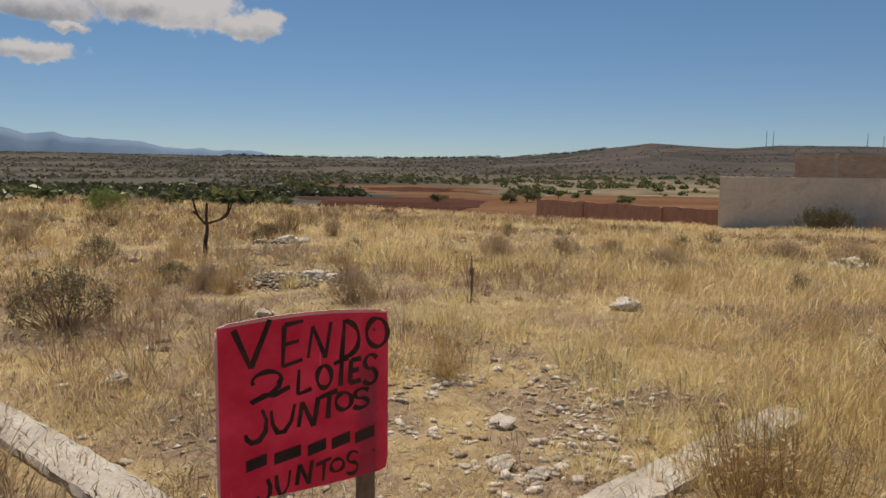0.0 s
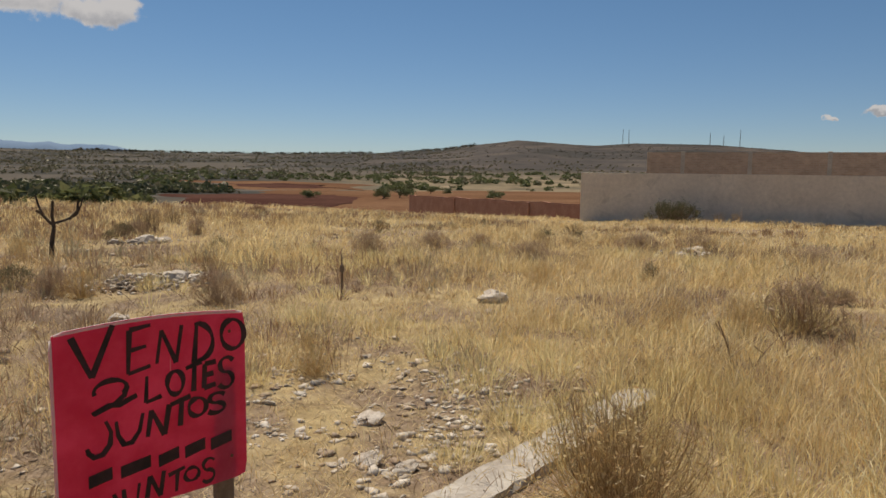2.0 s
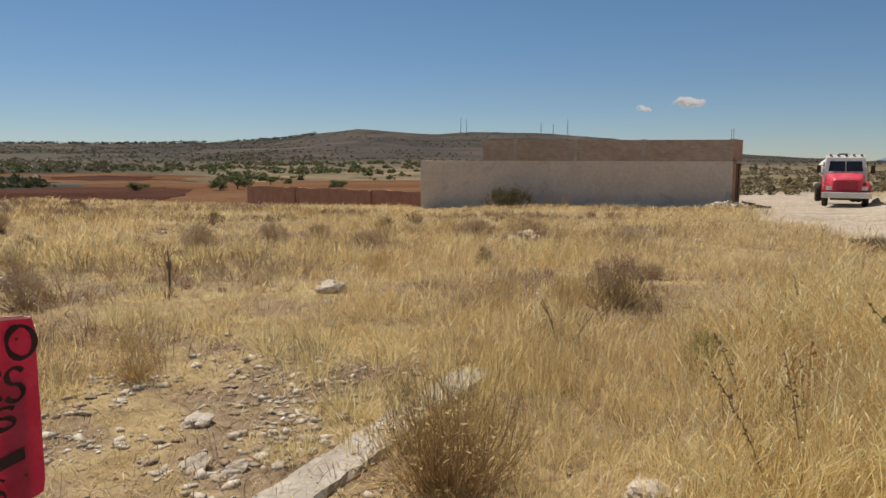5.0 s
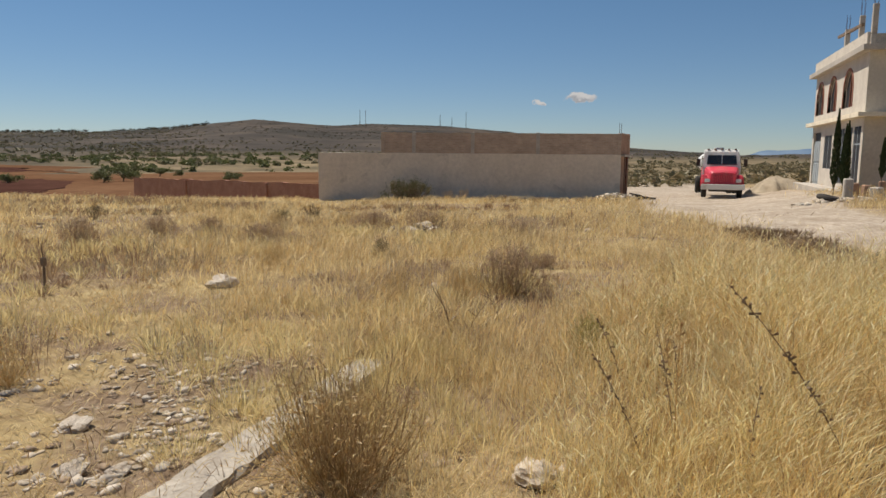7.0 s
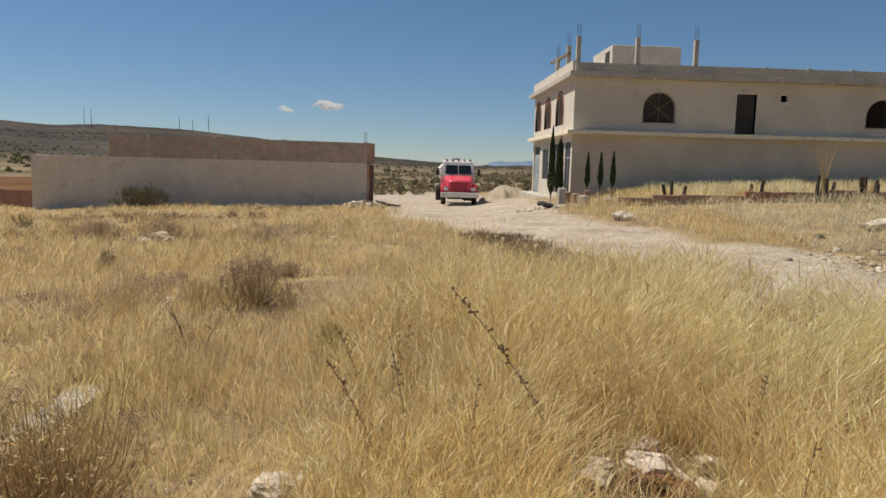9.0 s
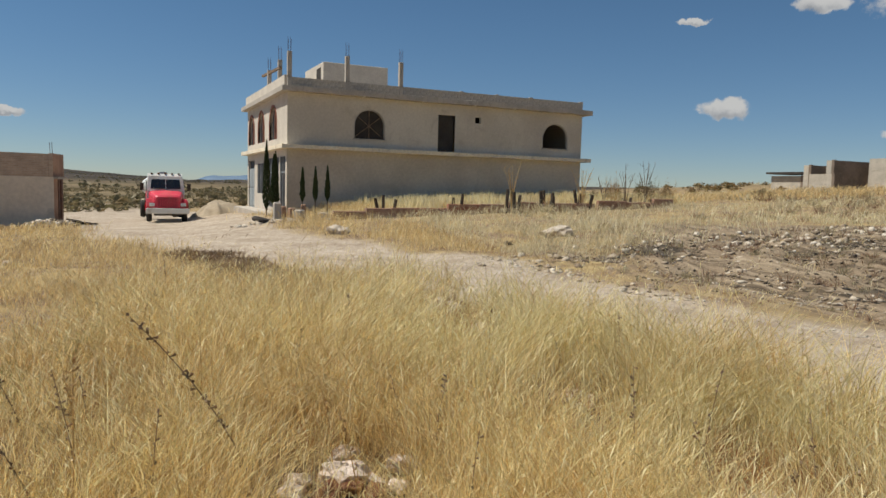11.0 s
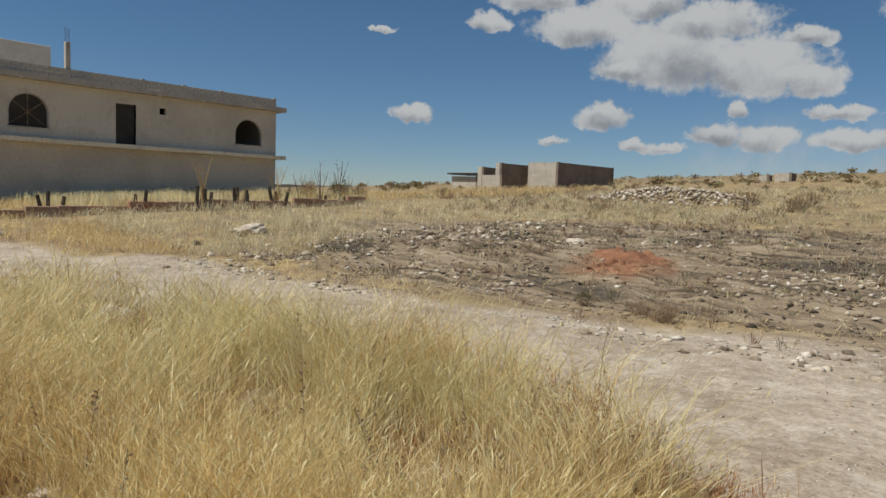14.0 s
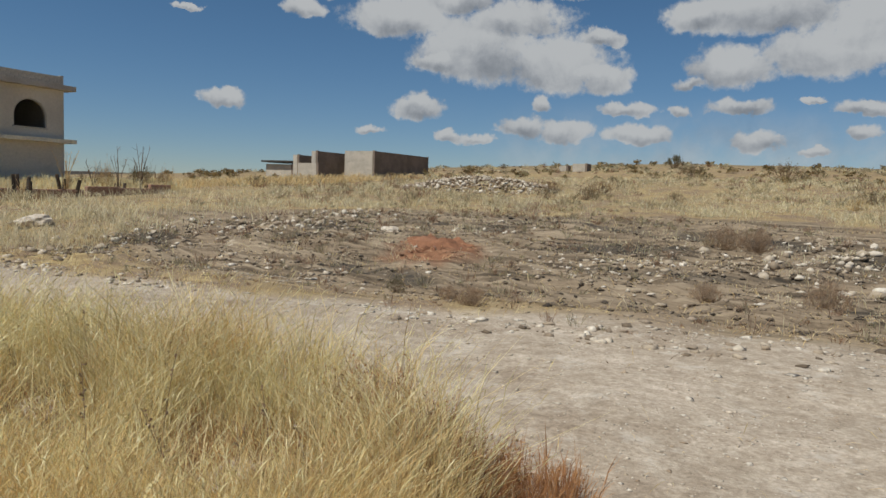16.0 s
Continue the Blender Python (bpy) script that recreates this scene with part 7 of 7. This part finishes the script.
rng_b = random.Random(12)
for _ in range(46):
    r, a = rng_b.uniform(9, 34), radians(rng_b.uniform(8, 88))
    bush(rng_b.choice(["brown", "straw", "straw", "grey", "russet"]), r * math.cos(a), r * math.sin(a), rng_b.uniform(0.2, 0.42), rng_b.uniform(0.8, 1.3))
for _ in range(44):
    r, a = rng_b.uniform(27, 100), radians(rng_b.uniform(-108, -42))
    if not (33 < r * math.cos(a) < 46 and r * math.sin(a) > -72):
        bush(rng_b.choice(["brown", "straw", "grey", "grey"]), r * math.cos(a), r * math.sin(a), rng_b.uniform(0.3, 0.8), rng_b.uniform(0.9, 1.5))


def tube(bm, pts, radii, n=4):
    """One continuous tapering stem through the points."""
    rings = []
    for p, r in zip(pts, radii):
        rings.append([bm.verts.new(p + Vector((math.cos(6.2832 * k / n) * r, math.sin(6.2832 * k / n) * r, 0))) for k in range(n)])
    for a, b in zip(rings, rings[1:]):
        for k in range(n):
            bm.faces.new((a[k], a[(k + 1) % n], b[(k + 1) % n], b[k]))
    bm.faces.new(rings[0][::-1])
    bm.faces.new(rings[-1])


def stalk(x, y, h, lx, ly, mat=TWIG, buds=14, thick=0.004, label="single tall dark dead stalk with dry buds", fork=0):
    """One tall dry stalk that leans by (lx, ly), with buds along its upper half."""
    rnd = random.Random(int(x * 911 + y * 577))
    z = float(ground_z(x, y))
    t = thing("dead_stalk", (x, y, z), label, "dry stalk", "tall dead stalks")
    bm = bmesh.new()
    pts = [Vector((lx * f * f * 0.6 + lx * f * 0.4, ly * f * f * 0.6 + ly * f * 0.4, h * f - (0.02 if f == 0 else 0))) for f in (i / 6 for i in range(7))]
    tube(bm, pts, [thick * (1 - 0.09 * k) for k in range(7)])
    part("stem", bm, mat, t)
    for _ in range(fork):
        bm = bmesh.new()
        b = pts[rnd.randint(2, 4)]
        e = b + Vector((rnd.uniform(-0.2, 0.2), rnd.uniform(-0.2, 0.2), rnd.uniform(0.08, 0.25))) * h * 1.2
        rod(bm, b, e, thick * 0.6, thick * 0.4, 4)
        part("twig", bm, mat, t)
    if buds:
        bm = bmesh.new()
        for _ in range(buds):
            f = rnd.uniform(0.4, 1.0)
            k = min(5, int(f * 6))
            b = pts[k].lerp(pts[k + 1], f * 6 - k)
            o = Vector((rnd.uniform(-1, 1), rnd.uniform(-1, 1), rnd.uniform(0, 0.8))).normalized() * rnd.uniform(0.008, 0.03)
            rod(bm, b, b + o, thick * 0.5, thick * 1.8, 4)
        tagged(part("seed_spike", bm, mat, t), kind="stuff")


stalk(3.39, -1.05, 0.95, 0.17, 0.58, buds=40, thick=0.005)
stalk(3.34, -0.16, 0.60, 0.1, 0.28, buds=24)
stalk(4.34, 0.0, 0.52, 0.1, 0.2, buds=16)
stalk(4.2, -0.3, 0.5, 0.0, 0.05, buds=12)
for k in range(64):
    r = rng_b.uniform(3.0, 9.5)
    a = radians(rng_b.uniform(-62, -2))
    x, y = r * math.cos(a), r * math.sin(a)
    if road_mask(x, y) < 0.3:
        stalk(x, y, rng_b.uniform(0.45, 0.85), rng_b.uniform(-0.1, 0.15), rng_b.uniform(-0.12, 0.12), TWIG if k % 3 else SEED, rng_b.randint(8, 18), 0.003 + 0.0002 * r, "thin dead weed stalk with dark seed buds")
stalk(5.64, 1.5, 0.42, -0.05, 0.12, buds=0, thick=0.008, label="forked dead branch standing in grass", fork=5)
stalk(5.5, 1.35, 0.35, 0.1, -0.16, buds=0, thick=0.007, label="forked dead branch standing in grass", fork=4)
stalk(6.2, 1.2, 0.4, 0.0, 0.2, buds=0, thick=0.006, label="forked dead branch standing in grass", fork=4)


def dead_tree():
    x, y = 5.42, 13.06
    t = thing("dead_tree", (x, y, float(ground_z(x, y))), "small dead forked tree with bare dark limbs", "tree")
    side = Vector((-0.92, 0.39, 0))     # across the view
    def p(a, b):
        return side * -a + Vector((0, 0, b))
    bm = bmesh.new()
    for a, b, r0, r1 in (((0, -0.1), (0.02, 0.25), 0.05, 0.042), ((0.02, 0.25), (0.06, 0.5), 0.042, 0.036), ((0.06, 0.5), (0.04, 0.72), 0.034, 0.026)):
        rod(bm, p(*a), p(*b), r0, r1, 8)
    part("trunk", bm, DARKWOOD, t)
    for chain in (((0.05, 0.55), (-0.1, 0.72), (-0.16, 0.9), (-0.2, 1.08)), ((0.05, 0.58), (0.25, 0.64), (0.42, 0.72), (0.5, 0.9), (0.54, 1.05)), ((0.3, 0.65), (0.44, 0.8), (0.46, 0.98)), ((0.04, 0.7), (0.06, 0.98)), ((-0.12, 0.76), (-0.2, 0.82))):
        bm = bmesh.new()
        for k in range(len(chain) - 1):
            rod(bm, p(*chain[k]), p(*chain[k + 1]), 0.026 - 0.004 * k, 0.022 - 0.004 * k, 6)
        part("limb", bm, DARKWOOD, t)


dead_tree()


def fence_stake(x, y, h):
    z = float(ground_z(x, y))
    t = thing("stake", (x, y, z), "thin dark wooden survey stake in the grass", "stake")
    bm = bmesh.new()
    rod(bm, (0, 0, -0.1), (0.01, 0.0, h * 0.6), 0.014, 0.014, 6)
    rod(bm, (0.01, 0, h * 0.6), (0.0, 0.01, h), 0.009, 0.006, 6)
    part("stick", bm, POST, t)
    part("notch", boxed(-0.02, 0.03, -0.02, 0.02, h * 0.55, h * 0.72, 0.006), POST, t)


fence_stake(6.06, 6.33, 0.55)


# ---------------------------------------------------------------- cypresses and saplings by the house
def cypress(x, y, h, w, bare, label):
    rng = np.random.default_rng(int(x * 31 + abs(y) * 17))
    z = float(ground_z(x, y))
    t = thing("cypress", (x, y, z), label, "tree", "cypresses by the house")
    bm = bmesh.new()
    rod(bm, (0, 0, -0.1), (0, 0, h * 0.9), 0.03, 0.012, 6)
    part("trunk", bm, POST, t)
    n = 2600
    f = rng.random(n) ** 0.9
    prof = w * np.clip(np.minimum(f * 6, 1) * (1 - f ** 2.2), 0.05, 1) * (0.75 + 0.5 * fbm(f * 9, f * 0 + x, 2, 3))
    a = rng.uniform(0, 6.28, n)
    rad = prof * np.sqrt(rng.random(n))
    c = np.stack([rad * np.cos(a), rad * np.sin(a), bare + (h - bare) * f], -1)
    up = np.stack([0.25 * np.cos(a), 0.25 * np.sin(a), np.ones(n)], -1) * (0.05 + 0.05 * rng.random(n))[:, None]
    sd = rng.normal(0, 1, (n, 3)) * 0.014
    v = np.stack([c - up, c + sd, c + up, c - sd], 1).reshape(-1, 3)
    fc = (np.array([(0, 1, 2), (0, 2, 3)])[None] + (np.arange(n) * 4)[:, None, None]).reshape(-1, 3)
    ob = new("crown", mesh_from("crown", v, fc, [CYPRESS]))
    ob.parent = t


for x, y in ((28.75, -7.35), (28.35, -7.78), (28.05, -8.2)):
    cypress(x, y, 2.1, 0.105, 0.75, "young slender dark cypress with a bare stem")
cypress(33.8, -6.85, 3.6, 0.2, 0.3, "tall ragged dark cypress before the house front")
cypress(35.4, -7.6, 3.1, 0.2, 0.3, "tall ragged dark cypress before the house front")
cypress(36.3, -7.7, 3.0, 0.2, 0.3, "tall ragged dark cypress before the house front")


def post_bunch(x, y, n, h, sapling=0.0):
    """Short dark posts that guard a bare sapling."""
    z = float(ground_z(x, y))
    rnd = random.Random(int(x * 7 + y * 13))
    t = thing("sapling_guard", (x, y, z), "cluster of short weathered posts round a bare sapling", "posts", "sapling guards")
    for k in range(n):
        a = 6.28 * k / n
        bm = bmesh.new()
        hh = h * rnd.uniform(0.75, 1.1)
        rod(bm, (0.25 * math.cos(a), 0.28 * math.sin(a), -0.3), (0.3 * math.cos(a) + rnd.uniform(-0.1, 0.1), 0.4 * math.sin(a) + rnd.uniform(-0.15, 0.15), hh), 0.085, 0.07, 6)
        part("post", bm, DARKWOOD, t)
    if sapling:
        bm = bmesh.new()
        for k in range(7):
            e = Vector((rnd.uniform(-0.3, 0.3), rnd.uniform(-0.5, 0.5), sapling * rnd.uniform(0.6, 1.0)))
            m = Vector((e.x * 0.3, e.y * 0.3, e.z * 0.55))
            rod(bm, (0, 0, -0.1), m, 0.02, 0.014, 5)
            rod(bm, m, e, 0.014, 0.006, 5)
            for _ in range(3):
                b = m.lerp(e, rnd.uniform(0.2, 1))
                rod(bm, b, b + Vector((rnd.uniform(-0.15, 0.15), rnd.uniform(-0.25, 0.25), rnd.uniform(0.02, 0.25))), 0.008, 0.004, 4)
        part("sapling", bm, STRAW if x < 27.6 else POST, t, "bare leafless sapling")


for x, y, n, h, s in ((27.75, -10.6, 3, 0.85, 0), (27.7, -13.9, 2, 0.85, 0), (27.1, -16.3, 4, 0.95, 2.3), (27.2, -18.2, 4, 0.9, 0.9), (27.5, -20.3, 3, 0.9, 2.3), (28.0, -23.3, 2, 0.5, 2.5), (28.1, -24.6, 2, 0.5, 2.4), (28.6, -22.4, 2, 0.4, 1.6)):
    post_bunch(x, y, n, h, s)
for k in range(10):
    y = -22.5 - k * 0.5
    bush(("brown", "grey", "russet")[k % 3], 28.3 + rng_b.uniform(0, 2.5), y + rng_b.uniform(-0.8, 0.8), rng_b.uniform(0.8, 1.6), rng_b.uniform(0.35, 0.55), "tall thin half-dead weed by the low wall")


# ---------------------------------------------------------------- scrub and trees in the distance
def scrub_mass(name, label, spots, mat, cards=26):
    """Many far shrubs in one mesh: each a clump of small leaf-cards with gaps. spots: arrays x, y, width, height."""
    x, y, w, h = spots
    n = len(x)
    rng = np.random.default_rng(n)
    z = ground_z(x, y)
    T = np.repeat(np.arange(n), cards)
    m = len(T)
    d = rng.normal(0, 1, (m, 3))
    d /= np.linalg.norm(d, axis=1)[:, None]
    rad = rng.random(m) ** 0.4
    lump = 0.75 + 0.5 * rng.random(m)
    c = np.stack([x[T] + d[:, 0] * rad * w[T] * 0.5 * lump, y[T] + d[:, 1] * rad * w[T] * 0.5 * lump, z[T] + h[T] * (0.5 + 0.48 * d[:, 2] * rad * lump)], -1)
    s = (w[T] * rng.uniform(0.16, 0.34, m))[:, None]
    a, b = rng.normal(0, 1, (m, 3)), rng.normal(0, 1, (m, 3))
    a, b = a / np.linalg.norm(a, axis=1)[:, None] * s, b / np.linalg.norm(b, axis=1)[:, None] * s
    a[:, 2] *= 0.6
    v = np.stack([c - a, c + b, c + a], 1).reshape(-1, 3)
    f = np.arange(m * 3).reshape(-1, 3)
    tagged(new(name, mesh_from(name, v, f, [mat])), label, "scrub", kind="stuff")


def spread(n, a0, a1, r0, r1, w0, w1, ratio, seed, clump=0.45, scale=60.0, power=1.0):
    rng = np.random.default_rng(seed)
    a = np.radians(rng.uniform(a0, a1, n))
    r = r0 + (r1 - r0) * rng.random(n) ** power
    x, y = r * np.cos(a), r * np.sin(a)
    k = fbm(x / scale, y / scale, 3, seed) > clump
    x, y = x[k], y[k]
    w = w0 + (w1 - w0) * rng.random(len(x)) ** 1.8
    return x, y, w, w * ratio * rng.uniform(0.75, 1.2, len(x))


def off_fields(s, open_land=0.0):
    x, y, w, h = s
    r, a = np.hypot(x, y), np.degrees(np.arctan2(y, x))
    on = ((a > 20) & (a < 61) & (r < 350)) | ((a > 20) & (a < 54) & (r < 475)) | ((a > 44) & (a < 57) & (r > 428) & (r < 640))
    k = ~on & (strip_of(x, y) < 1.0 - open_land)
    return x[k], y[k], w[k], h[k]


FARGREEN = blade_material("valley_green", [(0.075, 0.10, 0.036), (0.125, 0.15, 0.06), (0.18, 0.195, 0.083), (0.22, 0.225, 0.105)], 0.3)
PLAINSCRUB = blade_material("plain_bush", [(0.12, 0.115, 0.06), (0.19, 0.17, 0.095), (0.28, 0.235, 0.14), (0.33, 0.265, 0.16)], 0.35)
BELT = blade_material("belt_green", [(0.045, 0.06, 0.028), (0.07, 0.085, 0.04), (0.10, 0.11, 0.055), (0.135, 0.13, 0.075)], 0.3)
HILLSCRUB = blade_material("hill_scrub", [(0.075, 0.068, 0.045), (0.10, 0.088, 0.06), (0.13, 0.105, 0.075)], 0.1)
scrub_mass("valley_trees", "dark belt of thorn trees in the valley", off_fields(spread(2400, 55, 95, 190, 520, 2.5, 7.0, 0.6, 101, 0.34, 60), 0.0), BELT, 34)
scrub_mass("valley_scrub", "scattered dark scrub across the valley", off_fields(spread(5200, 4, 95, 160, 1500, 1.8, 6.0, 0.6, 102, 0.42, 80, 0.7), 0.25), SCRUB, 26)
scrub_mass("valley_hedge", "green bushes along the valley fields", off_fields(spread(1700, 8, 62, 470, 900, 3.0, 8.0, 0.5, 103, 0.42, 70), 0.2), FARGREEN, 36)
scrub_mass("hill_scrub", "dark scrub on the far hillside", off_fields(spread(8000, 4, 95, 1200, 3250, 3.0, 9.0, 0.4, 104, 0.38, 220, 0.6), 0.2), HILLSCRUB, 7)
scrub_mass("olive_scrub", "dense dark olive scrub on the far valley side", off_fields(spread(7000, 36, 95, 520, 3000, 3.0, 10.0, 0.45, 109, 0.36, 160, 0.7), 0.3), SCRUB, 14)
scrub_mass("skyline_trees", "dark line of trees along the far valley crest", spread(900, 36, 66, 3000, 3290, 9.0, 18.0, 0.6, 110, 0.36, 200), HILLSCRUB, 12)
scrub_mass("plain_scrub", "brown and green scrub on the plain past the road", spread(2600, -14, 12, 75, 420, 0.7, 2.2, 0.55, 105, 0.46, 22, 0.9), PLAINSCRUB, 18)
scrub_mass("far_plain_scrub", "fine dark scrub on the far plain", spread(2000, -32, 14, 420, 2600, 2.5, 7.0, 0.4, 106, 0.50, 120), SCRUB, 14)
scrub_mass("edge_scrub", "low green scrub at the edge of the plot", spread(260, 60, 92, 34, 90, 0.6, 1.8, 0.55, 107, 0.5, 9), FARGREEN, 40)
scrub_mass("crest_scrub", "dry weeds along the crest of the rise", spread(380, -110, -40, 60, 125, 0.4, 1.4, 0.5, 108, 0.45, 10), blade_material("crest_weed", [(0.24, 0.17, 0.09), (0.36, 0.27, 0.14), (0.20, 0.18, 0.09), (0.42, 0.33, 0.18)], 0.3), 26)


def valley_tree(az, r, w, h):
    x, y = r * math.cos(radians(az)), r * math.sin(radians(az))
    z = float(ground_z(x, y))
    t = thing("valley_tree", (x, y, z), "round dark green thorn tree by the red field", "tree", "trees by the fields")
    rng = np.random.default_rng(int(az * 10 + r))
    bm = bmesh.new()
    rod(bm, (0, 0, -0.5), (0.2, 0, h * 0.55), 0.28, 0.16, 7)
    part("trunk", bm, POST, t)
    for k in range(4):
        bm = bmesh.new()
        a = 1.57 * k + rng.random()
        rod(bm, (0.1, 0, h * 0.3), (w * 0.3 * math.cos(a), w * 0.3 * math.sin(a), h * 0.7), 0.14, 0.05, 5)
        part("limb", bm, POST, t)
    n = 1500
    cl = rng.normal(0, 1, (9, 3)) * [w * 0.24, w * 0.24, h * 0.16] + [0, 0, h * 0.56]
    c = cl[rng.integers(0, 9, n)] + rng.normal(0, 1, (n, 3)) * [w * 0.11, w * 0.11, h * 0.10]
    a, b = rng.normal(0, 1, (n, 3)), rng.normal(0, 1, (n, 3))
    a, b = a / np.linalg.norm(a, axis=1)[:, None] * w * 0.045, b / np.linalg.norm(b, axis=1)[:, None] * w * 0.045
    v = np.stack([c - a, c + b, c + a], 1).reshape(-1, 3)
    ob = new("crown", mesh_from("crown", v, np.arange(n * 3).reshape(-1, 3), [FARGREEN]))
    ob.parent = t


for az, r, w, h in ((42.0, 262, 9.0, 6.0), (43.3, 255, 7.0, 4.0), (41.4, 300, 6.0, 6.5), (49.3, 262, 7.0, 3.4), (34.5, 255, 6.0, 3.0), (39.5, 330, 4.5, 4.0), (38.2, 340, 5.0, 3.6)):
    valley_tree(az, r, w, h)

# ---------------------------------------------------------------- single blocks and bricks
block_mesh = {}
for owner, (x0, x1, y0, y1, z0, z1) in blocks:
    key = (round(x1 - x0, 3), round(y1 - y0, 3), round(z1 - z0, 3))
    if key not in block_mesh:
        bm = boxed(-key[0] / 2, key[0] / 2, -key[1] / 2, key[1] / 2, -key[2] / 2, key[2] / 2)
        me = bpy.data.meshes.new("brick")
        bm.to_mesh(me)
        bm.free()
        me.materials.append(BLOCK if key[2] > 0.1 else CLAY)
        block_mesh[key] = me
    ob = new("brick", block_mesh[key])
    ob.parent = owner
    ob.matrix_basis = Matrix.Translation(((x0 + x1) / 2, (y0 + y1) / 2, (z0 + z1) / 2))
